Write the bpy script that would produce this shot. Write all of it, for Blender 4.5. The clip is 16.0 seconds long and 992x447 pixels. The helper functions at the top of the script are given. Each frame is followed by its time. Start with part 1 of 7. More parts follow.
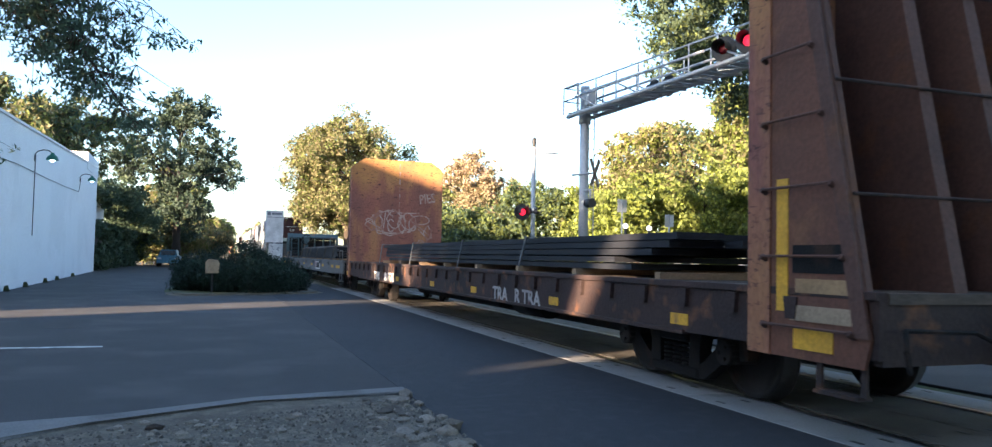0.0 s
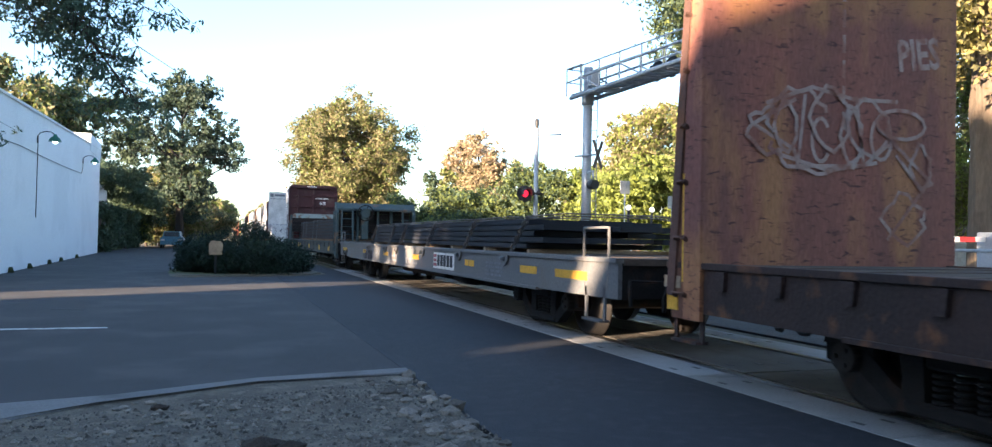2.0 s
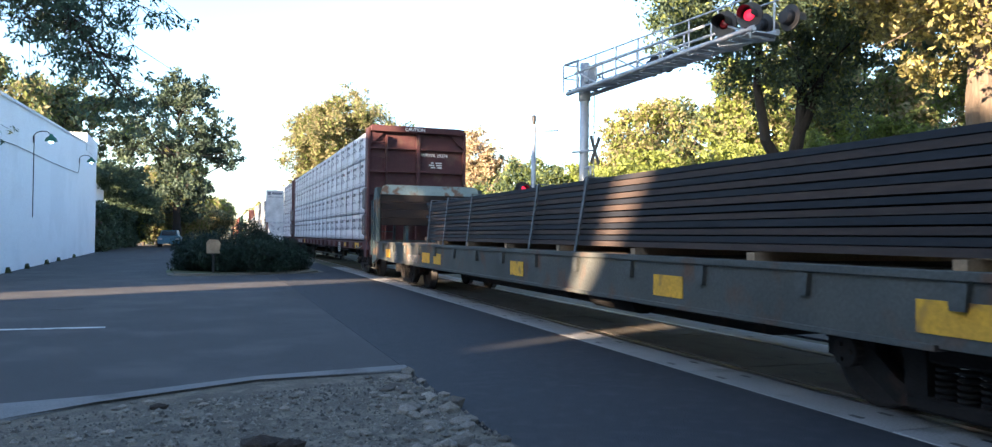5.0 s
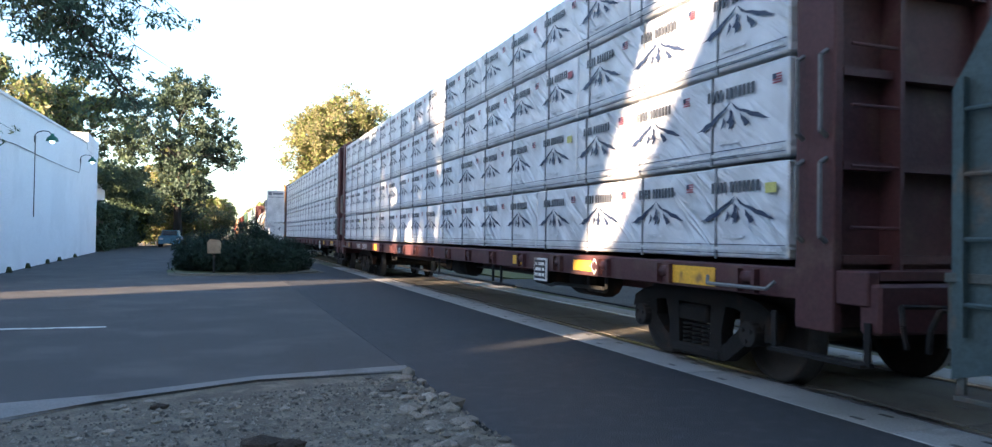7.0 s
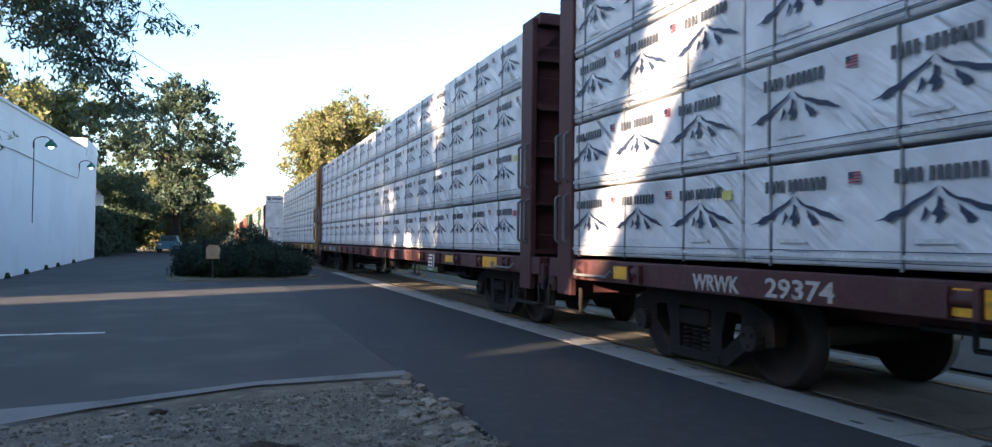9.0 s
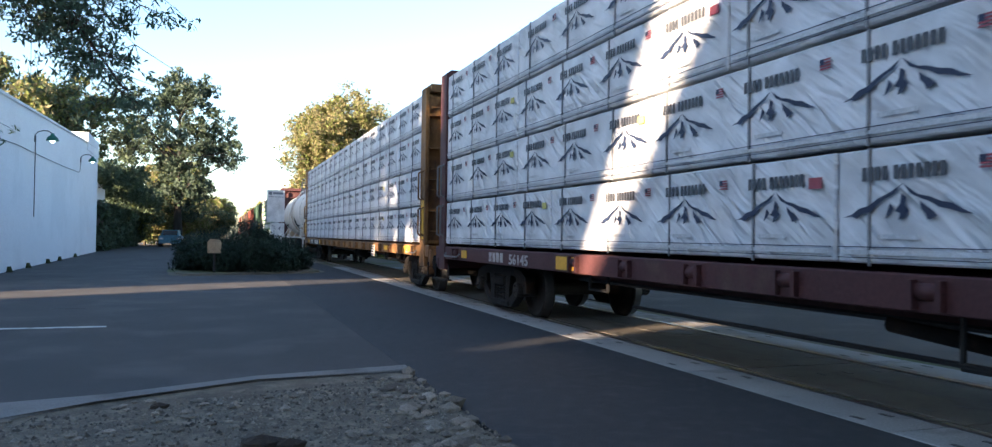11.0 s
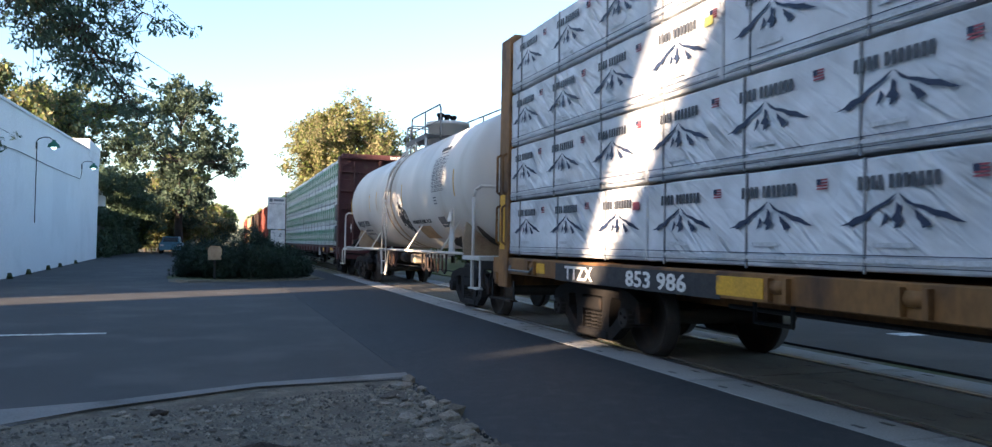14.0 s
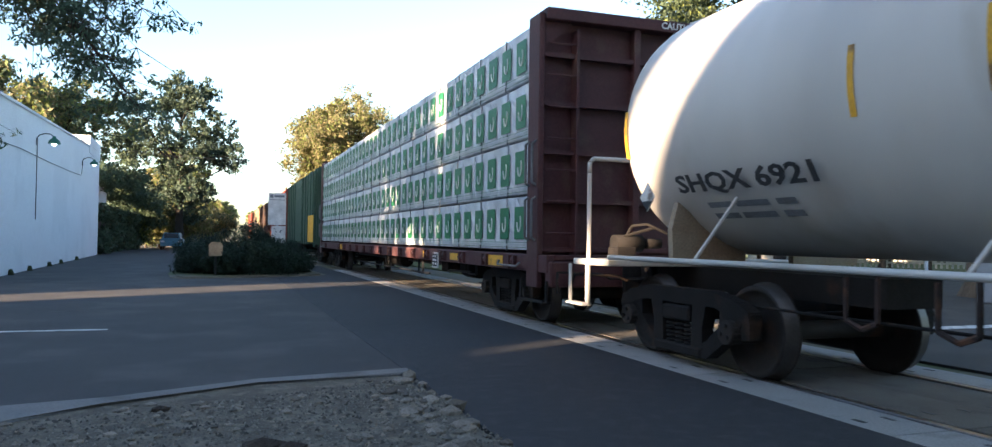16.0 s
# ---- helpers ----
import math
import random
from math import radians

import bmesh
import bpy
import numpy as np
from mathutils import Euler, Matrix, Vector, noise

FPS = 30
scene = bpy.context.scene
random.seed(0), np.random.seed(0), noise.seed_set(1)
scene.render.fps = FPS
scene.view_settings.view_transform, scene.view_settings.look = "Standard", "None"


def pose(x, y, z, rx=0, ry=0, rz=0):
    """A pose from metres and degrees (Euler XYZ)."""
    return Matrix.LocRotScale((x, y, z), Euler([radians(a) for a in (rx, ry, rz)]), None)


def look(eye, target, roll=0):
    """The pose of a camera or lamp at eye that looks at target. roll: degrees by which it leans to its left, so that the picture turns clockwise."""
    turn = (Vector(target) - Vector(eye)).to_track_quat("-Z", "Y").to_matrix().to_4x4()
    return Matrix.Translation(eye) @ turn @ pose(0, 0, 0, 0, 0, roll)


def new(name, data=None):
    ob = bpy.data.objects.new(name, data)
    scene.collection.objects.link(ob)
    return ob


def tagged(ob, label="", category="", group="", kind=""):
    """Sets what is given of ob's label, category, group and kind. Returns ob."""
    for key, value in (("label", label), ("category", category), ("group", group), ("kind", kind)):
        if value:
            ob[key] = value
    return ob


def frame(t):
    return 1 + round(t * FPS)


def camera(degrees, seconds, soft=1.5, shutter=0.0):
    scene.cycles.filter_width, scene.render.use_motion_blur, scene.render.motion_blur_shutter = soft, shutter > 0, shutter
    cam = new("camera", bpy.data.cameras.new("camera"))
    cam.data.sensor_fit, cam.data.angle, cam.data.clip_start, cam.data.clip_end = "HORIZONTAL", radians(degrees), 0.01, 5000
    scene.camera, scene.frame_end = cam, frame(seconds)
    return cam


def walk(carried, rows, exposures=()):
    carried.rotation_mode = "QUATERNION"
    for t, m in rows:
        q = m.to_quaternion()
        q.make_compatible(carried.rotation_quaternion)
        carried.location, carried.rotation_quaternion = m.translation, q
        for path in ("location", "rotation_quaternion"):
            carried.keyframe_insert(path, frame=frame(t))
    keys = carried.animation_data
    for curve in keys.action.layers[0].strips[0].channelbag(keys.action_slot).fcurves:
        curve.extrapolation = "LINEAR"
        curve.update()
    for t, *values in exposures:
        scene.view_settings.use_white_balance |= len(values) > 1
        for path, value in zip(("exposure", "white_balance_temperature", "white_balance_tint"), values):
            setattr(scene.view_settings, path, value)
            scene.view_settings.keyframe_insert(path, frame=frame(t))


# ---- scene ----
# camera: hand-held phone, standing still by the crossing, turning a little
CAM_Z = 1.22
PATH = [
    (0, -19.64, 2.56, -1.14),
    (0.5, -19.60, 1.76, -0.75),
    (1, -19.68, 0.94, -1.38),
    (1.5, -19.60, 1.05, -1.21),
    (2, -19.44, 1.21, -1.14),
    (2.5, -19.44, 0.99, -1.10),
    (3, -19.58, 1.07, -0.86),
    (3.5, -19.65, 1.16, -0.80),
    (4, -19.53, 0.87, -0.61),
    (6.5, -19.70, 1.12, -0.88),
    (7, -19.55, 1.00, -0.82),
    (7.5, -19.38, 1.38, -0.70),
    (8, -19.42, 1.27, -0.79),
    (8.5, -19.07, 1.19, -0.88),
    (9, -19.62, 1.35, -0.70),
    (11.5, -19.50, 0.93, -0.83),
    (12, -19.41, 1.07, -0.77),
    (12.5, -19.46, 1.21, -0.87),
    (13, -19.45, 1.42, -0.74),
    (13.5, -19.45, 1.36, -0.88),
    (14, -19.50, 1.52, -0.95),
    (14.5, -19.50, 1.24, -0.75),
    (15, -19.52, 1.21, -0.86),
    (15.5, -19.45, 1.21, -0.86),
    (16, -19.45, 1.19, -0.83),
]
cam = camera(64.6, 16.0, 1.3, 0.07)
walk(cam, [(t, pose(0, 0, CAM_Z, 90 + p, r, y)) for t, y, p, r in PATH], exposures=[(0, 3.0, 6000, 12), (0.5, 2.88, 5900, 12), (1.2, 3.02, 5950, 12), (3, 2.92, 5900, 12), (6.5, 3.3, 6000, 12), (7.1, 3.25, 6100, 12), (7.7, 2.76, 6000, 12), (9, 2.88, 6030, 12), (11.5, 2.85, 6050, 12), (12.4, 3.0, 6100, 12), (13.1, 2.78, 5980, 12), (14, 2.74, 6000, 12), (14.6, 2.9, 6080, 12), (16, 2.9, 6300, 12)])

# light: a low evening sun from behind on the left, clear sky
SUN_AZ = Vector((0.86, 0.51, 0.0)).normalized()      # horizontal way of the light
SUN_EL = radians(12)
world = bpy.data.worlds.new("world")
scene.world = world
world.use_nodes = True
wn = world.node_tree.nodes
sky = wn.new("ShaderNodeTexSky")
sky.sky_type = "NISHITA"
sky.sun_disc = False
sky.sun_elevation = SUN_EL
sky.sun_rotation = math.atan2(-SUN_AZ.x, -SUN_AZ.y)
sky.air_density, sky.dust_density, sky.ozone_density = 1.0, 1.2, 1.8
wn["Background"].inputs["Strength"].default_value = 0.08
world.node_tree.links.new(sky.outputs[0], wn["Background"].inputs["Color"])
sun = new("sun", bpy.data.lights.new("sun", "SUN"))
sun.data.energy, sun.data.angle, sun.data.color = 5.0, radians(0.6), (1.0, 0.72, 0.46)
sun.matrix_world = look(Vector((0, 0, 30)), Vector((0, 0, 30)) + SUN_AZ * math.cos(SUN_EL) - Vector((0, 0, math.sin(SUN_EL))))


# ---- materials ----
def material(name, base, rough=0.7, metal=0.0, other=None, scale=4.0, amount=0.6, fine=40.0, bump=0.15,
             third=None, third_scale=1.2, third_edge=(0.52, 0.6), jitter=0.0, island=False, spec=0.3, stretch=(1, 1, 1), through_light=0.0):
    """A surface of two or three tones broken up by noise at two scales, with fine relief."""
    m = bpy.data.materials.new(name)
    m.use_nodes = True
    nt = m.node_tree
    n, l = nt.nodes, nt.links
    b = n["Principled BSDF"]
    b.inputs["Roughness"].default_value = rough
    b.inputs["Metallic"].default_value = metal
    b.inputs["Specular IOR Level"].default_value = spec
    co = n.new("ShaderNodeTexCoord")
    mp = n.new("ShaderNodeMapping")
    mp.inputs["Scale"].default_value = stretch
    l.new(co.outputs["Object"], mp.inputs["Vector"])

    def noise_tex(sc, detail=5.0):
        t = n.new("ShaderNodeTexNoise")
        t.inputs["Scale"].default_value, t.inputs["Detail"].default_value = sc, detail
        l.new(mp.outputs[0], t.inputs["Vector"])
        return t

    def ramp(fac, a, c):
        r = n.new("ShaderNodeMapRange")
        r.inputs["From Min"].default_value, r.inputs["From Max"].default_value = a, c
        l.new(fac, r.inputs["Value"])
        return r.outputs[0]

    def mix(fac, a, c):
        x = n.new("ShaderNodeMix")
        x.data_type = "RGBA"
        if isinstance(fac, float):
            x.inputs[0].default_value = fac
        else:
            l.new(fac, x.inputs[0])
        for slot, v in ((6, a), (7, c)):
            if isinstance(v, tuple):
                x.inputs[slot].default_value = (*v, 1)
            else:
                l.new(v, x.inputs[slot])
        return x.outputs[2]

    other = other or tuple(c * 0.6 for c in base)
    big = noise_tex(scale)
    col = mix(ramp(big.outputs["Fac"], 0.5 - 0.25 / max(amount, 0.1) * 0.6, 0.5 + 0.25 / max(amount, 0.1) * 0.6), base, other)
    small = noise_tex(fine, 3.0)
    if third:
        blot = noise_tex(third_scale, 7.0)
        col = mix(ramp(blot.outputs["Fac"], *third_edge), col, third)
    dark = n.new("ShaderNodeMix")
    dark.data_type, dark.blend_type = "RGBA", "MULTIPLY"
    dark.inputs[0].default_value = 0.5
    l.new(col, dark.inputs[6])
    grey = n.new("ShaderNodeMix")
    grey.data_type = "RGBA"
    l.new(ramp(small.outputs["Fac"], 0.3, 0.7), grey.inputs[0])
    grey.inputs[6].default_value, grey.inputs[7].default_value = (0.62, 0.62, 0.62, 1), (1.25, 1.25, 1.25, 1)
    l.new(grey.outputs[2], dark.inputs[7])
    col = dark.outputs[2]
    if jitter:
        hsv = n.new("ShaderNodeHueSaturation")
        src = n.new("ShaderNodeNewGeometry").outputs["Random Per Island"] if island else n.new("ShaderNodeObjectInfo").outputs["Random"]
        r = n.new("ShaderNodeMapRange")
        r.inputs["To Min"].default_value, r.inputs["To Max"].default_value = 1 - jitter, 1 + jitter
        l.new(src, r.inputs["Value"])
        l.new(r.outputs[0], hsv.inputs["Value"])
        l.new(col, hsv.inputs["Color"])
        col = hsv.outputs[0]
    l.new(col, b.inputs["Base Color"])
    if bump:
        bp = n.new("ShaderNodeBump")
        bp.inputs["Strength"].default_value, bp.inputs["Distance"].default_value = bump, 0.02
        l.new(small.outputs["Fac"], bp.inputs["Height"])
        l.new(bp.outputs[0], b.inputs["Normal"])
    if through_light:
        tr = n.new("ShaderNodeBsdfTranslucent")
        l.new(col, tr.inputs["Color"])
        ms = n.new("ShaderNodeMixShader")
        ms.inputs[0].default_value = through_light
        l.new(b.outputs[0], ms.inputs[1])
        l.new(tr.outputs[0], ms.inputs[2])
        l.new(ms.outputs[0], n["Material Output"].inputs["Surface"])
    return m


def glow(name, colour, strength):
    m = bpy.data.materials.new(name)
    m.use_nodes = True
    b = m.node_tree.nodes["Principled BSDF"]
    b.inputs["Base Color"].default_value = (*colour, 1)
    b.inputs["Emission Color"].default_value = (*colour, 1)
    b.inputs["Emission Strength"].default_value = strength
    return m


ASPHALT = material("asphalt_old", (0.06, 0.059, 0.059), 0.85, other=(0.043, 0.043, 0.044), scale=0.35, fine=70, bump=0.6, third=(0.074, 0.072, 0.07), third_scale=0.9, third_edge=(0.5, 0.66))
ASPHALT_NEW = material("asphalt_new", (0.032, 0.034, 0.039), 0.8, other=(0.025, 0.027, 0.031), scale=0.5, fine=85, bump=0.6, third=(0.042, 0.043, 0.046), third_scale=7.0, third_edge=(0.5, 0.68))
CONCRETE = material("concrete", (0.34, 0.335, 0.325), 0.85, other=(0.26, 0.257, 0.25), scale=1.5, fine=60, bump=0.2, third=(0.19, 0.187, 0.18), third_scale=2.5, third_edge=(0.56, 0.72), jitter=0.12)
KERB_GREY = material("worn_kerb_concrete", (0.19, 0.186, 0.178), 0.9, other=(0.14, 0.137, 0.131), scale=1.5, fine=60, bump=0.25, third=(0.11, 0.106, 0.1), third_scale=2.2, third_edge=(0.54, 0.7))
# gauge panels: the shade under the train is put into the concrete's colour
CONCRETE_SHADED = material("train_shaded_concrete", (0.15, 0.138, 0.12), 0.85, other=(0.09, 0.081, 0.069), scale=1.5, fine=60, bump=0.25, third=(0.07, 0.062, 0.052), third_scale=2.0, third_edge=(0.5, 0.7), jitter=0.12)
GROUND = material("packed_earth", (0.17, 0.15, 0.115), 0.95, other=(0.11, 0.1, 0.075), scale=0.6, fine=25, bump=0.5, third=(0.09, 0.105, 0.045), third_scale=0.25)
GRAVEL = material("gravel_earth", (0.15, 0.127, 0.095), 0.95, other=(0.085, 0.074, 0.058), scale=2.6, fine=48, bump=1.0, third=(0.19, 0.163, 0.125), third_scale=6.0, third_edge=(0.5, 0.66))
STONE = material("river_stone", (0.19, 0.174, 0.145), 0.85, other=(0.11, 0.1, 0.085), scale=6, fine=60, bump=0.3, jitter=0.6, island=True)
PAINT_LINE = material("road_paint", (0.7, 0.7, 0.68), 0.8, other=(0.45, 0.45, 0.44), scale=5, fine=70, third=(0.12, 0.12, 0.13), third_scale=9, third_edge=(0.55, 0.65))
PAINT_GONE = material("nearly_worn_off_paint", (0.12, 0.12, 0.12), 0.85, other=(0.07, 0.07, 0.07), scale=5, fine=70)
STEEL_RAIL = material("rail_steel", (0.4, 0.39, 0.38), 0.32, 1.0, other=(0.25, 0.235, 0.22), scale=3, bump=0.05)
STUCCO = material("white_stucco", (0.8, 0.81, 0.82), 0.9, other=(0.77, 0.78, 0.79), scale=0.5, fine=30, bump=0.12, third=(0.74, 0.75, 0.76), third_scale=0.4)
GALV = material("galvanised_steel", (0.42, 0.44, 0.46), 0.5, 0.4, other=(0.33, 0.35, 0.37), scale=5, bump=0.05)
BLACK = material("black_paint", (0.02, 0.02, 0.022), 0.5, other=(0.03, 0.03, 0.03), bump=0.05)
RED_ON = glow("red_lamp_lit", (1.0, 0.02, 0.05), 0.27)
RED_OFF = material("red_lens", (0.2, 0.01, 0.015), 0.2, bump=0)
WHITE_ON = glow("white_lamp_lit", (1.0, 0.93, 0.8), 0.4)
# bark with the shade on the trunks put into its colour
BARK_SHADED = material("shaded_bark", (0.03, 0.026, 0.022), 0.95, other=(0.016, 0.014, 0.013), scale=3, fine=18, bump=0.8, stretch=(1, 1, 0.25))
BARK = material("bark", (0.068, 0.05, 0.036), 0.95, other=(0.035, 0.029, 0.024), scale=3, fine=18, bump=0.8, stretch=(1, 1, 0.25))


# ---- mesh helpers ----
def box(bm, x0, x1, y0, y1, z0, z1, bevel=0.0):
    vs = [bm.verts.new((x, y, z)) for z in (z0, z1) for y in (y0, y1) for x in (x0, x1)]
    fs = [bm.faces.new([vs[i] for i in q]) for q in ((0, 2, 3, 1), (4, 5, 7, 6), (0, 1, 5, 4), (2, 6, 7, 3), (0, 4, 6, 2), (1, 3, 7, 5))]
    if bevel:
        bmesh.ops.bevel(bm, geom=list({e for f in fs for e in f.edges}), offset=bevel, segments=1, affect="EDGES")
    return bm


def rod(bm, a, b, r, seg=8, r2=None):
    """A round bar from a to b."""
    a, b = Vector(a), Vector(b)
    d = (b - a).normalized()
    u = d.orthogonal().normalized()
    w = d.cross(u)
    r2 = r if r2 is None else r2
    rings = []
    for p, rr in ((a, r), (b, r2)):
        rings.append([bm.verts.new(p + (u * math.cos(k * math.tau / seg) + w * math.sin(k * math.tau / seg)) * rr) for k in range(seg)])
    for k in range(seg):
        f = bm.faces.new((rings[0][k], rings[0][(k + 1) % seg], rings[1][(k + 1) % seg], rings[1][k]))
        f.smooth = seg > 6
    bm.faces.new(rings[0][::-1])
    bm.faces.new(rings[1])
    return bm


def pipe(bm, pts, r, seg=6):
    for a, b in zip(pts, pts[1:]):
        rod(bm, a, b, r, seg)
    return bm


def prism(bm, outline, axis, a, b):
    """A plate: the 2D outline pushed along an axis from a to b (outline in the two other axes, in order)."""
    def at(p, v):
        q = list(p)
        q.insert("xyz".index(axis), v)
        return q
    r0 = [bm.verts.new(at(p, a)) for p in outline]
    r1 = [bm.verts.new(at(p, b)) for p in outline]
    n = len(outline)
    for k in range(n):
        bm.faces.new((r0[k], r0[(k + 1) % n], r1[(k + 1) % n], r1[k]))
    bm.faces.new(r0[::-1])
    bm.faces.new(r1)
    return bm


def lathe(bm, profile, axis, centre, seg=24):
    """Turned solid: profile of (along, radius) about an axis through centre."""
    k = "xyz".index(axis)
    rings = []
    for s, r in profile:
        ring = []
        for i in range(seg):
            a = math.tau * i / seg
            p = [0, 0, 0]
            p[k], p[(k + 1) % 3], p[(k + 2) % 3] = s, r * math.cos(a), r * math.sin(a)
            ring.append(bm.verts.new(Vector(p) + Vector(centre)))
        rings.append(ring)
    for r0, r1 in zip(rings, rings[1:]):
        for i in range(seg):
            f = bm.faces.new((r0[i], r0[(i + 1) % seg], r1[(i + 1) % seg], r1[i]))
            f.smooth = True
    bm.faces.new(rings[0][::-1])
    bm.faces.new(rings[-1])
    return bm


def mesh_of(bm, mat, name="mesh"):
    bmesh.ops.recalc_face_normals(bm, faces=bm.faces)
    me = bpy.data.meshes.new(name)
    bm.to_mesh(me)
    bm.free()
    me.materials.append(mat)
    return me


def part(name, bm, mat, parent=None, label=""):
    ob = new(name, bm if isinstance(bm, bpy.types.Mesh) else mesh_of(bm, mat, name))
    ob.parent = parent
    return tagged(ob, label)


def thing(name, at, label, category, group="", kind=""):
    ob = new(name)
    ob.matrix_basis = at if isinstance(at, Matrix) else pose(*at)
    return tagged(ob, label, category, group, kind)


def B():
    return bmesh.new()


def text_mesh(body, size, mat, bold=0.0):
    """Lettering as a flat mesh with a little depth, standing in its x-z plane, from its left lower corner."""
    cu = bpy.data.curves.new("letters", "FONT")
    cu.body, cu.size, cu.extrude, cu.offset = body, size, 0.003, bold
    cu.resolution_u = 2
    ob = bpy.data.objects.new("letters", cu)
    me = bpy.data.meshes.new_from_object(ob)
    bpy.data.objects.remove(ob)
    me.materials.clear()
    me.materials.append(mat)
    return me


def lettering(body, size, mat, parent, m, name="lettering", label="", bold=0.0, sx=1.0):
    ob = new(name, text_mesh(body, size, mat, bold))
    ob.parent = parent
    ob.matrix_basis = m @ Matrix.Diagonal((sx, 1, 1, 1))
    return tagged(ob, label)
# ---- setting ----
RAIL_X = 4.64            # near rail
TRACK_X = 5.39           # centre line


def slab(name, x0, x1, y0, y1, z, mat, label, cat, thick=0.2):
    ob = part(name, box(B(), x0, x1, y0, y1, z - thick, z), mat)
    return tagged(ob, label, cat, kind="structure")


bm = B()
bmesh.ops.create_grid(bm, x_segments=8, y_segments=8, size=1500)
ground = tagged(part("ground", bm, GROUND), "dry packed earth reaching to the horizon", "ground", kind="structure")
ground.location.z = -0.03
slab("road", -60, 1.65, 5.0, 21.5, 0.0, ASPHALT, "worn grey asphalt of the cross street", "road")
slab("road", 1.65, 4.07, -25, 34, 0.004, ASPHALT_NEW, "newer dark asphalt laid beside the track", "road")
slab("road", -7.5, 1.65, 21.5, 160, -0.004, ASPHALT, "worn grey asphalt side street along the track", "road")
slab("road", 7.08, 60, 4.0, 21.5, 0.0, ASPHALT, "asphalt street beyond the track", "road")
slab("lawn", 8.2, 80, 21.5, 90, 0.02, material("dry_lawn", (0.1, 0.12, 0.04), 0.95, other=(0.15, 0.14, 0.06), scale=0.8, fine=40, bump=0.6), "dry grass verge beyond the track", "lawn")

# gravel corner in the foreground
corner = B()
prism(corner, [(-14, -4), (1.6, -4), (1.64, 2.0), (1.55, 3.2), (1.66, 4.0), (1.54, 4.7), (1.63, 5.4), (1.52, 6.0), (1.5, 6.68), (0.3, 6.56), (-0.8, 6.03), (-1.5, 5.48), (-4, 4.2), (-14, 3.3)], "z", -0.2, 0.035)
gravel = tagged(part("ground", corner, GRAVEL), "stony gravel earth behind the kerb", "ground", kind="structure")
bm = B()
prism(bm, [(1.64, 6.98), (0.32, 6.75), (-0.69, 6.24), (-1.4, 6.1), (-5, 5.95), (-14, 5.75), (-14, 4.98), (-4, 4.98), (-1.27, 5.57), (-0.78, 6.0), (0.32, 6.58), (1.6, 6.73)], "z", -0.1, 0.055)
bmesh.ops.bevel(bm, geom=[e for e in bm.edges if all(v.co.z > 0 for v in e.verts)], offset=0.015, segments=1, affect="EDGES")
tagged(part("kerb", bm, KERB_GREY), "low worn concrete kerb along the street", "kerb", kind="structure")

# kerb and earth of the island under the juniper, and of the far side
bm = B()
prism(bm, [(-1.3, 24.3), (-0.9, 23.7), (2.9, 25.0), (3.3, 25.8), (2.6, 44), (-0.6, 44), (-1.5, 27)], "z", -0.1, 0.012)
tagged(part("kerb", bm, GROUND), "low earth-covered kerb round the planted island", "kerb", kind="structure")
bm = B()
prism(bm, [(-1.12, 24.45), (-0.8, 23.9), (2.75, 25.15), (3.12, 25.9), (2.45, 43.8), (-0.45, 43.8), (-1.32, 27)], "z", 0.0, 0.05)
tagged(part("ground", bm, GROUND), "bare earth of the planted island", "ground", kind="structure")

# dashes on the road
for x0, x1, y, w in ((-4.6, -1.32, 11.13, 0.1), (-2.45, -1.95, 13.85, 0.045)):
    bm = B()
    n = 14
    rng = random.Random(3)
    prism(bm, [(x0 + (x1 - x0) * k / n, y - w / 2 + rng.uniform(-0.012, 0.012)) for k in range(n + 1)] + [(x1 - (x1 - x0) * k / n, y + w / 2 + rng.uniform(-0.012, 0.012)) for k in range(n + 1)], "z", -0.01, 0.005)
    tagged(part("road_marking", bm, PAINT_LINE if w > 0.08 else PAINT_GONE), "worn white paint dash on asphalt", "road marking", kind="structure")
# centre line of the street beyond the track
tagged(part("road_marking", box(B(), 9.3, 14.0, 8.7, 9.0, -0.01, 0.005), PAINT_LINE), "worn white paint line on asphalt", "road marking", kind="structure")

# track: rails, bed, concrete crossing panels
bm = B()
for x in (TRACK_X - 0.753, TRACK_X + 0.753):
    box(bm, x - 0.036, x + 0.036, -60, 300, -0.16, 0.012, 0.006)
tagged(part("rails", bm, STEEL_RAIL), "worn steel rails flush with the crossing", "rails", kind="structure")
track = slab("trackbed", 4.07, 7.08, -60, 300, -0.05, material("trackbed_fill", (0.07, 0.065, 0.058), 0.95, other=(0.045, 0.042, 0.038), scale=2, fine=40, bump=0.7), "dark ballast between and beside the rails", "track")


def panel_mesh(w, L, slots, mat=CONCRETE):
    bm = box(B(), 0, w, 0.012, L - 0.012, -0.12, 0.0, 0.008)
    me = mesh_of(bm, mat, "panel")
    bm = B()
    for x, y in slots:
        box(bm, x - 0.02, x + 0.02, y - 0.055, y + 0.055, -0.01, 0.002)
    return me, mesh_of(bm, BLACK, "slot")


PL = 2.35
OUTER = panel_mesh(0.5, PL, [(0.12, 0.4), (0.38, 0.4), (0.12, PL - 0.4), (0.38, PL - 0.4)])
INNER = panel_mesh(0.66, PL, [(0.15, 0.45), (0.5, 0.45), (0.15, PL - 0.45), (0.5, PL - 0.45)], CONCRETE_SHADED)
rng = random.Random(12)
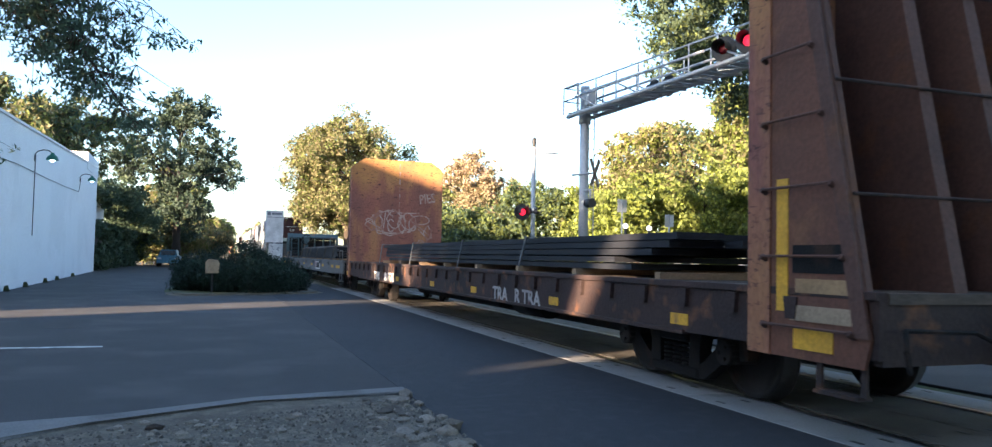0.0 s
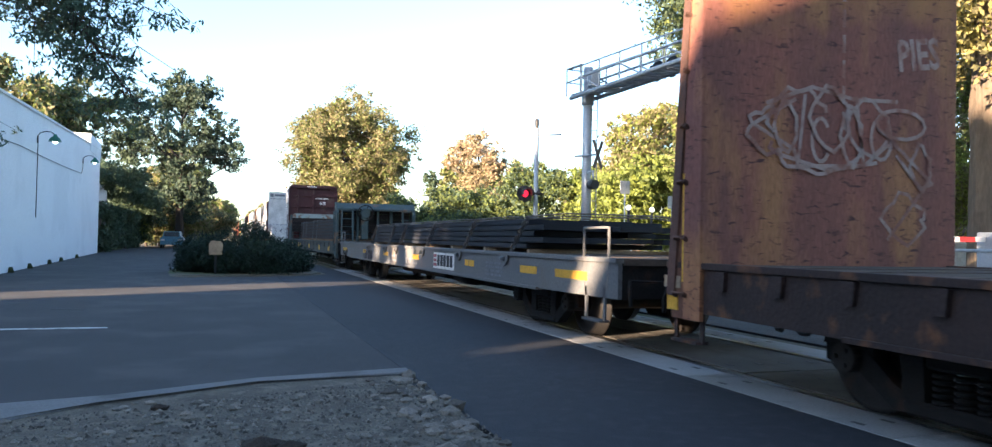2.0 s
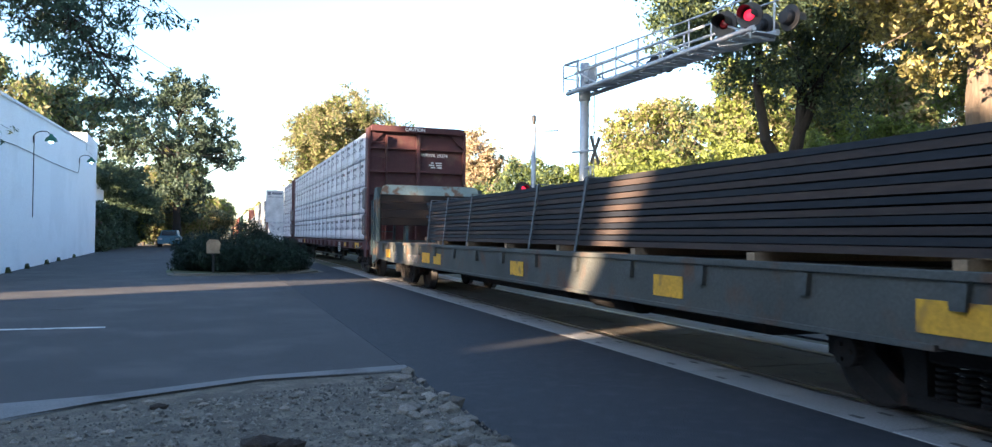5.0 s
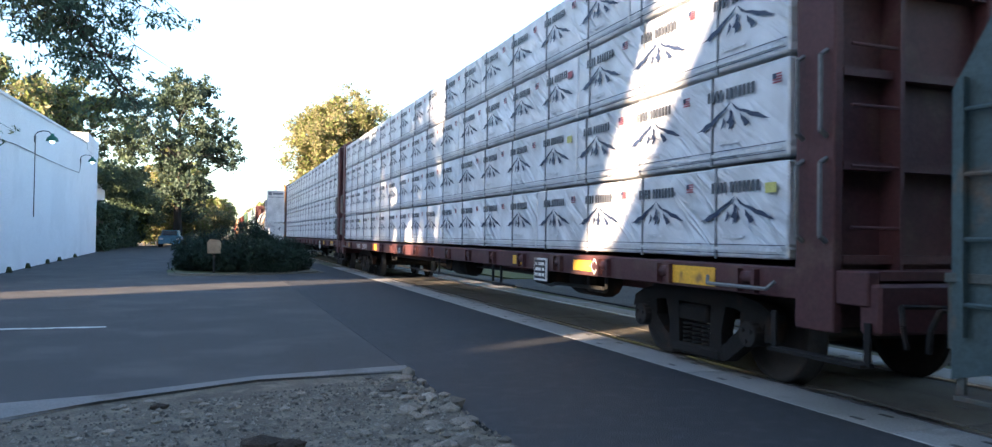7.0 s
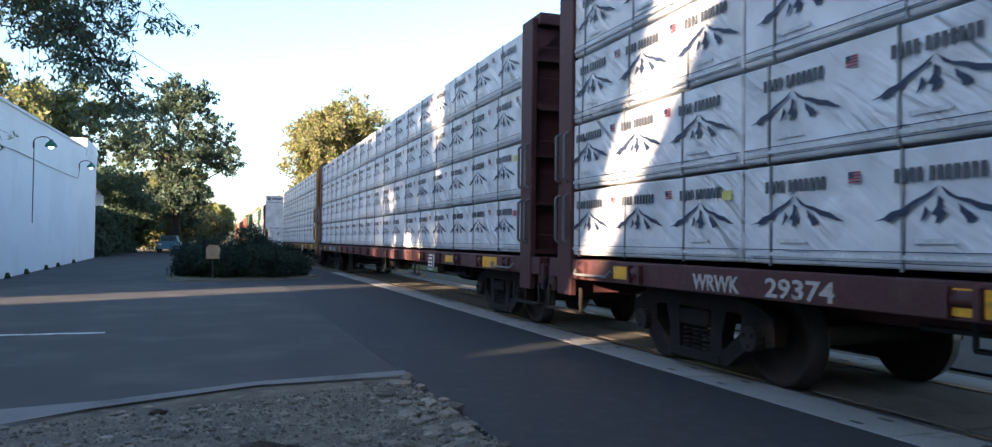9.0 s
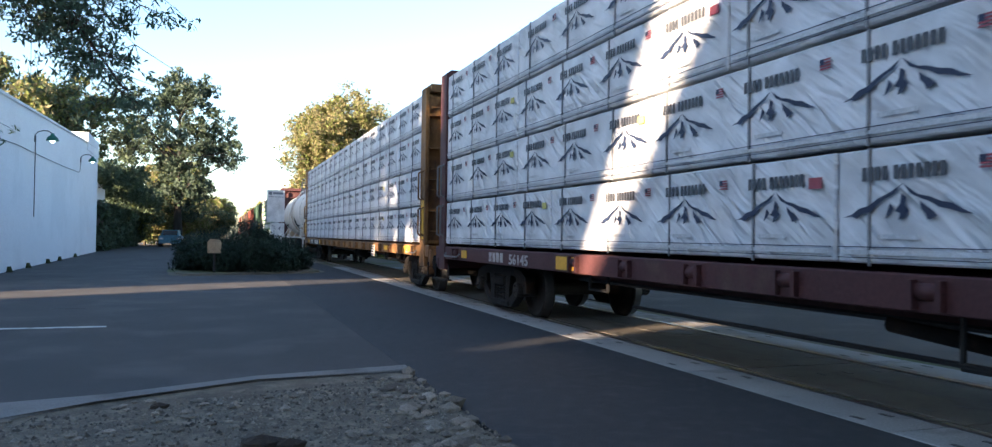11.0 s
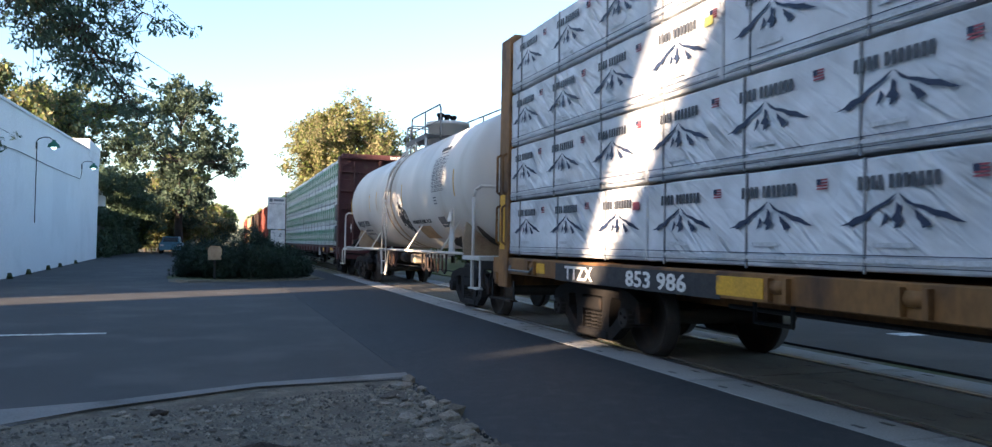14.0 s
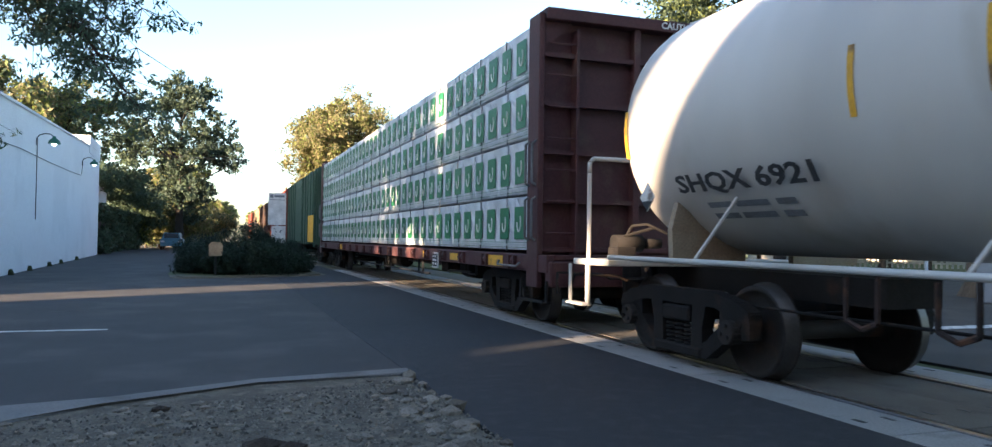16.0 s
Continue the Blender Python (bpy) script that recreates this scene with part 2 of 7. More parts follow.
for k in range(-5, 9):
    for x0, (me, slot) in ((4.08, OUTER), (4.74, INNER), (5.4, INNER), (6.2, OUTER)):
        p = part("concrete_panel", me, None, track)
        p.location = (x0, 8.6 + PL * k, 0.006 + rng.uniform(-0.004, 0.004))
        part("slot", slot, None, p)

# white building: a long blind wall with a rising roofline and a raised far corner
def roof_z(y):
    return 4.86 + 0.04 * (y - 21)


bm = B()
prism(bm, [(-5.55, 21), (-6.75, 51.5), (-40, 51.5), (-40, 21)], "z", 0, 5.0)
for v in bm.verts:
    if v.co.z > 1:
        v.co.z = roof_z(v.co.y)
building = tagged(thing("building", (0, 0, 0), "low white stuccoed building with blind side wall", "building", kind="structure"))
part("wall", bm, STUCCO, building)
bm = B()
prism(bm, [(-5.5, 20.95), (-6.7, 51.55), (-6.95, 51.55), (-5.75, 20.95)], "z", 0, 0.08)
for v in bm.verts:
    v.co.z += roof_z(v.co.y) - 0.03
part("coping", bm, STUCCO, building)
bm = B()
prism(bm, [(-6.5, 46.0), (-6.73, 51.6), (-9, 51.6), (-9, 46.0)], "z", 5.5, 6.42)
part("parapet", bm, STUCCO, building)


def wall_x(y):
    return -5.55 - 1.2 * (y - 21) / 30.5


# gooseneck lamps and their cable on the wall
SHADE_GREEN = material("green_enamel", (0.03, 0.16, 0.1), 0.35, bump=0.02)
for y, z in ((30.3, 4.42), (43.1, 4.78)):
    lp = thing("wall_lamp", (wall_x(y), y, z), "green gooseneck lamp on the white wall", "wall lamp", "gooseneck lamps on the wall")
    bm = B()
    pipe(bm, [(0, 0, -0.2), (0.02, 0, 0.04), (0.09, 0, 0.14), (0.25, 0, 0.2), (0.42, 0, 0.19), (0.52, 0, 0.1)], 0.017)
    part("arm", bm, BLACK, lp)
    bm = B()
    lathe(bm, [(0.12, 0.05), (0.05, 0.07), (-0.02, 0.16), (-0.12, 0.2), (-0.14, 0.2)], "z", (0.54, 0, 0), 16)
    part("shade", bm, SHADE_GREEN, lp)
    bm = B()
    bmesh.ops.create_uvsphere(bm, u_segments=10, v_segments=8, radius=0.085)
    b = part("bulb", bm, glow("lamp_glass", (0.75, 1.0, 0.9), 1.2), lp, "lit bulb under the shade")
    b.location = (0.54, 0, -0.13)
    part("base", box(B(), -0.02, 0.04, -0.06, 0.06, -0.2, 0.02), BLACK, lp)
bm = B()
pts = [(21.5, 3.72), (25, 3.72), (27.1, 3.8), (33, 3.86), (38, 3.94), (42.4, 4.05), (42.8, 4.2), (43.1, 4.6)]
pipe(bm, [(wall_x(y) + 0.03, y, z) for y, z in pts], 0.012, 5)
pipe(bm, [(wall_x(30.3) + 0.03, 30.3, 4.3), (wall_x(30.3) + 0.03, 30.3, 1.68)], 0.015, 5)
tagged(part("wall_cable", bm, BLACK), "thin black cable sagging along the white wall", "cable")
for y in (26, 29, 33, 36, 41):
    tagged(part("weed", rod(B(), (wall_x(y) + 0.12, y, 0), (wall_x(y) + 0.1, y + 0.03, 0.16), 0.09, 7, 0.05), material("dry_weed", (0.06, 0.07, 0.03), 0.95)), "small dark weed at the foot of the wall", "weed")


# ---- foliage ----
def leaf_mat(name, a, b, through_light=0.3):
    return material(name, a, 0.6, other=b, scale=0.35, fine=3, bump=0, jitter=0.35, island=True, spec=0.25, through_light=through_light)


LEAF_DARK = leaf_mat("dark_leaf", (0.06, 0.098, 0.062), (0.085, 0.112, 0.06), 0.4)
LEAF_MID = leaf_mat("mid_leaf", (0.125, 0.17, 0.052), (0.165, 0.185, 0.056), 0.4)
LEAF_GOLD = leaf_mat("yellowing_leaf", (0.235, 0.205, 0.105), (0.155, 0.152, 0.076), 0.4)
LEAF_BOUGH = leaf_mat("blue_green_leaf", (0.075, 0.125, 0.085), (0.1, 0.14, 0.085), 0.45)
# darker copy of the dark leaf: crown shade put into the colour
LEAF_SHADE = leaf_mat("shaded_green_leaf", (0.034, 0.058, 0.044), (0.05, 0.07, 0.048), 0.3)
# lit copy of the yellowing leaf: sunlight on the boughs put into the colour
LEAF_SUNNY = leaf_mat("sunlit_golden_leaf", (0.42, 0.37, 0.13), (0.3, 0.275, 0.1), 0.45)
# bark with the sun on the roadside trunk put into its colour
BARK_LIT = material("sunlit_bark", (0.15, 0.115, 0.08), 0.95, other=(0.085, 0.066, 0.05), scale=3, fine=18, bump=0.8, stretch=(1, 1, 0.25))
LEAF_LIME = leaf_mat("bright_leaf", (0.29, 0.33, 0.07), (0.15, 0.21, 0.05), 0.45)
LEAF_PINK = leaf_mat("dry_leaf", (0.4, 0.29, 0.2), (0.26, 0.22, 0.12), 0.3)
LEAF_JUNIPER = leaf_mat("juniper_needles", (0.016, 0.034, 0.023), (0.022, 0.042, 0.024), 0.1)


def leaf_mesh(name, centres, size, mat, rng, aspect=0.5, droop=0.0):
    """Many single leaves, each a small folded blade."""
    n = len(centres)
    c = np.asarray(centres)
    d = rng.normal(size=(n, 3))
    d[:, 2] -= droop
    d /= np.linalg.norm(d, axis=1)[:, None]
    e = np.cross(d, rng.normal(size=(n, 3)))
    e /= np.linalg.norm(e, axis=1)[:, None]
    s = size * rng.uniform(0.6, 1.35, size=(n, 1))
    up = np.cross(d, e) * s * 0.12
    v = np.stack((c - d * s, c + e * s * aspect + up, c + d * s, c - e * s * aspect + up), 1).reshape(-1, 3)
    me = bpy.data.meshes.new(name)
    me.vertices.add(4 * n)
    me.vertices.foreach_set("co", v.ravel())
    me.loops.add(4 * n)
    me.loops.foreach_set("vertex_index", np.arange(4 * n))
    me.polygons.add(n)
    me.polygons.foreach_set("loop_start", np.arange(n) * 4)
    me.update(calc_edges=True)
    me.materials.append(mat)
    return me


def clump_points(rng, clumps, per, fill=0.55):
    """Points in shells round clump centres (x, y, z, r), thinner inside."""
    out = []
    tot = sum(c[3] ** 2 for c in clumps)
    for x, y, z, r in clumps:
        k = max(8, int(per * len(clumps) * r * r / tot))
        d = rng.normal(size=(k, 3))
        d /= np.linalg.norm(d, axis=1)[:, None]
        d *= (rng.uniform(fill ** 3, 1.15 ** 3, size=(k, 1)) ** (1 / 3)) * r
        d[:, 2] *= 0.75
        out.append(d + (x, y, z))
    return np.concatenate(out)


def spray_points(rng, sprays, total):
    """Loose sprays of leaves round the twig ends (x, y, z, r)."""
    sp = np.asarray(sprays)
    idx = rng.choice(len(sp), size=int(total), p=sp[:, 3] ** 2 / (sp[:, 3] ** 2).sum())
    d = rng.normal(size=(int(total), 3)) * sp[idx, 3:4] * 0.75
    d[:, 2] *= 0.8
    return sp[idx, :3] + d


def crown_clumps(rng, rx, ry, z0, z1, n, rmin, rmax, top=0.5):
    """Clump centres through an uneven egg-shaped crown."""
    res = []
    zc, h = (z0 + z1) / 2, (z1 - z0) / 2
    while len(res) < n:
        p = rng.uniform(-1, 1, 3)
        rad = math.sqrt(p[0] ** 2 + p[1] ** 2)
        lim = 1.0 - 0.35 * max(0, p[2]) ** 2 - 0.25 * max(0, -p[2])
        wob = 0.8 + 0.3 * noise.noise(Vector((p[0] * 1.7 + n, p[1] * 1.7, p[2] * 1.7)))
        q = rad * rad / (lim * lim) + p[2] ** 2
        if 0.1 < q < wob:
            res.append((p[0] * rx, p[1] * ry, zc + p[2] * h, rng.uniform(rmin, rmax)))
    return res


def rough_trunk(bm, pts, rad, seed, sides=14):
    """A bark-covered stem through the given points, with knobs and furrows in its outline."""
    rings = []
    pts = [Vector(p) for p in pts]
    for (p, q), (a, b) in zip(zip(pts, pts[1:]), zip(rad, rad[1:])):
        n = max(2, int((q - p).length / 0.22))
        for k in range(n):
            rings.append((p.lerp(q, k / n), a + (b - a) * k / n))
    rings.append((pts[-1], rad[-1]))
    prev = None
    for c, r in rings:
        row = []
        for i in range(sides):
            an = 2 * math.pi * i / sides
            f = 1 + 0.16 * noise.noise(Vector((2.2 * math.cos(an) + seed, 2.2 * math.sin(an), c.z * 0.9))) + 0.07 * noise.noise(Vector((6 * math.cos(an), 6 * math.sin(an) + seed, c.z * 2.5)))
            row.append(bm.verts.new((c.x + r * f * math.cos(an), c.y + r * f * math.sin(an), c.z)))
        if prev:
            for i in range(sides):
                bm.faces.new((prev[i], prev[(i + 1) % sides], row[(i + 1) % sides], row[i]))
        prev = row
    return bm


def tree(name, x, y, height, rx, z0, clumps, leaves, leaf, mats, label, seed, trunk_r=0.3, lean=(0, 0), ry=None, rmin=0.8, rmax=1.6, fork=0.45, group="", category="tree", droop=0.0, limbs=14, fine=2.0, stem=True, bark=None):
    bark = bark or BARK
    rng = np.random.default_rng(seed)
    t = thing(name, (x, y, 0), label, category, group)
    ry = ry or rx
    leaves, leaf = leaves * fine, leaf * fine ** -0.5 * 1.04
    cl = crown_clumps(rng, rx, ry, z0, height, clumps, rmin, rmax)
    # trunk and limbs
    bm = B()
    fz = max(z0 * 1.02, height * fork * 0.6)
    pts = [Vector((lean[0] * f + 0.08 * trunk_r * math.sin(5 * f), lean[1] * f, fz * f)) for f in (0, 0.06, 0.3, 0.6, 0.85, 1)]
    rad = [trunk_r * 1.35, trunk_r * 1.05, trunk_r * 0.95, trunk_r * 0.85, trunk_r * 0.8, trunk_r * 0.75]
    rough_trunk(bm, pts, rad, seed)
    if stem:
        part("trunk", bm, bark, t)
    # central leader, with the limbs leaving it at different heights
    top = Vector((pts[-1].x * 1.2, pts[-1].y * 1.2, z0 + (height - z0) * 0.72))
    bm = B()
    mid = pts[-1].lerp(top, 0.5) + Vector((0.25 * trunk_r, 0.4 * trunk_r, 0))
    rod(bm, pts[-1] - Vector((0, 0, 0.05)), mid, trunk_r * 0.74, 9, trunk_r * 0.45)
    rod(bm, mid, top, trunk_r * 0.45, 7, trunk_r * 0.12)
    if stem:
        part("leader", bm, bark, t)
    order = sorted(cl, key=lambda c: -c[3])[:limbs]
    for c in order:
        bm = B()
        out = math.hypot(c[0], c[1])
        za = min(max(c[2] - 0.7 * out - 0.3, fz * 0.82), top.z - 0.3)
        a = pts[-1].lerp(top, max(0.0, (za - fz) / max(0.1, top.z - fz))) if za > fz else Vector((pts[-1].x, pts[-1].y, za))
        b = Vector(c[:3])
        m = a.lerp(b, 0.45) + Vector((0, 0, 0.06 * (b - a).length))
        r0 = trunk_r * 0.32
        rod(bm, a, m, r0, 7, r0 * 0.6)
        rod(bm, m, b, r0 * 0.6, 6, r0 * 0.2)
        for k in range(3):
            e = b + Vector(rng.normal(size=3)) * c[3] * 0.6
            rod(bm, m.lerp(b, 0.5 + 0.15 * k), e, r0 * 0.28, 5, r0 * 0.06)
        part("limb", bm, bark, t)
    sprays = []
    for c in cl:
        for _ in range(13):
            d = rng.normal(size=3)
            d *= c[3] * rng.uniform(0.45, 1.25) / np.linalg.norm(d)
            sprays.append((c[0] + d[0], c[1] + d[1], c[2] + 0.8 * d[2], c[3] * rng.uniform(0.13, 0.3)))
    pp = spray_points(rng, sprays, leaves)
    w = rng.uniform(size=len(pp))
    for k, m in enumerate(mats):
        sel = pp[(w >= k / len(mats)) & (w < (k + 1) / len(mats))]
        part("crown", leaf_mesh("crown", sel, leaf, m, rng, droop=droop), None, t)
    return t


# beside the side street
tree("tree", -3.5, 78, 17.6, 6.5, 1.6, 84, 18000, 0.19, (LEAF_SHADE, LEAF_SHADE, LEAF_DARK, LEAF_SHADE), "tall dark green street tree with open crown", 5, 0.4, rmin=0.7, rmax=1.3, ry=4.4, bark=BARK_SHADED, fine=1.5)
tree("tree", -10.2, 62, 12.2, 3.4, 4.5, 28, 7000, 0.2, (LEAF_MID, LEAF_GOLD, LEAF_DARK), "yellowing tree behind the white building", 8, 0.3, rmin=0.8, rmax=1.5)
tree("tree", -14.5, 56, 12.8, 4.6, 4.5, 32, 8500, 0.22, (LEAF_DARK, LEAF_MID, LEAF_GOLD), "green tree behind the white building", 9, 0.3, rmin=0.8, rmax=1.6)
tree("tree", -4.5, 95, 11.0, 4.0, 1.5, 30, 8000, 0.26, (LEAF_GOLD, LEAF_MID), "distant yellowing tree along the side street", 12, 0.3)
for i, (x, y, h, r) in enumerate(((-9, 130, 10, 5), (-1.5, 150, 8, 4), (22, 120, 11, 6), (32, 100, 12, 6), (44, 90, 12, 6), (10, 190, 8, 5), (58, 60, 13, 7), (70, 45, 12, 7))):
    tree("tree", x, y, h, r, 0.5, 30, 6000, 0.4, (LEAF_MID, LEAF_GOLD), "distant hazy green tree", 300 + i, 0.3, rmin=1.0, rmax=2.0, limbs=6)
# beyond the track
for i, (x, y, h, r, mats) in enumerate(((-6.4, 80, 5.4, 2.4, (LEAF_GOLD, LEAF_MID)), (-7.0, 74, 4.6, 2.0, (LEAF_DARK, LEAF_MID)), (-5.4, 82, 4.0, 2.2, (LEAF_GOLD, LEAF_DARK)), (-2.6, 84, 5.0, 2.4, (LEAF_GOLD, LEAF_MID, LEAF_GOLD)), (-4.6, 88, 6.4, 2.6, (LEAF_MID, LEAF_DARK)), (-0.4, 90, 4.0, 2.0, (LEAF_GOLD, LEAF_DARK)))):
    tree("large_shrub", x, y, h, r, 0.3, 30, 6000, 0.17, mats, "yellowing shrub at the end of the side street", 350 + i, 0.12, rmin=0.6, rmax=1.0, category="shrub", group="shrubs along the side street", limbs=5)
tree("tree", 9.4, 60, 12.9, 5.0, 1.2, 88, 40000, 0.15, (LEAF_GOLD, LEAF_MID, LEAF_GOLD), "broad round tree with golden sunlit crown", 21, 0.35, rmin=0.9, rmax=1.7)
tree("tree", 18.3, 56, 10.0, 3.1, 0.8, 36, 10000, 0.15, (LEAF_PINK, LEAF_GOLD, LEAF_PINK, LEAF_PINK), "small tree with dry pinkish leaves", 22, 0.15, rmin=0.6, rmax=1.1)
tree("tree", 20.7, 80, 8.8, 1.0, 1.0, 14, 3000, 0.2, (LEAF_DARK,), "narrow dark distant tree", 23, 0.15, rmin=0.5, rmax=0.8)
for i, (x, y, h, r, mats) in enumerate(((12.3, 39, 3.9, 1.9, (LEAF_MID, LEAF_DARK)), (15.2, 38, 5.6, 2.2, (LEAF_DARK, LEAF_MID)), (18.2, 37, 5.3, 2.2, (LEAF_MID, LEAF_LIME)), (9.6, 44, 3.3, 1.8, (LEAF_DARK, LEAF_MID)), (20.8, 41, 5.8, 2.3, (LEAF_GOLD, LEAF_MID)), (13.8, 47, 3.8, 2.4, (LEAF_MID, LEAF_DARK)))):
    tree("large_shrub", x, y, h, r, 0.4, 30, 10000, 0.13, mats, "dense rounded shrub beyond the track", 30 + i, 0.12, rmin=0.6, rmax=1.0, category="shrub", group="shrubs beyond the track", limbs=6)
tree("tree", 20.6, 36, 9.3, 2.3, 2.0, 30, 9000, 0.13, (LEAF_GOLD, LEAF_LIME, LEAF_GOLD), "slender golden tree behind the signal mast", 41, 0.14, rmin=0.5, rmax=1.1)
for i, (x, y, h, r, z0) in enumerate(((17.2, 30.5, 5.8, 2.2, 0.6), (20.6, 30, 6.3, 2.3, 0.6), (23.8, 30.5, 5.6, 2.2, 0.6), (27.4, 30, 7.0, 2.3, 1.2), (31.5, 28, 6.4, 2.4, 1.5))):
    tree("small_tree", x, y, h, r, z0, 28, 10000, 0.13, (LEAF_LIME, LEAF_MID) if i < 4 else (LEAF_LIME, LEAF_GOLD), "bright yellow-green young tree in sun", 50 + i, 0.1, rmin=0.6, rmax=1.0, category="tree", group="young trees beyond the track", limbs=7)
tree("tree", 24.6, 24, 6.3, 2.2, 1.8, 28, 12000, 0.12, (LEAF_MID, LEAF_LIME, LEAF_LIME), "small green round tree on the verge", 61, 0.1, rmin=0.6, rmax=1.0, limbs=8)
# the big dark tree with its forked trunk
big = tree("tree", 18.7, 22, 16.5, 6.0, 4.6, 92, 40000, 0.13, (LEAF_DARK, LEAF_DARK, LEAF_SHADE, LEAF_MID, LEAF_DARK, LEAF_DARK), "large dark-leaved tree with a forked leaning trunk", 71, 0.2, lean=(0.1, 0), rmin=0.8, rmax=1.5, fork=0.3, droop=0.5, limbs=16, fine=2.4, stem=False, bark=BARK_SHADED)
bm = B()
for pts in ([(-0.7, 0, 0), (-0.45, 0, 2.0), (-0.3, 0, 3.4)], [(-0.3, 0, 3.3), (-1.1, 0.1, 4.6), (-1.4, 0.2, 6.4), (-1.3, 0.3, 9.0)], [(-0.3, 0, 3.3), (0.1, -0.2, 5.0), (0.05, -0.3, 7.5)], [(0.1, -0.2, 5.0), (0.8, -0.4, 7.0)]):
    for k, (p, q) in enumerate(zip(pts, pts[1:])):
        rough_trunk(bm, [p, Vector(p).lerp(Vector(q), 0.5) + Vector((0.05, 0.03, 0)), q], [0.25 - 0.06 * k, 0.22 - 0.06 * k, 0.19 - 0.06 * k], 7 + k)
part("trunk", bm, BARK_SHADED, big)
# trunk and golden boughs at the roadside
tree("tree", 17.6, 14.0, 15.0, 5.2, 4.2, 60, 32000, 0.12, (LEAF_SUNNY, LEAF_GOLD, LEAF_SUNNY), "large tree with thick trunk and golden boughs", 81, 0.46, rmin=0.9, rmax=1.6, fork=0.7, bark=BARK_LIT)
tree("tree", 34, 33, 13.0, 5.5, 3.0, 40, 12000, 0.22, (LEAF_MID, LEAF_GOLD), "green tree in the park beyond the road", 83, 0.3)
tree("tree", 46, 40, 14.0, 6.5, 3.0, 40, 12000, 0.26, (LEAF_DARK, LEAF_MID), "dark green tree in the park beyond the road", 84, 0.3)
tree("tree", 40, 20, 15.0, 6.0, 4.0, 36, 12000, 0.24, (LEAF_GOLD, LEAF_MID), "tall golden-green tree across the road", 85, 0.35)
tree("tree", 30, 21, 14.0, 5.0, 4.5, 36, 14000, 0.17, (LEAF_MID, LEAF_LIME, LEAF_GOLD), "green tree on the verge beyond the road", 86, 0.25)

tree("tree", 31, 38, 13.4, 4.2, 2.6, 44, 12000, 0.2, (LEAF_GOLD, LEAF_LIME, LEAF_MID), "tall yellow-green tree behind the young trees", 87, 0.25)
tree("tree", 29.5, 45, 10.5, 4.2, 2.0, 44, 12000, 0.2, (LEAF_MID, LEAF_GOLD, LEAF_DARK), "tall green tree behind the young trees", 88, 0.25)

# boughs hanging in over the street from a tree beside it
rng = np.random.default_rng(91)
ot = thing("tree", (-9.0, 13.5, 0), "street tree with fine hanging dark boughs", "tree")
bm = B()
for p, q, a, b in (((0, -3.5, 0), (0.1, -3.5, 3), 0.4, 0.32), ((0.1, -3.5, 3), (0.6, -2.6, 6.5), 0.32, 0.22), ((0.6, -2.6, 6.5), (2.6, 0, 7.6), 0.2, 0.13)):
    rod(bm, p, q, a, 10, b)
part("trunk", bm, BARK, ot)
cl = []
for sx, sz, ex, ez, ey, n in ((2.6, 7.6, 6.6, 5.05, 0.2, 12), (2.6, 7.6, 6.9, 4.5, -0.4, 11), (2.6, 7.6, 7.4, 5.35, 0.3, 12), (2.6, 7.6, 7.9, 5.1, 0.0, 13), (3.5, 7.4, 7.5, 4.55, 0.5, 12), (3.5, 7.4, 7.55, 3.75, 0.7, 12), (2.2, 7.0, 5.3, 4.3, -0.2, 10), (1.5, 6.0, 5.2, 3.2, 0.0, 8), (1.2, 5.0, 5.2, 2.7, 0.1, 8), (2.6, 7.6, 7.0, 5.5, 0.8, 10), (2.6, 7.6, 7.75, 4.9, 0.4, 13), (2.6, 7.6, 7.7, 4.2, 0.2, 12), (2.6, 7.6, 6.4, 4.7, 0.9, 11), (2.6, 7.6, 6.9, 4.1, 0.6, 11), (2.6, 7.6, 7.6, 3.5, 0.3, 12), (2.6, 7.6, 6.2, 5.4, 0.4, 10), (2.6, 7.6, 6.3, 5.0, 0.1, 11), (2.6, 7.6, 6.45, 4.5, 0.3, 11), (2.6, 7.6, 6.1, 4.8, -0.2, 10), (2.6, 7.6, 6.7, 5.2, -0.3, 11), (2.6, 7.6, 7.5, 5.0, 0.1, 12), (2.6, 7.6, 7.35, 4.0, 0.1, 12), (3.5, 7.4, 7.7, 3.3, 0.2, 13), (3.5, 7.4, 7.85, 3.05, 0.0, 13), (3.5, 7.4, 7.45, 3.5, 0.3, 12), (2.6, 7.6, 6.6, 4.0, 0.2, 12)):
    a, b = Vector((sx, 0, sz)), Vector((ex, ey, ez))
    bm = B()
    prev = a
    for k in range(1, n + 1):
        f = k / n
        p = a.lerp(b, f) + Vector((0, 0.12 * math.sin(6 * f), 0.9 * math.sin(math.pi * f) * (1 - f * 0.4)))
        rod(bm, prev, p, 0.05 * (1 - f) + 0.008, 5, 0.05 * (1 - f - 1 / n) + 0.008)
        prev = p
        if f > 0.4:
            for _ in range(5):
                e = p + Vector((rng.normal() * 0.34, rng.normal() * 0.5, -abs(rng.normal()) * 0.4 + 0.1))
                rod(bm, p, e, 0.008, 4, 0.003)
                cl.append((*e, rng.uniform(0.07, 0.2)))
    part("limb", bm, BARK, ot)
part("crown", leaf_mesh("crown", clump_points(rng, cl, 21, 0.1), 0.058, LEAF_BOUGH, rng, aspect=0.3, droop=0.8), None, ot)

# juniper on the island
rng = np.random.default_rng(101)
jn = thing("juniper_bush", (0.8, 26.9, 0.04), "sprawling dark green juniper bush on the island", "bush")
cl = []
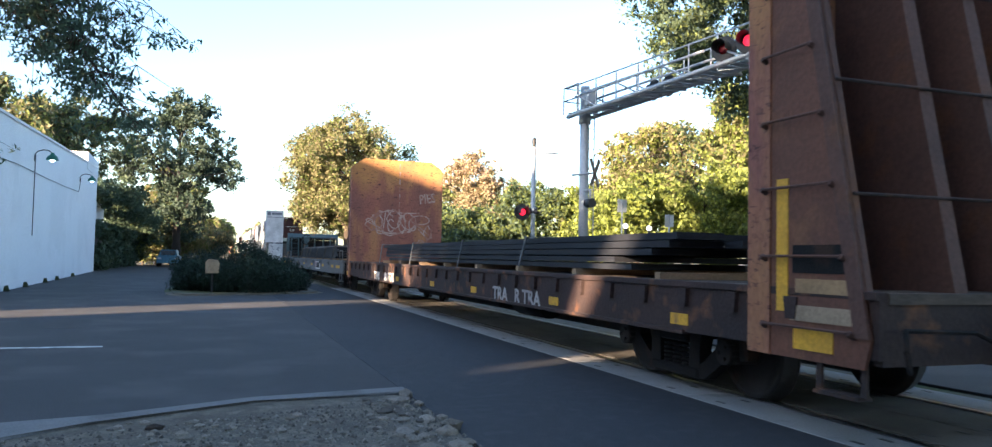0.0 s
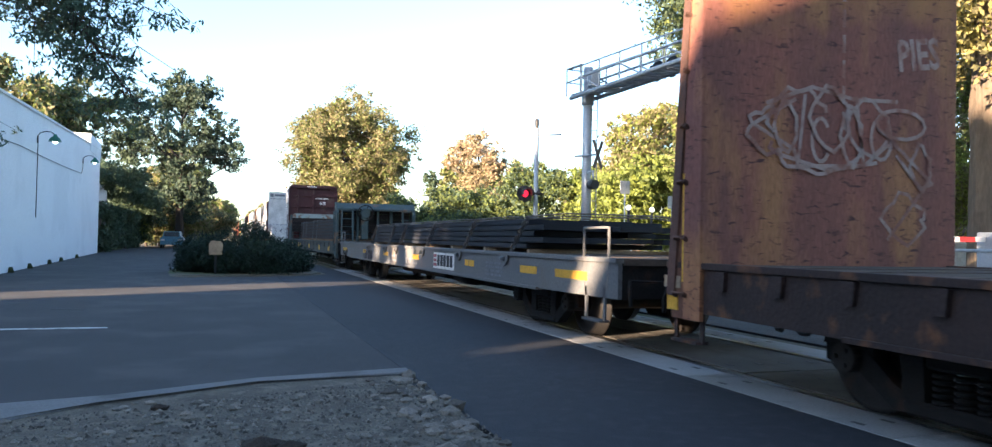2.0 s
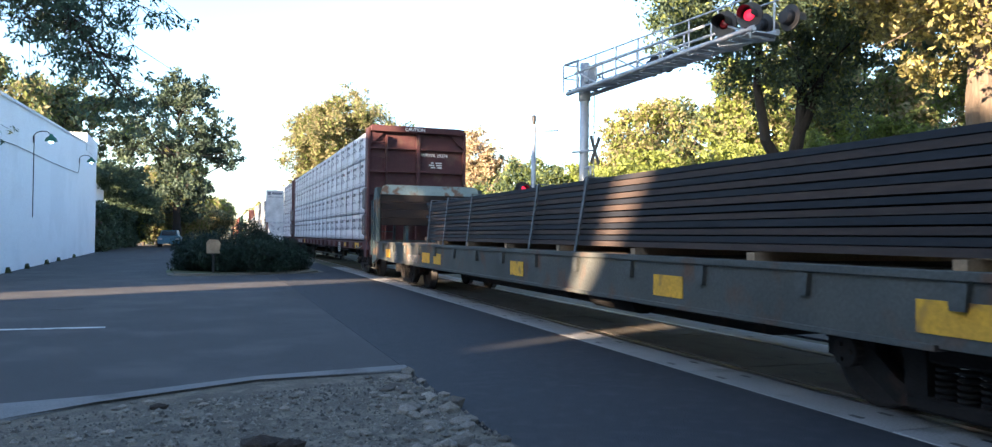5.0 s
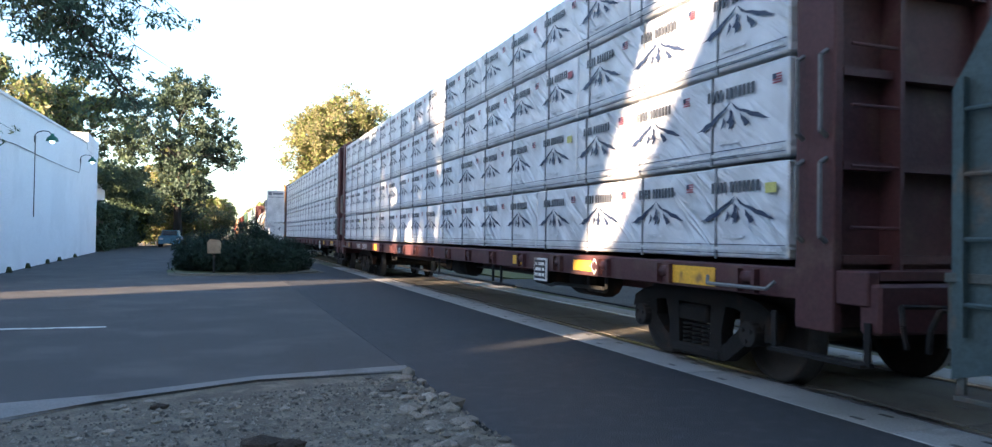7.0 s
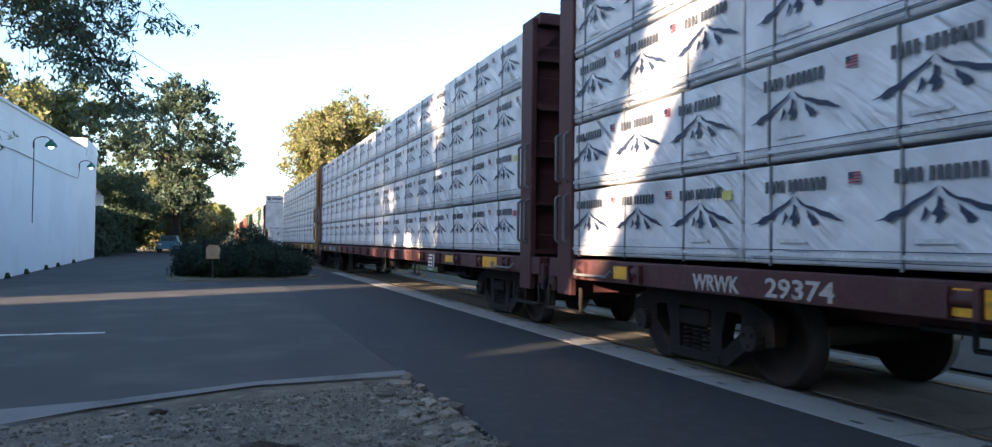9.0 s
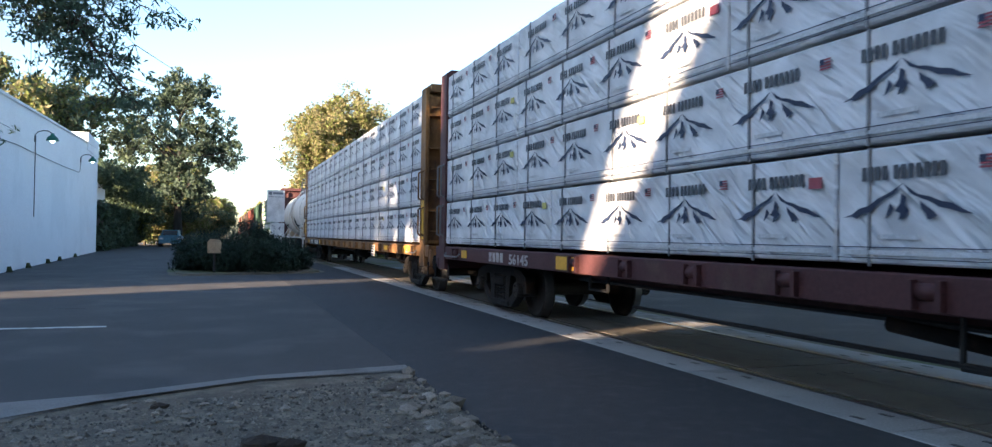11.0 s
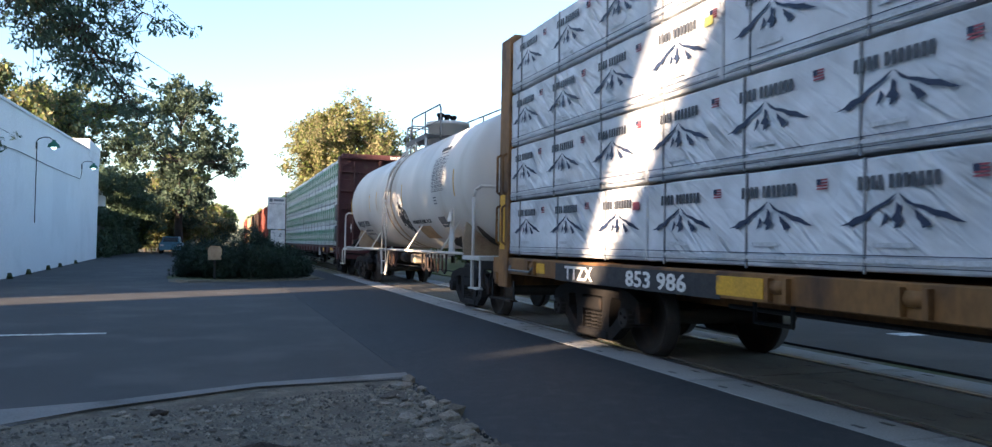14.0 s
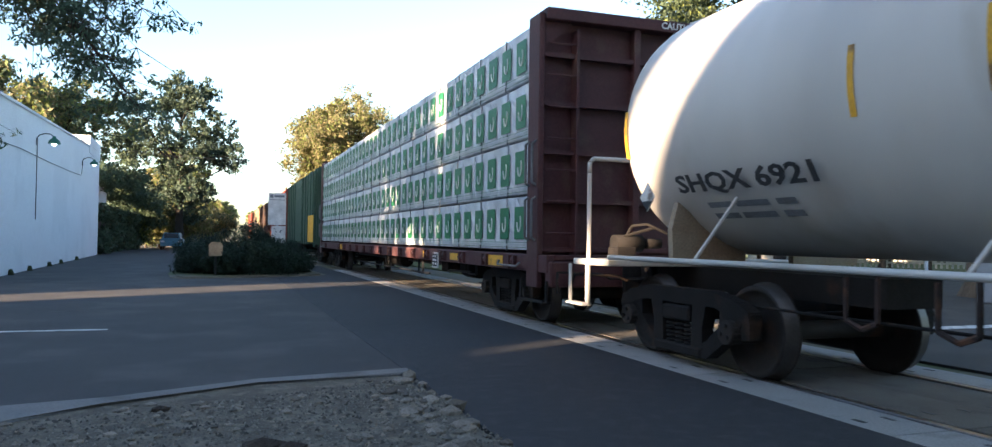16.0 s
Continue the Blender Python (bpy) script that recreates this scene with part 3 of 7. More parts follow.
while len(cl) < 190:
    p = rng.uniform(-1, 1, 3)
    if p[0] ** 2 + p[1] ** 2 < 1 and 0 <= p[2]:
        lim = 1.5 * (1 - 0.55 * (p[0] ** 2 + p[1] ** 2)) * (0.88 + 0.1 * math.sin(7 * p[0] + 1) - 0.1 * max(0, p[0]))
        cl.append((p[0] * 1.95, p[1] * 2.3, 0.05 + p[2] * lim, rng.uniform(0.22, 0.42)))
bm = B()
for c in cl[::3]:
    rod(bm, (c[0] * 0.15, c[1] * 0.15, 0), c[:3], 0.035, 5, 0.008)
part("stem", bm, BARK, jn)
part("needles", leaf_mesh("needles", clump_points(rng, cl, 300, 0.2), 0.06, LEAF_JUNIPER, rng, aspect=0.2), None, jn)
st = thing("marker_stone", (-0.08, 24.75, 0.04), "small tan stone marker standing before the juniper", "marker")
bm = B()
prism(bm, [(-0.19, 0.58), (-0.2, 0.9), (-0.12, 1.0), (0.14, 0.98), (0.2, 0.88), (0.18, 0.58)], "y", -0.06, 0.06)
part("face", bm, material("tan_stone", (0.42, 0.31, 0.2), 0.9, scale=5, bump=0.3), st)
part("post", box(B(), -0.03, 0.03, 0.0, 0.05, 0, 0.62), BLACK, st)

# ivy over the fence past the building
rng = np.random.default_rng(111)
fence = thing("ivy_fence", (-6.8, 51.6, 0), "tall fence overgrown with dark ivy", "fence")
part("boards", box(B(), -0.35, -0.2, 0, 26, 0, 3.1), BARK, fence)
part("shed_wall", box(B(), -3, -0.4, 0.2, 7, 0, 4.3), STUCCO, fence, "pale rendered wall behind the ivy")
cl = [(rng.uniform(-0.3, 0.25), y, rng.uniform(0.2, 2.9), rng.uniform(0.3, 0.6)) for y in np.linspace(0.2, 26, 130)]
cl += [(rng.uniform(-1.5, 1.8), y, 5.3 - 0.07 * y + rng.normal() * 0.45, rng.uniform(0.5, 0.95)) for y in np.linspace(2, 25, 60)]
part("ivy", leaf_mesh("ivy", clump_points(rng, cl, 150, 0.3), 0.13, LEAF_DARK, rng, droop=0.6), None, fence)
# ---- the train ----
RUN = (0.00, 4.72, 9.58, 13.98, 18.72, 23.36, 27.94, 32.46, 36.92, 41.37, 45.81, 50.24, 54.66, 59.06, 63.45, 67.86, 72.29, 76.74, 81.22, 85.72, 90.24, 94.77, 99.32, 103.88, 108.46, 113.04, 117.62, 122.19, 126.76, 131.33, 135.87, 140.42, 144.97)     # metres run by the train, every half second


def s_of(t):
    """Metres that the train has run by t."""
    k = min(int(t * 2), 31)
    f = t * 2 - k
    p1, p2 = RUN[k], RUN[k + 1]
    p0 = RUN[k - 1] if k else 2 * p1 - p2
    p3 = RUN[k + 2] if k < 31 else 2 * p2 - p1
    return p1 + 0.5 * f * (p2 - p0 + f * (2 * p0 - 5 * p1 + 4 * p2 - p3 + f * (3 * (p1 - p2) + p3 - p0)))


RIDERS = []        # things carried along: (thing, place at the start)
WHEELSETS = []     # (wheelset, place on its truck)


def rider(name, u, label, category, group="", x=0.0, z=0.0):
    ob = thing(name, (TRACK_X + x, u, z), label, category, group)
    RIDERS.append((ob, (TRACK_X + x, u, z)))
    return ob


WOOD_DECK = material("deck_planks", (0.1, 0.08, 0.065), 0.9, other=(0.06, 0.048, 0.04), scale=3, fine=30, bump=0.4, third=(0.14, 0.105, 0.08), third_scale=1.5, stretch=(0.4, 3, 1))
RUST = material("rusted_brown_paint", (0.05, 0.03, 0.026), 0.75, other=(0.022, 0.018, 0.018), scale=1.6, fine=30, bump=0.3, third=(0.15, 0.066, 0.032), third_scale=3.2, third_edge=(0.54, 0.68))
GUSSET_BROWN = material("rusty_brown_plate", (0.165, 0.072, 0.044), 0.75, other=(0.11, 0.052, 0.036), scale=1.4, fine=30, bump=0.25, third=(0.21, 0.1, 0.05), third_scale=2.2, third_edge=(0.54, 0.7))
BROWN_POST = material("sun_faded_brown_paint", (0.12, 0.062, 0.046), 0.75, other=(0.075, 0.043, 0.035), scale=1.6, fine=30, bump=0.25, third=(0.15, 0.066, 0.032), third_scale=2.2, third_edge=(0.56, 0.7))
DARK_STEEL = material("grimy_truck_steel", (0.017, 0.015, 0.014), 0.85, 0.0, other=(0.011, 0.01, 0.01), scale=4, fine=50, bump=0.3, third=(0.04, 0.024, 0.016), third_scale=3, third_edge=(0.58, 0.72), spec=0.2)
TREAD = material("polished_tread", (0.07, 0.065, 0.062), 0.45, 0.6, other=(0.045, 0.042, 0.04), scale=5, bump=0.02)
WHEEL_STEEL = material("wheel_steel", (0.026, 0.022, 0.02), 0.75, 0.0, other=(0.016, 0.014, 0.013), scale=5, bump=0.15, third=(0.05, 0.028, 0.018), third_scale=3, third_edge=(0.58, 0.72), spec=0.25)
GREY_PAINT = material("grey_car_paint", (0.155, 0.158, 0.16), 0.65, other=(0.115, 0.117, 0.117), scale=1.2, fine=35, bump=0.12, third=(0.14, 0.12, 0.1), third_scale=1.6, third_edge=(0.55, 0.7), stretch=(1, 0.8, 0.8))
TEAL_PAINT = material("faded_teal_paint", (0.06, 0.092, 0.096), 0.65, other=(0.04, 0.06, 0.064), scale=1.5, fine=35, bump=0.2, third=(0.14, 0.09, 0.06), third_scale=2.4, third_edge=(0.56, 0.66))
TEAL_LIGHT = material("pale_teal_paint", (0.27, 0.34, 0.33), 0.6, other=(0.2, 0.26, 0.25), scale=2, fine=35, bump=0.15, third=(0.16, 0.1, 0.07), third_scale=3, third_edge=(0.55, 0.62))
OLIVE_PAINT = material("grimy_grey_green_paint", (0.085, 0.09, 0.083), 0.7, other=(0.05, 0.053, 0.048), scale=1.5, fine=35, bump=0.25, third=(0.1, 0.06, 0.04), third_scale=2, third_edge=(0.54, 0.66))
MAROON = material("maroon_car_paint", (0.072, 0.027, 0.028), 0.65, other=(0.054, 0.021, 0.022), scale=1.2, fine=35, bump=0.12, third=(0.082, 0.046, 0.038), third_scale=2.4, third_edge=(0.54, 0.7))
TTX_YELLOW = material("ochre_car_paint", (0.24, 0.12, 0.038), 0.65, other=(0.15, 0.075, 0.03), scale=1.6, fine=20, bump=0.2, third=(0.08, 0.042, 0.022), third_scale=2.6, third_edge=(0.5, 0.66), stretch=(1, 1, 0.5))
DARK_GREEN = material("dark_green_car_paint", (0.035, 0.075, 0.05), 0.6, other=(0.025, 0.055, 0.04), scale=1.2, bump=0.1)
BOX_RED = material("boxcar_red_paint", (0.2, 0.05, 0.035), 0.65, other=(0.14, 0.04, 0.03), scale=1.2, bump=0.1)
BOX_TAN = material("boxcar_tan_paint", (0.4, 0.3, 0.2), 0.65, bump=0.1)
YELLOW = material("yellow_safety_paint", (0.7, 0.38, 0.03), 0.6, other=(0.55, 0.3, 0.04), scale=4, bump=0.08, third=(0.25, 0.14, 0.05), third_scale=5, third_edge=(0.6, 0.7))
WHITE_PAINT = material("white_stencil", (0.75, 0.74, 0.7), 0.7, other=(0.6, 0.59, 0.56), scale=8, fine=60, bump=0.0, third=(0.25, 0.2, 0.17), third_scale=7, third_edge=(0.58, 0.66))
BLACK_PAINT = material("black_stencil", (0.025, 0.025, 0.03), 0.7, other=(0.05, 0.05, 0.05), scale=8, bump=0.0)
TABLE_PRINT = material("pale_table_print", (0.3, 0.3, 0.3), 0.7, bump=0.0)
DARK_PANEL = material("dark_data_panel", (0.06, 0.065, 0.075), 0.7, other=(0.09, 0.095, 0.105), scale=8, bump=0.0)
GREY_STENCIL = material("grey_stencil", (0.2, 0.21, 0.23), 0.7, bump=0.0)
CHALK = material("pale_spray_paint", (0.4, 0.33, 0.3), 0.8, other=(0.31, 0.2, 0.17), scale=4, bump=0.0, third=(0.26, 0.13, 0.1), third_scale=5, third_edge=(0.46, 0.6))
PLATE_DARK = material("dark_mill_steel", (0.022, 0.025, 0.032), 0.6, 0.0, other=(0.014, 0.015, 0.019), scale=1.2, fine=20, bump=0.15, third=(0.05, 0.042, 0.038), third_scale=2, third_edge=(0.62, 0.74), spec=0.25, jitter=0.35, island=True, stretch=(2, 0.3, 2))
PLATE_RUST = material("rusty_mill_steel", (0.085, 0.058, 0.045), 0.75, 0.1, other=(0.045, 0.036, 0.033), scale=1.5, fine=20, bump=0.15, jitter=0.35, island=True, stretch=(2, 0.3, 2))
DUNNAGE = material("raw_timber", (0.36, 0.25, 0.15), 0.85, other=(0.26, 0.18, 0.11), scale=6, fine=40, bump=0.2, jitter=0.2)
CHAIN = material("worn_chain_steel", (0.22, 0.2, 0.18), 0.5, 0.6, other=(0.12, 0.1, 0.09), scale=8, bump=0.1)
STRAP = material("banding_steel", (0.2, 0.21, 0.22), 0.5, 0.6, bump=0.05)
BLACK_WOOD = material("tarred_planks", (0.018, 0.016, 0.016), 0.85, other=(0.034, 0.028, 0.026), spec=0.1, jitter=0.3, scale=2, fine=30, bump=0.3, stretch=(0.4, 2, 3))
WALKWAY = material("grimy_walkway_steel", (0.16, 0.15, 0.14), 0.7, other=(0.1, 0.095, 0.09), bump=0.1)
RAIL_GREY = material("grey_rail_paint", (0.2, 0.2, 0.2), 0.6, other=(0.12, 0.115, 0.11), bump=0.05)
TANK_STAINED = material("stained_tank_paint", (0.36, 0.3, 0.22), 0.6, other=(0.24, 0.16, 0.1), scale=3, bump=0.05)
GREY_LETTER = material("faded_white_stencil", (0.42, 0.41, 0.39), 0.7, other=(0.3, 0.28, 0.27), scale=8, bump=0.0, third=(0.14, 0.07, 0.065), third_scale=7, third_edge=(0.56, 0.64))
TANK_WHITE = material("white_tank_paint", (0.56, 0.54, 0.505), 0.5, other=(0.51, 0.49, 0.455), scale=0.8, fine=0.7, bump=0.02, third=(0.4, 0.365, 0.31), third_scale=0.9, third_edge=(0.54, 0.7), stretch=(1, 1, 0.45))
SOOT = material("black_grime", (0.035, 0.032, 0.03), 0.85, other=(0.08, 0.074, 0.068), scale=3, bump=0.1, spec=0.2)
PATCH_TAN = material("tan_patch_paint", (0.42, 0.27, 0.14), 0.7, bump=0.05)
NAVY = material("navy_print", (0.017, 0.027, 0.06), 0.5, other=(0.025, 0.037, 0.075), bump=0.0)
PRINT_RED = material("red_print", (0.35, 0.08, 0.1), 0.5, bump=0.0)
PRINT_GREEN = material("green_print", (0.02, 0.17, 0.065), 0.45, other=(0.018, 0.13, 0.055), scale=2, bump=0.0)
TAG_YELLOW = material("yellow_tag", (0.55, 0.52, 0.16), 0.6, bump=0.0)


def wrap_material():
    """White woven wrap pulled tight over timber, with slanting wrinkles."""
    m = material("white_lumber_wrap", (0.58, 0.6, 0.625), 0.42, other=(0.52, 0.54, 0.57), scale=0.8, fine=2.5, bump=0.05, jitter=0.05)
    nt = m.node_tree
    n, l = nt.nodes, nt.links
    co = n.new("ShaderNodeTexCoord")
    mp = n.new("ShaderNodeMapping")
    mp.inputs["Scale"].default_value = (1, 0.9, 5.0)
    turn_first = n.new("ShaderNodeMapping")
    turn_first.inputs["Rotation"].default_value = (radians(-38), 0, 0)
    l.new(co.outputs["Object"], turn_first.inputs["Vector"])
    info = n.new("ShaderNodeObjectInfo")
    add = n.new("ShaderNodeVectorMath")
    l.new(turn_first.outputs[0], mp.inputs["Vector"])
    sc = n.new("ShaderNodeMath")
    sc.operation = "MULTIPLY"
    sc.inputs[1].default_value = 40
    l.new(info.outputs["Random"], sc.inputs[0])
    l.new(mp.outputs[0], add.inputs[0])
    l.new(sc.outputs[0], add.inputs[1])
    t = n.new("ShaderNodeTexNoise")
    t.inputs["Scale"].default_value, t.inputs["Detail"].default_value, t.inputs["Distortion"].default_value = 1.7, 2.5, 0.5
    l.new(add.outputs[0], t.inputs["Vector"])
    bp = n.new("ShaderNodeBump")
    bp.inputs["Strength"].default_value, bp.inputs["Distance"].default_value = 0.88, 0.11
    # the folds gather in some places and the wrap lies flat in others
    where = n.new("ShaderNodeTexNoise")
    where.inputs["Scale"].default_value, where.inputs["Detail"].default_value = 0.9, 2
    off = n.new("ShaderNodeVectorMath")
    l.new(co.outputs["Object"], off.inputs[0])
    l.new(sc.outputs[0], off.inputs[1])
    l.new(off.outputs[0], where.inputs["Vector"])
    keep = n.new("ShaderNodeMapRange")
    keep.inputs["From Min"].default_value, keep.inputs["From Max"].default_value = 0.42, 0.62
    keep.inputs["To Min"].default_value = 0.25
    l.new(where.outputs["Fac"], keep.inputs["Value"])
    fold = n.new("ShaderNodeMath")
    fold.operation = "MULTIPLY"
    l.new(t.outputs["Fac"], fold.inputs[0])
    l.new(keep.outputs[0], fold.inputs[1])
    l.new(fold.outputs[0], bp.inputs["Height"])
    l.new(bp.outputs[0], n["Principled BSDF"].inputs["Normal"])
    return m


WRAP_BAND = material("grey_wrap_band", (0.27, 0.28, 0.3), 0.5, bump=0.0)
LETTER_GREY = material("dark_grey_print", (0.05, 0.055, 0.068), 0.5, other=(0.08, 0.085, 0.095), scale=14, bump=0.0)
SMALL_PRINT = material("pale_grey_print", (0.4, 0.42, 0.44), 0.5, other=(0.56, 0.58, 0.6), scale=5, bump=0.0)
WRAP = wrap_material()
TO_SIDE = Matrix(((0, 0, -1, 0), (-1, 0, 0, 0), (0, 1, 0, 0), (0, 0, 0, 1)))     # lettering on the flank that faces the street
TO_END = Matrix(((1, 0, 0, 0), (0, 0, -1, 0), (0, 1, 0, 0), (0, 0, 0, 1)))       # lettering on a leading end


def on_side(x, y, z):
    return Matrix.Translation((x, y, z)) @ TO_SIDE


def on_end(x, y, z):
    return Matrix.Translation((x, y, z)) @ TO_END


def smudge_rows(bm, x, y0, y1, z0, z1, rows, rng, side=True):
    """Small unreadable stencil lines as plain bars."""
    h = (z1 - z0) / rows
    for r in range(rows):
        y = y1
        while y > y0 + 0.05:
            w = rng.uniform(0.06, 0.2)
            e = max(y0, y - w)
            if side:
                box(bm, x - 0.004, x, e, y, z1 - (r + 0.75) * h, z1 - (r + 0.2) * h)
            else:
                box(bm, e, y, x - 0.004, x, z1 - (r + 0.75) * h, z1 - (r + 0.2) * h)
            y = e - rng.uniform(0.03, 0.06)
    return bm


# wheels and trucks, built once
bm = B()
prof = [(-0.80, 0.11), (-0.80, 0.16), (-0.79, 0.2), (-0.765, 0.34), (-0.81, 0.365), (-0.81, 0.415), (-0.70, 0.425), (-0.685, 0.45), (-0.665, 0.45), (-0.66, 0.36), (-0.72, 0.3), (-0.70, 0.14), (-0.68, 0.085),
        (0.68, 0.085), (0.70, 0.14), (0.72, 0.3), (0.66, 0.36), (0.665, 0.45), (0.685, 0.45), (0.70, 0.425), (0.81, 0.415), (0.81, 0.365), (0.765, 0.34), (0.79, 0.2), (0.80, 0.16), (0.80, 0.11)]
lathe(bm, prof, "x", (0, 0, 0), 32)
for sgn in (-1, 1):
    rod(bm, (sgn * 0.8, 0, 0), (sgn * 1.13, 0, 0), 0.11, 12)
    for k in range(3):
        a = k * math.tau / 3
        rod(bm, (sgn * 1.13, 0.06 * math.cos(a), 0.06 * math.sin(a)), (sgn * 1.15, 0.06 * math.cos(a), 0.06 * math.sin(a)), 0.02, 6)
WHEELSET_MESH = mesh_of(bm, WHEEL_STEEL, "wheelset")
WHEELSET_MESH.materials.append(TREAD)
for f in WHEELSET_MESH.polygons:
    if 0.68 < abs(f.center.x) < 0.815 and math.hypot(f.center.y, f.center.z) > 0.405:
        f.material_index = 1


def side_frame_mesh(sgn):
    bm = B()
    x0, x1 = (0.92, 1.06) if sgn > 0 else (-1.06, -0.92)
    # cast side frame: deep top chord, slanting legs round two three-cornered windows, journal jaws
    prism(bm, [(-1.15, 0.5), (-1.12, 0.62), (-0.94, 0.7), (-0.55, 0.77), (0.55, 0.77), (0.94, 0.7), (1.12, 0.62), (1.15, 0.5), (1.0, 0.53), (0.62, 0.62), (-0.62, 0.62), (-1.0, 0.53)], "x", x0, x1)
    for q in (-1, 1):
        prism(bm, [(q * 0.86, 0.58), (q * 1.04, 0.58), (q * 1.0, 0.46), (q * 0.5, 0.13), (q * 0.34, 0.13), (q * 0.34, 0.22), (q * 0.5, 0.3)], "x", x0 + 0.006, x1 - 0.006)
        prism(bm, [(q * 0.25, 0.18), (q * 0.44, 0.18), (q * 0.43, 0.4), (q * 0.5, 0.66), (q * 0.27, 0.66)], "x", x0 + 0.003, x1 - 0.003)
        prism(bm, [(q * 0.68, 0.36), (q * 0.76, 0.36), (q * 0.77, 0.51), (q * 1.01, 0.51), (q * 1.02, 0.36), (q * 1.13, 0.38), (q * 1.14, 0.6), (q * 0.7, 0.62)], "x", x0 + 0.012, x1 - 0.012)
        xe = x1 if sgn > 0 else x0
        rod(bm, (xe - sgn * 0.1, q * 0.89, 0.425), (xe + sgn * 0.05, q * 0.89, 0.425), 0.11, 14)
        rod(bm, (xe, q * 0.89, 0.425), (xe + sgn * 0.065, q * 0.89, 0.425), 0.07, 10)
    box(bm, x0 - 0.015, x1 + 0.015, -0.42, 0.42, 0.12, 0.22, 0.02)
    # spring nest under the bolster's end
    for y in (-0.16, 0.0, 0.16):
        for k in range(5):
            rod(bm, ((x0 + x1) / 2, y, 0.225 + k * 0.043), ((x0 + x1) / 2, y, 0.25 + k * 0.043), 0.072, 10)
    box(bm, x0 - 0.02, x1 + 0.02, -0.24, 0.24, 0.445, 0.6, 0.02)
    return mesh_of(bm, DARK_STEEL, "side_frame")


SIDE_FRAMES = (side_frame_mesh(-1), side_frame_mesh(1))
bm = B()
box(bm, -0.95, 0.95, -0.2, 0.2, 0.5, 0.68, 0.03)
box(bm, -0.3, 0.3, -0.24, 0.24, 0.66, 0.78, 0.03)
for y in (-0.5, 0.5):
    box(bm, -0.75, 0.75, y - 0.05, y + 0.05, 0.4, 0.55, 0.01)
BOLSTER_MESH = mesh_of(bm, DARK_STEEL, "truck")


def truck(car, y):
    t = part("truck", BOLSTER_MESH, None, car)
    t.location = (0, y, 0)
    for me in SIDE_FRAMES:
        part("side_frame", me, None, t)
    for dy in (-0.89, 0.89):
        w = part("wheelset", WHEELSET_MESH, None, t)
        w.location = (0, dy, 0.425)
        WHEELSETS.append((w, dy))


def coupler(car, y, d, mat):
    bm = B()
    box(bm, -0.13, 0.13, min(y, y + d * 0.28), max(y, y + d * 0.28), 0.66, 0.94, 0.02)
    box(bm, -0.2, 0.12, min(y + d * 0.28, y + d * 0.5), max(y + d * 0.28, y + d * 0.5), 0.66, 0.92, 0.05)
    box(bm, -0.38, 0.38, min(y - d * 0.02, y + d * 0.05), max(y - d * 0.02, y + d * 0.05), 0.55, 1.0, 0.02)
    part("coupler", bm, DARK_STEEL, car, "rusty knuckle coupler")
    bm = B()
    pts = [(0.45, y + d * 0.05, 0.6)] + [(0.45 - 0.1 * k / 6, y + d * (0.05 + 0.4 * k / 6), 0.6 - 0.3 * math.sin(math.pi * k / 7)) for k in range(1, 7)]
    pipe(bm, pts, 0.03, 6)
    part("air_hose", bm, BLACK, car, "black rubber air hose")
    bm = B()
    for sx in (-1.25,):
        pipe(bm, [(sx - 0.1, y + d * 0.1, 0.82), (sx + 0.5, y + d * 0.1, 0.8), (sx + 0.62, y + d * 0.14, 0.74), (sx + 1.1, y + d * 0.16, 0.74)], 0.016)
        pipe(bm, [(sx - 0.1, y + d * 0.1, 0.82), (sx - 0.13, y + d * 0.14, 0.7), (sx - 0.12, y + d * 0.16, 0.56)], 0.02)
    part("uncoupling_lever", bm, DARK_STEEL, car, "bent steel uncoupling lever")


def step(car, y, w, x=-1.42, z0=0.72, z1=0.36, mat=None):
    """A sill step of bent flat bar."""
    bm = B()
    for yy in (y - w / 2, y + w / 2):
        box(bm, x - 0.01, x + 0.01, yy - 0.025, yy + 0.025, z1, z0)
    box(bm, x - 0.06, x + 0.06, y - w / 2, y + w / 2, z1 - 0.015, z1 + 0.01)
    part("sill_step", bm, mat or DARK_STEEL, car)


def ladder(car, x0, x1, y, z0, z1, n, mat, lean=0.0, name="ladder", rails=True, stile=0.03):
    """Rungs across x between two stiles, leaning by lean along y to the top."""
    bm = B()
    if rails:
        for x in (x0, x1):
            prism(bm, [(y - 0.03, z0), (y + 0.03, z0), (y + lean + 0.03, z1), (y + lean - 0.03, z1)], "x", x - stile, x + stile)
    for k in range(n):
        f = (k + 0.5) / n
        rod(bm, (x0, y - 0.03 + lean * f, z0 + (z1 - z0) * f), (x1, y - 0.03 + lean * f, z0 + (z1 - z0) * f), 0.014, 6)
    return part(name, bm, mat, car)


def side_ladder(car, x, y0, y1, z0, z1, n, mat, name="ladder"):
    bm = B()
    for y in (y0, y1):
        box(bm, x - 0.02, x + 0.02, y - 0.02, y + 0.02, z0, z1)
    for k in range(n):
        z = z0 + (z1 - z0) * (k + 0.5) / n
        rod(bm, (x, y0, z), (x, y1, z), 0.014, 6)
    return part(name, bm, mat, car)


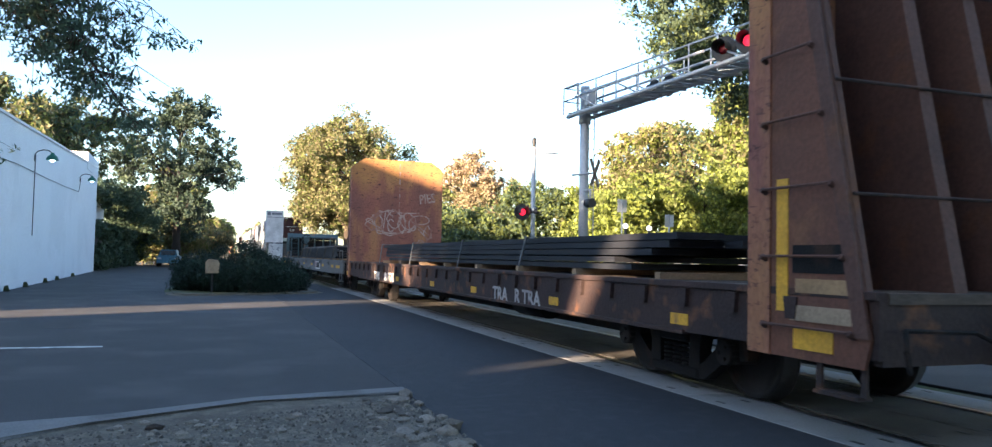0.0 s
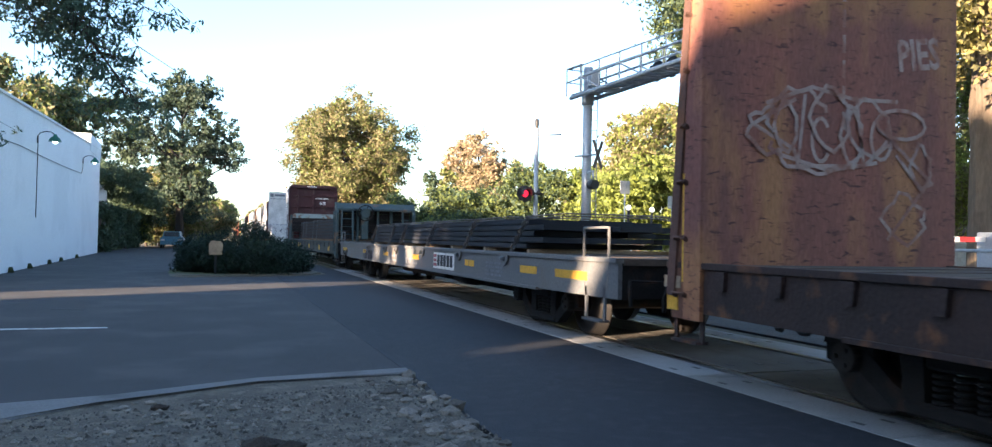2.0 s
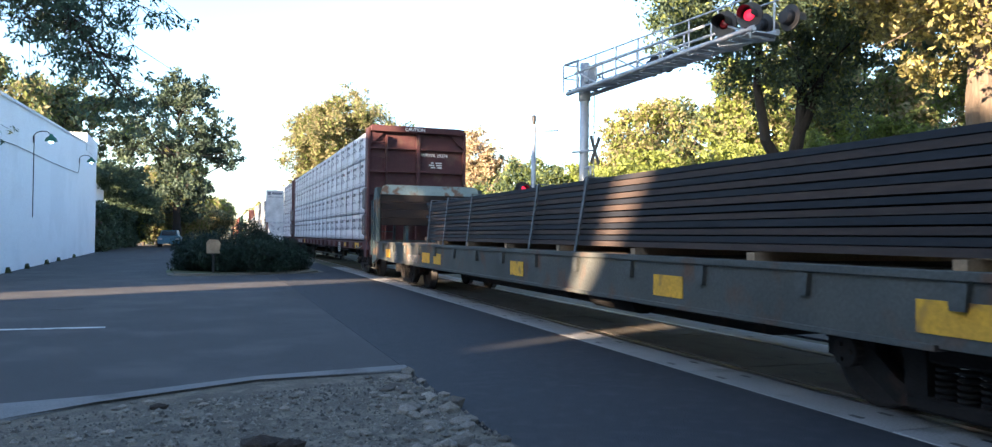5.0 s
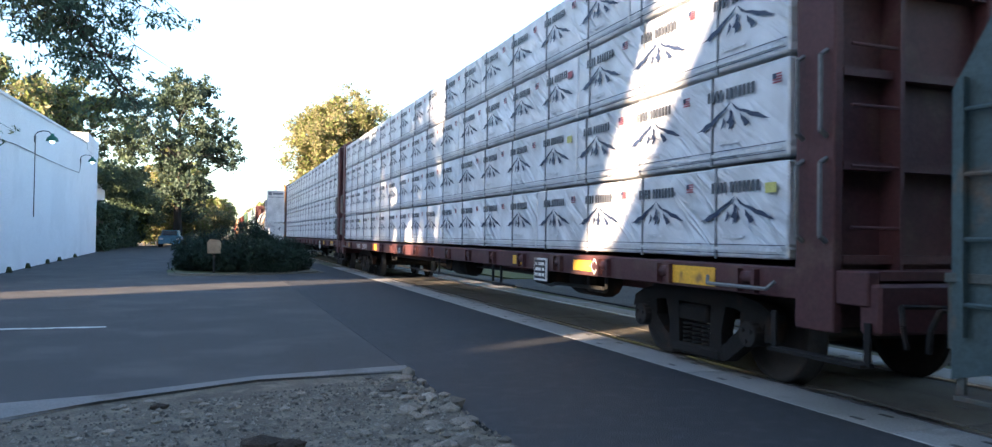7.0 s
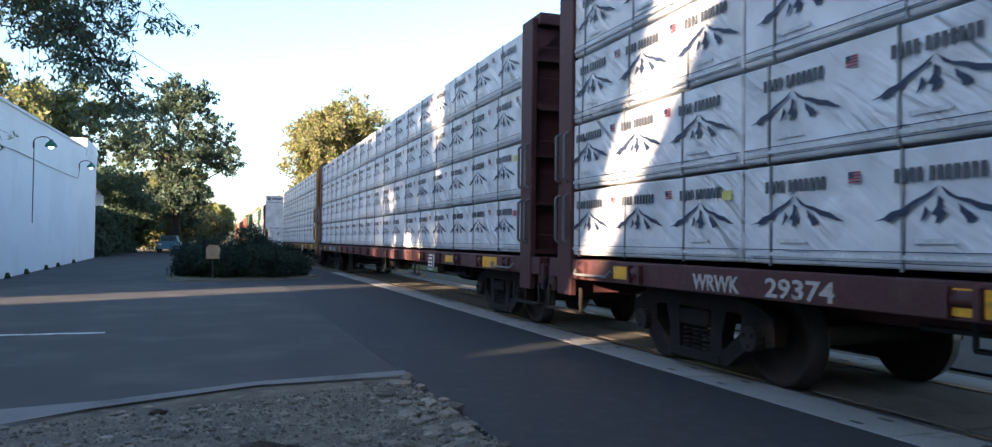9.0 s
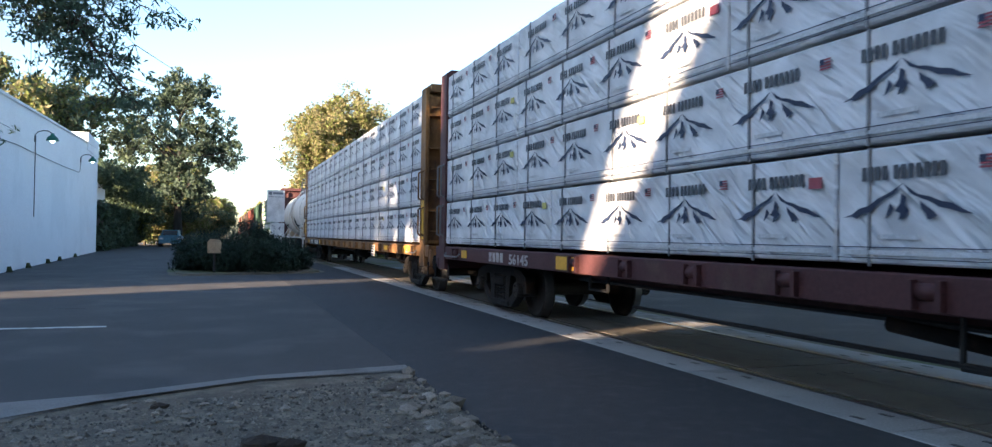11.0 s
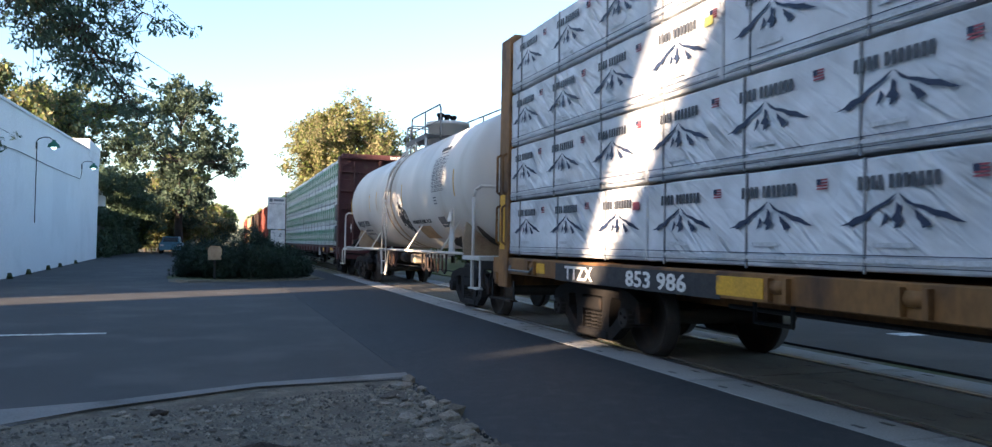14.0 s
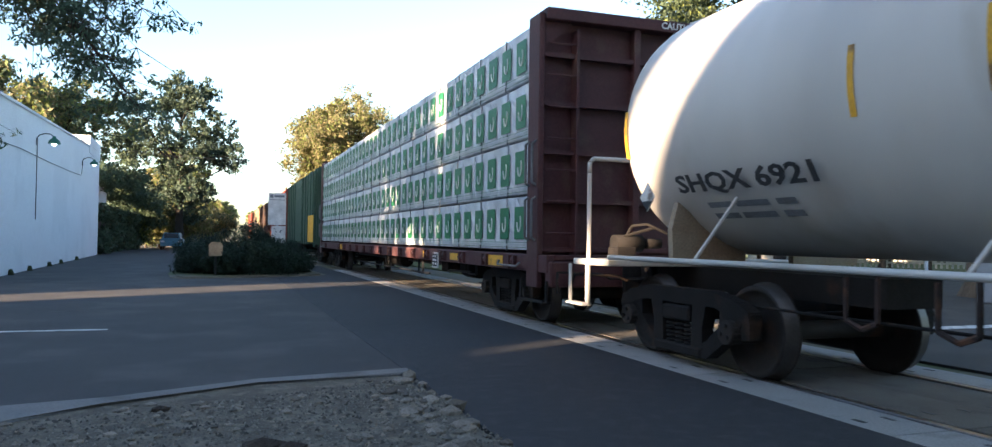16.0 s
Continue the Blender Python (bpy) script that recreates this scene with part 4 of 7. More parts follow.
def flat_frame(car, L, mat, z_top=1.05, z_bot=0.6, pockets=0.95, belly=0.0, deck=WOOD_DECK, plank_seams=True, y0=0.0):
    """Deck of planks on two side sills with stake pockets, centre sill and end sills."""
    n = int((L - 2 * y0) / 0.28)
    rng = random.Random(7)
    w = (L - 2 * y0) / n
    plank = mesh_of(box(B(), -1.36, 1.36, 0.006, w - 0.006, -0.07, 0), deck, "plank")
    for k in range(n):
        pk = part("deck_plank", plank, None, car)
        pk.location = (0, y0 + w * k, z_top - rng.uniform(0, 0.012))
    for sgn in (-1, 1):
        bm = B()
        xs = (sgn * 1.36, sgn * 1.45)
        x0, x1 = min(xs), max(xs)
        prism(bm, [(0.02, z_top - 0.02), (0.02, z_bot + 0.02), (2.2, z_bot), (3.4, z_bot - belly), (L - 3.4, z_bot - belly), (L - 2.2, z_bot), (L - 0.02, z_bot + 0.02), (L - 0.02, z_top - 0.02)], "x", x0 + 0.02, x1 - 0.02)
        box(bm, x0 - 0.01, x1 + 0.005, 0.02, L - 0.02, z_top - 0.05, z_top + 0.005, 0.004)
        box(bm, x0 - 0.01, x1 + 0.005, 2.2, L - 2.2, z_bot - belly - 0.02, z_bot - belly + 0.02, 0.004)
        part("side_sill", bm, mat, car)
        if pockets:
            y = 0.8
            xo = sgn * 1.45
            pocket = mesh_of(prism(B(), [(-0.07, z_top - 0.06), (0.07, z_top - 0.06), (0.05, z_top - 0.22), (-0.05, z_top - 0.22)], "x", min(xo - sgn * 0.03, xo + sgn * 0.02), max(xo - sgn * 0.03, xo + sgn * 0.02)), mat, "stake_pocket")
            while y < L - 0.6:
                part("stake_pocket", pocket, None, car).location.y = y
                y += pockets
    bm = B()
    prism(bm, [(0.05, 0.98), (0.05, 0.55), (4.1, 0.55), (5.0, 0.3), (L - 5.0, 0.3), (L - 4.1, 0.55), (L - 0.05, 0.55), (L - 0.05, 0.98)], "x", -0.32, 0.32)
    rod(bm, (-0.85, 6.5, 0.55), (-0.85, 7.6, 0.55), 0.18, 12)
    box(bm, -1.0, -0.5, 8.2, 8.8, 0.42, 0.8, 0.03)
    pipe(bm, [(-0.9, 4.4, 0.5), (-0.9, L - 4.4, 0.5)], 0.025)
    for y in (0.03, L - 0.15):
        box(bm, -1.4, 1.4, y, y + 0.12, 0.62, 1.0)
    for k in range(6):
        y = 3.6 + (L - 7.2) * k / 5
        box(bm, -1.35, 1.35, y - 0.06, y + 0.06, 0.7, 0.98)
    part("underframe", bm, DARK_STEEL, car)


def patch(car, y0, y1, z0, z1, mat, x=-1.452, name="paint_patch", label=""):
    part(name, box(B(), x - 0.003, x + 0.004, y0, y1, z0, z1), mat, car, label)


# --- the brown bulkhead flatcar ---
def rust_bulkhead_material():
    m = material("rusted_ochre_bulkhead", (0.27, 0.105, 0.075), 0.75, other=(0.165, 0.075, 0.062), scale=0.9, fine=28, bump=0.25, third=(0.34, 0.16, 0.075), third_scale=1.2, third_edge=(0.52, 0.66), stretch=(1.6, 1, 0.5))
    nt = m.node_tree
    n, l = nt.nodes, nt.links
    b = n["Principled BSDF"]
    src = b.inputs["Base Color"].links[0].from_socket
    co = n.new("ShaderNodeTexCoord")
    # ochre towards the top: worn ochre paint, and sunlight there put into the colour
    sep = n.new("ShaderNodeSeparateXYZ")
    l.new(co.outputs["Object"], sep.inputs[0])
    ochre_noise = n.new("ShaderNodeTexNoise")
    ochre_noise.inputs["Scale"].default_value, ochre_noise.inputs["Detail"].default_value = 1.4, 8
    l.new(co.outputs["Object"], ochre_noise.inputs["Vector"])
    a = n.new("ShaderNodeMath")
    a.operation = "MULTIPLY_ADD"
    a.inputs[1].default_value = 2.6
    l.new(ochre_noise.outputs["Fac"], a.inputs[0])
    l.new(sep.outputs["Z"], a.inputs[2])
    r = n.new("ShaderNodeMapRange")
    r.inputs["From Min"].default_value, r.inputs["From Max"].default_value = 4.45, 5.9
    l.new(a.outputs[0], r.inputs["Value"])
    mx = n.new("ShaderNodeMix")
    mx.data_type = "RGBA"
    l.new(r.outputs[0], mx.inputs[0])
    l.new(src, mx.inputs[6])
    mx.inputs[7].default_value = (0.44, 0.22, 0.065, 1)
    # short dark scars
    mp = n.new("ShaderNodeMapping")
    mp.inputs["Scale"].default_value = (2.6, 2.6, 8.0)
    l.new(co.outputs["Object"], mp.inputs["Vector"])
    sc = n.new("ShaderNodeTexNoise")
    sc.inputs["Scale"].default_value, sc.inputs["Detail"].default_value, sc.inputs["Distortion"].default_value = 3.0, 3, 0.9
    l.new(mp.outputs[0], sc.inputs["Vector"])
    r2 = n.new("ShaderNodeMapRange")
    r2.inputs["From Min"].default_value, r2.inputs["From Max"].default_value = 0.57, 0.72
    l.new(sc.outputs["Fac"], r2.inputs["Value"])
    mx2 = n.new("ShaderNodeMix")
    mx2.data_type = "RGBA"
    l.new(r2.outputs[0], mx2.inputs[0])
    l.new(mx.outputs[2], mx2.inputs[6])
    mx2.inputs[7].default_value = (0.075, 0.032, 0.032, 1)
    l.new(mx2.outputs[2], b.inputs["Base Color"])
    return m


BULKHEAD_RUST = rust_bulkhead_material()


def stroke(bm, pts, r, y):
    """A flat sprayed line in the x-z plane at y."""
    for (x0, z0), (x1, z1) in zip(pts, pts[1:]):
        y -= 0.0004          # each dab lies on the one before
        d = Vector((x1 - x0, z1 - z0))
        if d.length < 1e-4:
            continue
        nrm = Vector((-d.y, d.x)).normalized() * r
        e = d.normalized() * r * 0.5
        vs = [bm.verts.new((x0 - e.x + nrm.x * q, y, z0 - e.y + nrm.y * q)) for q in (1, -1)] + [bm.verts.new((x1 + e.x - nrm.x * q, y, z1 + e.y - nrm.y * q)) for q in (1, -1)]
        bm.faces.new(vs)


def loop(cx, cz, rx, rz, a0=0, a1=360, n=14, wob=0.0):
    return [(cx + rx * math.cos(radians(a0 + (a1 - a0) * k / n)) * (1 + wob * math.sin(k * 2.1)), cz + rz * math.sin(radians(a0 + (a1 - a0) * k / n)) * (1 + wob * math.cos(k * 1.7))) for k in range(n + 1)]


def bulkhead_flatcar():
    u0, L = 3.85, 21.25
    c = rider("bulkhead_flatcar", u0, "rusty brown bulkhead flatcar with scarred steel end walls", "flatcar")
    flat_frame(c, L, RUST, pockets=0.7)
    # end walls: smooth inner plate, tapering side gussets, posts and ladder outside
    for end in (0, 1):
        def Y(v):
            return L - v if end else v
        d = 0.58 if end else 1.28           # inner face from the car's end
        ys = sorted((Y(d - 0.07), Y(d)))
        bm = B()
        prism(bm, [(-1.46, 0.98), (-1.46, 3.98), (-1.4, 4.08), (-1.07, 4.28), (1.07, 4.28), (1.4, 4.08), (1.46, 3.98), (1.46, 0.98)], "y", ys[0], ys[1])
        wall = part("bulkhead", bm, BULKHEAD_RUST, c, "tall rusted steel bulkhead with worn ochre paint, sunlit tone at top")
        for sx in (-1.46, 1.42):
            bm = B()
            prism(bm, [(Y(d - 0.006), 0.55), (Y(d - 0.006), 4.0), (Y(d - 0.26), 4.0), (Y(d - 0.26), 0.55)], "x", sx - 0.01, sx + 0.05)
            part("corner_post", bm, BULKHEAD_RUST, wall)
            bm = B()
            prism(bm, [(Y(d - 0.26), 0.55), (Y(d - 0.26), 4.0), (Y(d * 0.5 + 0.05), 4.0), (Y(0.06), 0.75), (Y(0.12), 0.55)], "x", sx + 0.005, sx + 0.03)
            part("gusset", bm, GUSSET_BROWN, wall, "tapering gusset plate")
            bm = B()
            prism(bm, [(Y(d * 0.5 + 0.05), 4.0), (Y(d * 0.5 + 0.16), 4.0), (Y(0.18), 0.75), (Y(0.06), 0.75)], "x", sx - 0.02, sx + 0.08)
            part("gusset_flange", bm, BROWN_POST, wall)
        for k in range(6):
            bm = B()
            z = 0.78 + 0.5 * k
            a = max(0.2, d * 0.5 * (z - 0.7) / 3.3 + 0.16)
            rod(bm, (-1.51, Y(a), z), (-1.51, Y(d - 0.22), z), 0.011, 6)
            for yy in (a, d - 0.22):
                rod(bm, (-1.51, Y(yy), z), (-1.45, Y(yy), z - 0.03), 0.022, 6)
            part("grab_iron", bm, BROWN_POST, c)
        for x in (-0.62, 0.0, 0.62):
            bm = B()
            prism(bm, [(Y(d - 0.08), 1.0), (Y(d - 0.08), 4.2), (Y(d * 0.5 + 0.1), 4.2), (Y(0.1), 1.0)], "x", x - 0.06, x + 0.06)
            part("post", bm, BROWN_POST, wall)
        bm = B()
        for z in (1.7, 2.5, 3.3, 4.0):
            rod(bm, (-1.43, Y(0.1 + d * 0.15 * (z - 1)), z), (1.43, Y(0.1 + d * 0.15 * (z - 1)), z), 0.012, 6)
        part("tie_bar", bm, RUST, wall)
        part("end_sheet", box(B(), -1.4, 1.4, *sorted((Y(0.02), Y(0.1))), 0.58, 1.0), RUST, c)
        g0 = 0.42 if end else 0.97
        part("paint_patch", box(B(), -1.463, -1.455, *sorted((Y(g0 - 0.02), Y(g0 - 0.14))), 0.88, 1.85), YELLOW, c, "upright yellow stripe")
        part("paint_patch", box(B(), -1.463, -1.455, *sorted((Y(g0 - 0.2), Y(g0 - 0.2 - d * 0.3))), 0.62, 0.78), YELLOW, c, "square of yellow paint")
        part("paint_patch", box(B(), -1.463, -1.455, *sorted((Y(g0 - 0.16), Y(g0 - 0.16 - d * 0.46))), 0.82, 0.93), BOX_TAN, c, "pale tan patch")
        if not end:
            part("paint_patch", box(B(), -1.463, -1.455, Y(0.2), Y(0.75), 1.02, 1.12), PATCH_TAN, c, "tan patch")
            part("paint_patch", box(B(), -1.463, -1.455, Y(0.2), Y(0.78), 1.16, 1.36), DARK_STEEL, c, "dark repainted patch")
        bm = B()
        pipe(bm, [(-0.4, Y(0.02), 1.9), (0.3, Y(-0.05), 1.6)], 0.03)
        part("brake_handle", bm, YELLOW, c, "yellow brake lever")
        step(c, Y(0.35), 0.4, mat=RUST)
        if end:
            g = B()
            yy = ys[0] - 0.004
            n_loop = 0
            for pts in (loop(-0.45, 2.35, 0.33, 0.3, 20, 200, wob=0.1), loop(-0.75, 2.25, 0.25, 0.2, 90, 300, wob=0.15), loop(-0.1, 2.4, 0.22, 0.28, wob=0.12), loop(0.35, 2.35, 0.25, 0.25, wob=0.12), loop(0.75, 2.4, 0.3, 0.14),
                        [(-0.95, 2.3), (-0.5, 2.55)], [(-0.95, 2.3), (-0.5, 2.1), (-0.45, 1.95), (0.3, 1.98), (0.6, 2.2)], [(0.55, 2.3), (1.15, 1.85), (1.0, 1.8), (0.7, 2.1)], loop(-0.25, 2.15, 0.5, 0.25, 180, 360, wob=0.1), loop(0.8, 1.5, 0.25, 0.22, wob=0.2), [(0.6, 1.3), (1.0, 1.75)], loop(-0.6, 2.3, 0.12, 0.22, wob=0.1), loop(-0.2, 2.2, 0.1, 0.2, 40, 320), loop(0.15, 2.25, 0.12, 0.26, wob=0.15), loop(0.5, 2.25, 0.12, 0.2, 90, 400), [(-0.8, 2.5), (-0.3, 2.68), (0.2, 2.6), (0.7, 2.62)], [(-0.7, 2.05), (-0.1, 1.92), (0.45, 2.02)], [(0.2, 2.62), (0.3, 1.98)], [(-0.38, 2.6), (-0.45, 2.0)], loop(1.0, 2.0, 0.12, 0.2, wob=0.2)):
                stroke(g, pts, 0.018, yy - 0.0052 * (n_loop % 3))
                n_loop += 1
            part("graffiti", g, CHALK, wall, "pale sprayed graffiti outlines")
            lettering("PIES", 0.42, CHALK, wall, Matrix.Translation((0.72, yy + 0.002, 2.92)) @ pose(0, 0, 0, 0, -8, 0) @ TO_END, "graffiti", "pale sprayed graffiti letters", 0.01, 0.75)
            g = B()
            for k in range(9):
                stroke(g, [(0.06, 4.15 - k * 0.24), (0.06, 4.0 - k * 0.24)], 0.018, yy)
            part("weld_seam", g, CHALK, wall)
    for y in (2.95, L - 2.75):
        truck(c, y)
    coupler(c, 0, -1, RUST)
    coupler(c, L, 1, RUST)
    w, z = 0.006, 0.61
    lettering("TTPX", 0.3, WHITE_PAINT, c, on_side(-1.434, 20.6 - u0, z), label="worn white stencil letters", bold=0.008, sx=0.95)
    lettering("81176", 0.3, WHITE_PAINT, c, on_side(-1.434, 19.3 - u0, z), label="worn white stencil numbers", bold=0.008, sx=1.48)
    lettering("TRA   R TRA", 0.28, GREY_LETTER, c, on_side(-1.434, 11.2 - u0, z), label="half worn white stencil letters", bold=0.006, sx=1.2)
    for y in (17.7, 12.0, 8.8, 6.0, 14.6):
        patch(c, y - u0, y - u0 + 0.28, 0.66, 0.76, YELLOW, x=-1.434)
    return c


def steel_load(u0, u1, z0, z1, layers, mats, seed, name, label, strap_us, chain=False, ragged=1.0, width=1.25):
    """A stack of long steel, laid in layers on timber, with bands or chains over it."""
    rng = random.Random(seed)
    ld = rider(name, u0, label, "steel load", z=1.05)
    L = u1 - u0
    base = z0 - 1.05
    h = (z1 - z0) / layers
    for k in range(layers):
        n = 1 + (k > layers // 2)
        a, b = rng.uniform(0, ragged), L - rng.uniform(0, ragged)
        wd = width * (1 - 0.06 * k * ragged / layers)
        cols = rng.choice((3, 4, 5))
        for j in range(cols):
            x0 = -wd + 2 * wd * j / cols + 0.012
            da, db = rng.uniform(0, ragged * 0.6), rng.uniform(0, ragged * 0.6)
            zz = base + k * h
            bm = B()
            box(bm, x0, x0 + 2 * wd / cols - 0.024, a + da, b - db, zz + 0.008, zz + h * rng.uniform(0.86, 0.985))
            if h > 0.08 and rng.random() < 0.8:
                # rolled flange along the edge
                box(bm, x0 - 0.01, x0 + 0.03, a + da, b - db, zz + h * 0.3, zz + h * 0.62)
            part("steel_bar", bm, mats[k % len(mats)], ld)
    y = 0.5
    while y < L:
        bm = box(B(), -1.32, 1.32, y - 0.05, y + 0.05, 0.0, base - 0.002)
        part("dunnage", bm, DUNNAGE, ld, "raw timber bearer")
        y += 1.9
    top = z1 - 1.05
    for s in strap_us:
        y = s - u0
        bm = B()
        if chain:
            pts = [Vector((-1.45, y + 0.5, -0.12)), Vector((-1.36, y + 0.42, 0.05)), Vector((-width - 0.06, y, top)), Vector((-width * 0.6, y - 0.1, top + 0.06)), Vector((width * 0.6, y - 0.1, top + 0.06)), Vector((width + 0.06, y, top)), Vector((1.45, y + 0.5, -0.1))]
            k = 0
            for p, q in zip(pts, pts[1:]):
                n = max(1, int((q - p).length / 0.075))
                d = (q - p).normalized()
                o = d.orthogonal().normalized()
                for i in range(n):
                    m = p + (q - p) * ((i + 0.5) / n)
                    side = o if (k % 2) else d.cross(o)
                    k += 1
                    for sg in (-1, 1):
                        rod(bm, m - d * 0.055 + side * 0.026 * sg, m + d * 0.055 + side * 0.026 * sg, 0.012, 5)
            part("chain", bm, CHAIN, ld, "heavy steel tie-down chain")
            bm = prism(B(), [(y + 0.5 + 0.17 * math.cos(a), -0.03 - 0.17 * math.sin(a)) for a in (0, 0.5, 1.05, 1.57, 2.1, 2.64, 3.14)], "x", -1.465, -1.44)
            rod(bm, (-1.48, y + 0.45, -0.1), (-1.48, y + 0.55, -0.1), 0.035, 8)
            part("chain_anchor", bm, GREY_PAINT, ld)
        else:
            for x in (-width - 0.04,):
                prism(bm, [(y + 0.32, 0.0), (y + 0.38, 0.0), (y + 0.06, top + 0.02), (y, top + 0.02)], "x", x - 0.012, x + 0.004)
            box(bm, -width - 0.05, width + 0.05, y, y + 0.06, top + 0.01, top + 0.02)
            part("strap", bm, STRAP, ld, "steel banding strap")
    return ld


# --- the grey flatcar ---
def grey_flatcar():
    u0, L = 26.05, 19.96
    c = rider("flatcar", u0, "grey painted flatcar with yellow reflective patches", "flatcar")
    flat_frame(c, L, GREY_PAINT, pockets=0)
    for y0, y1 in ((0.3, 0.9),):
        bm = B()
        for a, b in ((0.25, 0.86), (L - 0.86, L - 0.25)):
            pipe(bm, [(-1.42, a, 0.7), (-1.42, a, 1.38), (-1.42, b, 1.38), (-1.42, b, 0.7)], 0.016)
        part("handrail", bm, GREY_PAINT, c)
    for y in (2.9, L - 3.15):
        truck(c, y)
    coupler(c, 0, -1, GREY_PAINT)
    coupler(c, L, 1, GREY_PAINT)
    for y in (0.55, L - 0.55):
        step(c, y, 0.45, mat=GREY_PAINT)
    lettering("CW 6268", 0.34, BLACK_PAINT, c, on_side(-1.434, 41.4 - u0, 0.63), label="black stencil letters and numbers", bold=0.01, sx=0.98)
    part("sign_plate", box(B(), -1.44, -1.43, 32.15 - u0, 33.55 - u0, 0.66, 0.96), WHITE_PAINT, c, "white name panel")
    bm = B()
    for k in range(5):
        yy = 33.25 - u0 - k * 0.215
        box(bm, -1.446, -1.441, yy - 0.16, yy, 0.71, 0.92)
    part("name_bars", bm, BLACK_PAINT, c)
    bm = B()
    for k in range(3):
        box(bm, -1.446, -1.441, 33.32 - u0, 33.52 - u0, 0.7 + k * 0.085, 0.755 + k * 0.085)
    part("name_stripes", bm, PRINT_RED, c)
    for y0, y1 in ((26.8, 27.7), (28.3, 28.9), (37.95, 38.5), (41.1, 41.5), (31.0, 31.5), (34.8, 35.3), (44.55, 45.4)):
        patch(c, y0 - u0, y1 - u0, 0.78, 0.88, YELLOW, x=-1.434)
    rng = random.Random(4)
    for y0, y1, z0, z1, r in ((36.9, 38.05, 0.64, 0.84, 2), (34.9, 36.0, 0.66, 0.8, 2), (29.6, 30.4, 0.66, 0.9, 4), (43.2, 44.4, 0.7, 0.9, 3), (39.3, 39.6, 0.68, 0.86, 2)):
        part("stencil_bar", smudge_rows(B(), -1.431, y0 - u0, y1 - u0, z0, z1, r, rng), GREY_STENCIL, c)
    bm = B()
    g = B()
    for k in range(8):
        yy = 45.35 - u0 - k * 0.13
        pts = loop(0, 0, 0.06, 0.09, k * 50, k * 50 + 250, 7)
        for (a, b), (a2, b2) in zip(pts, pts[1:]):
            rod(g, (-1.432, yy - a, 0.74 + b), (-1.432, yy - a2, 0.74 + b2), 0.011, 4)
    part("graffiti", g, BLACK_PAINT, c, "black scribbled graffiti")
    g = B()
    pipe(g, [(-1.46, 44.6 - u0 + 0.1 * math.cos(k * math.tau / 10), 0.55 + 0.1 * math.sin(k * math.tau / 10)) for k in range(11)], 0.022)
    part("lashing_ring", g, DARK_STEEL, c)


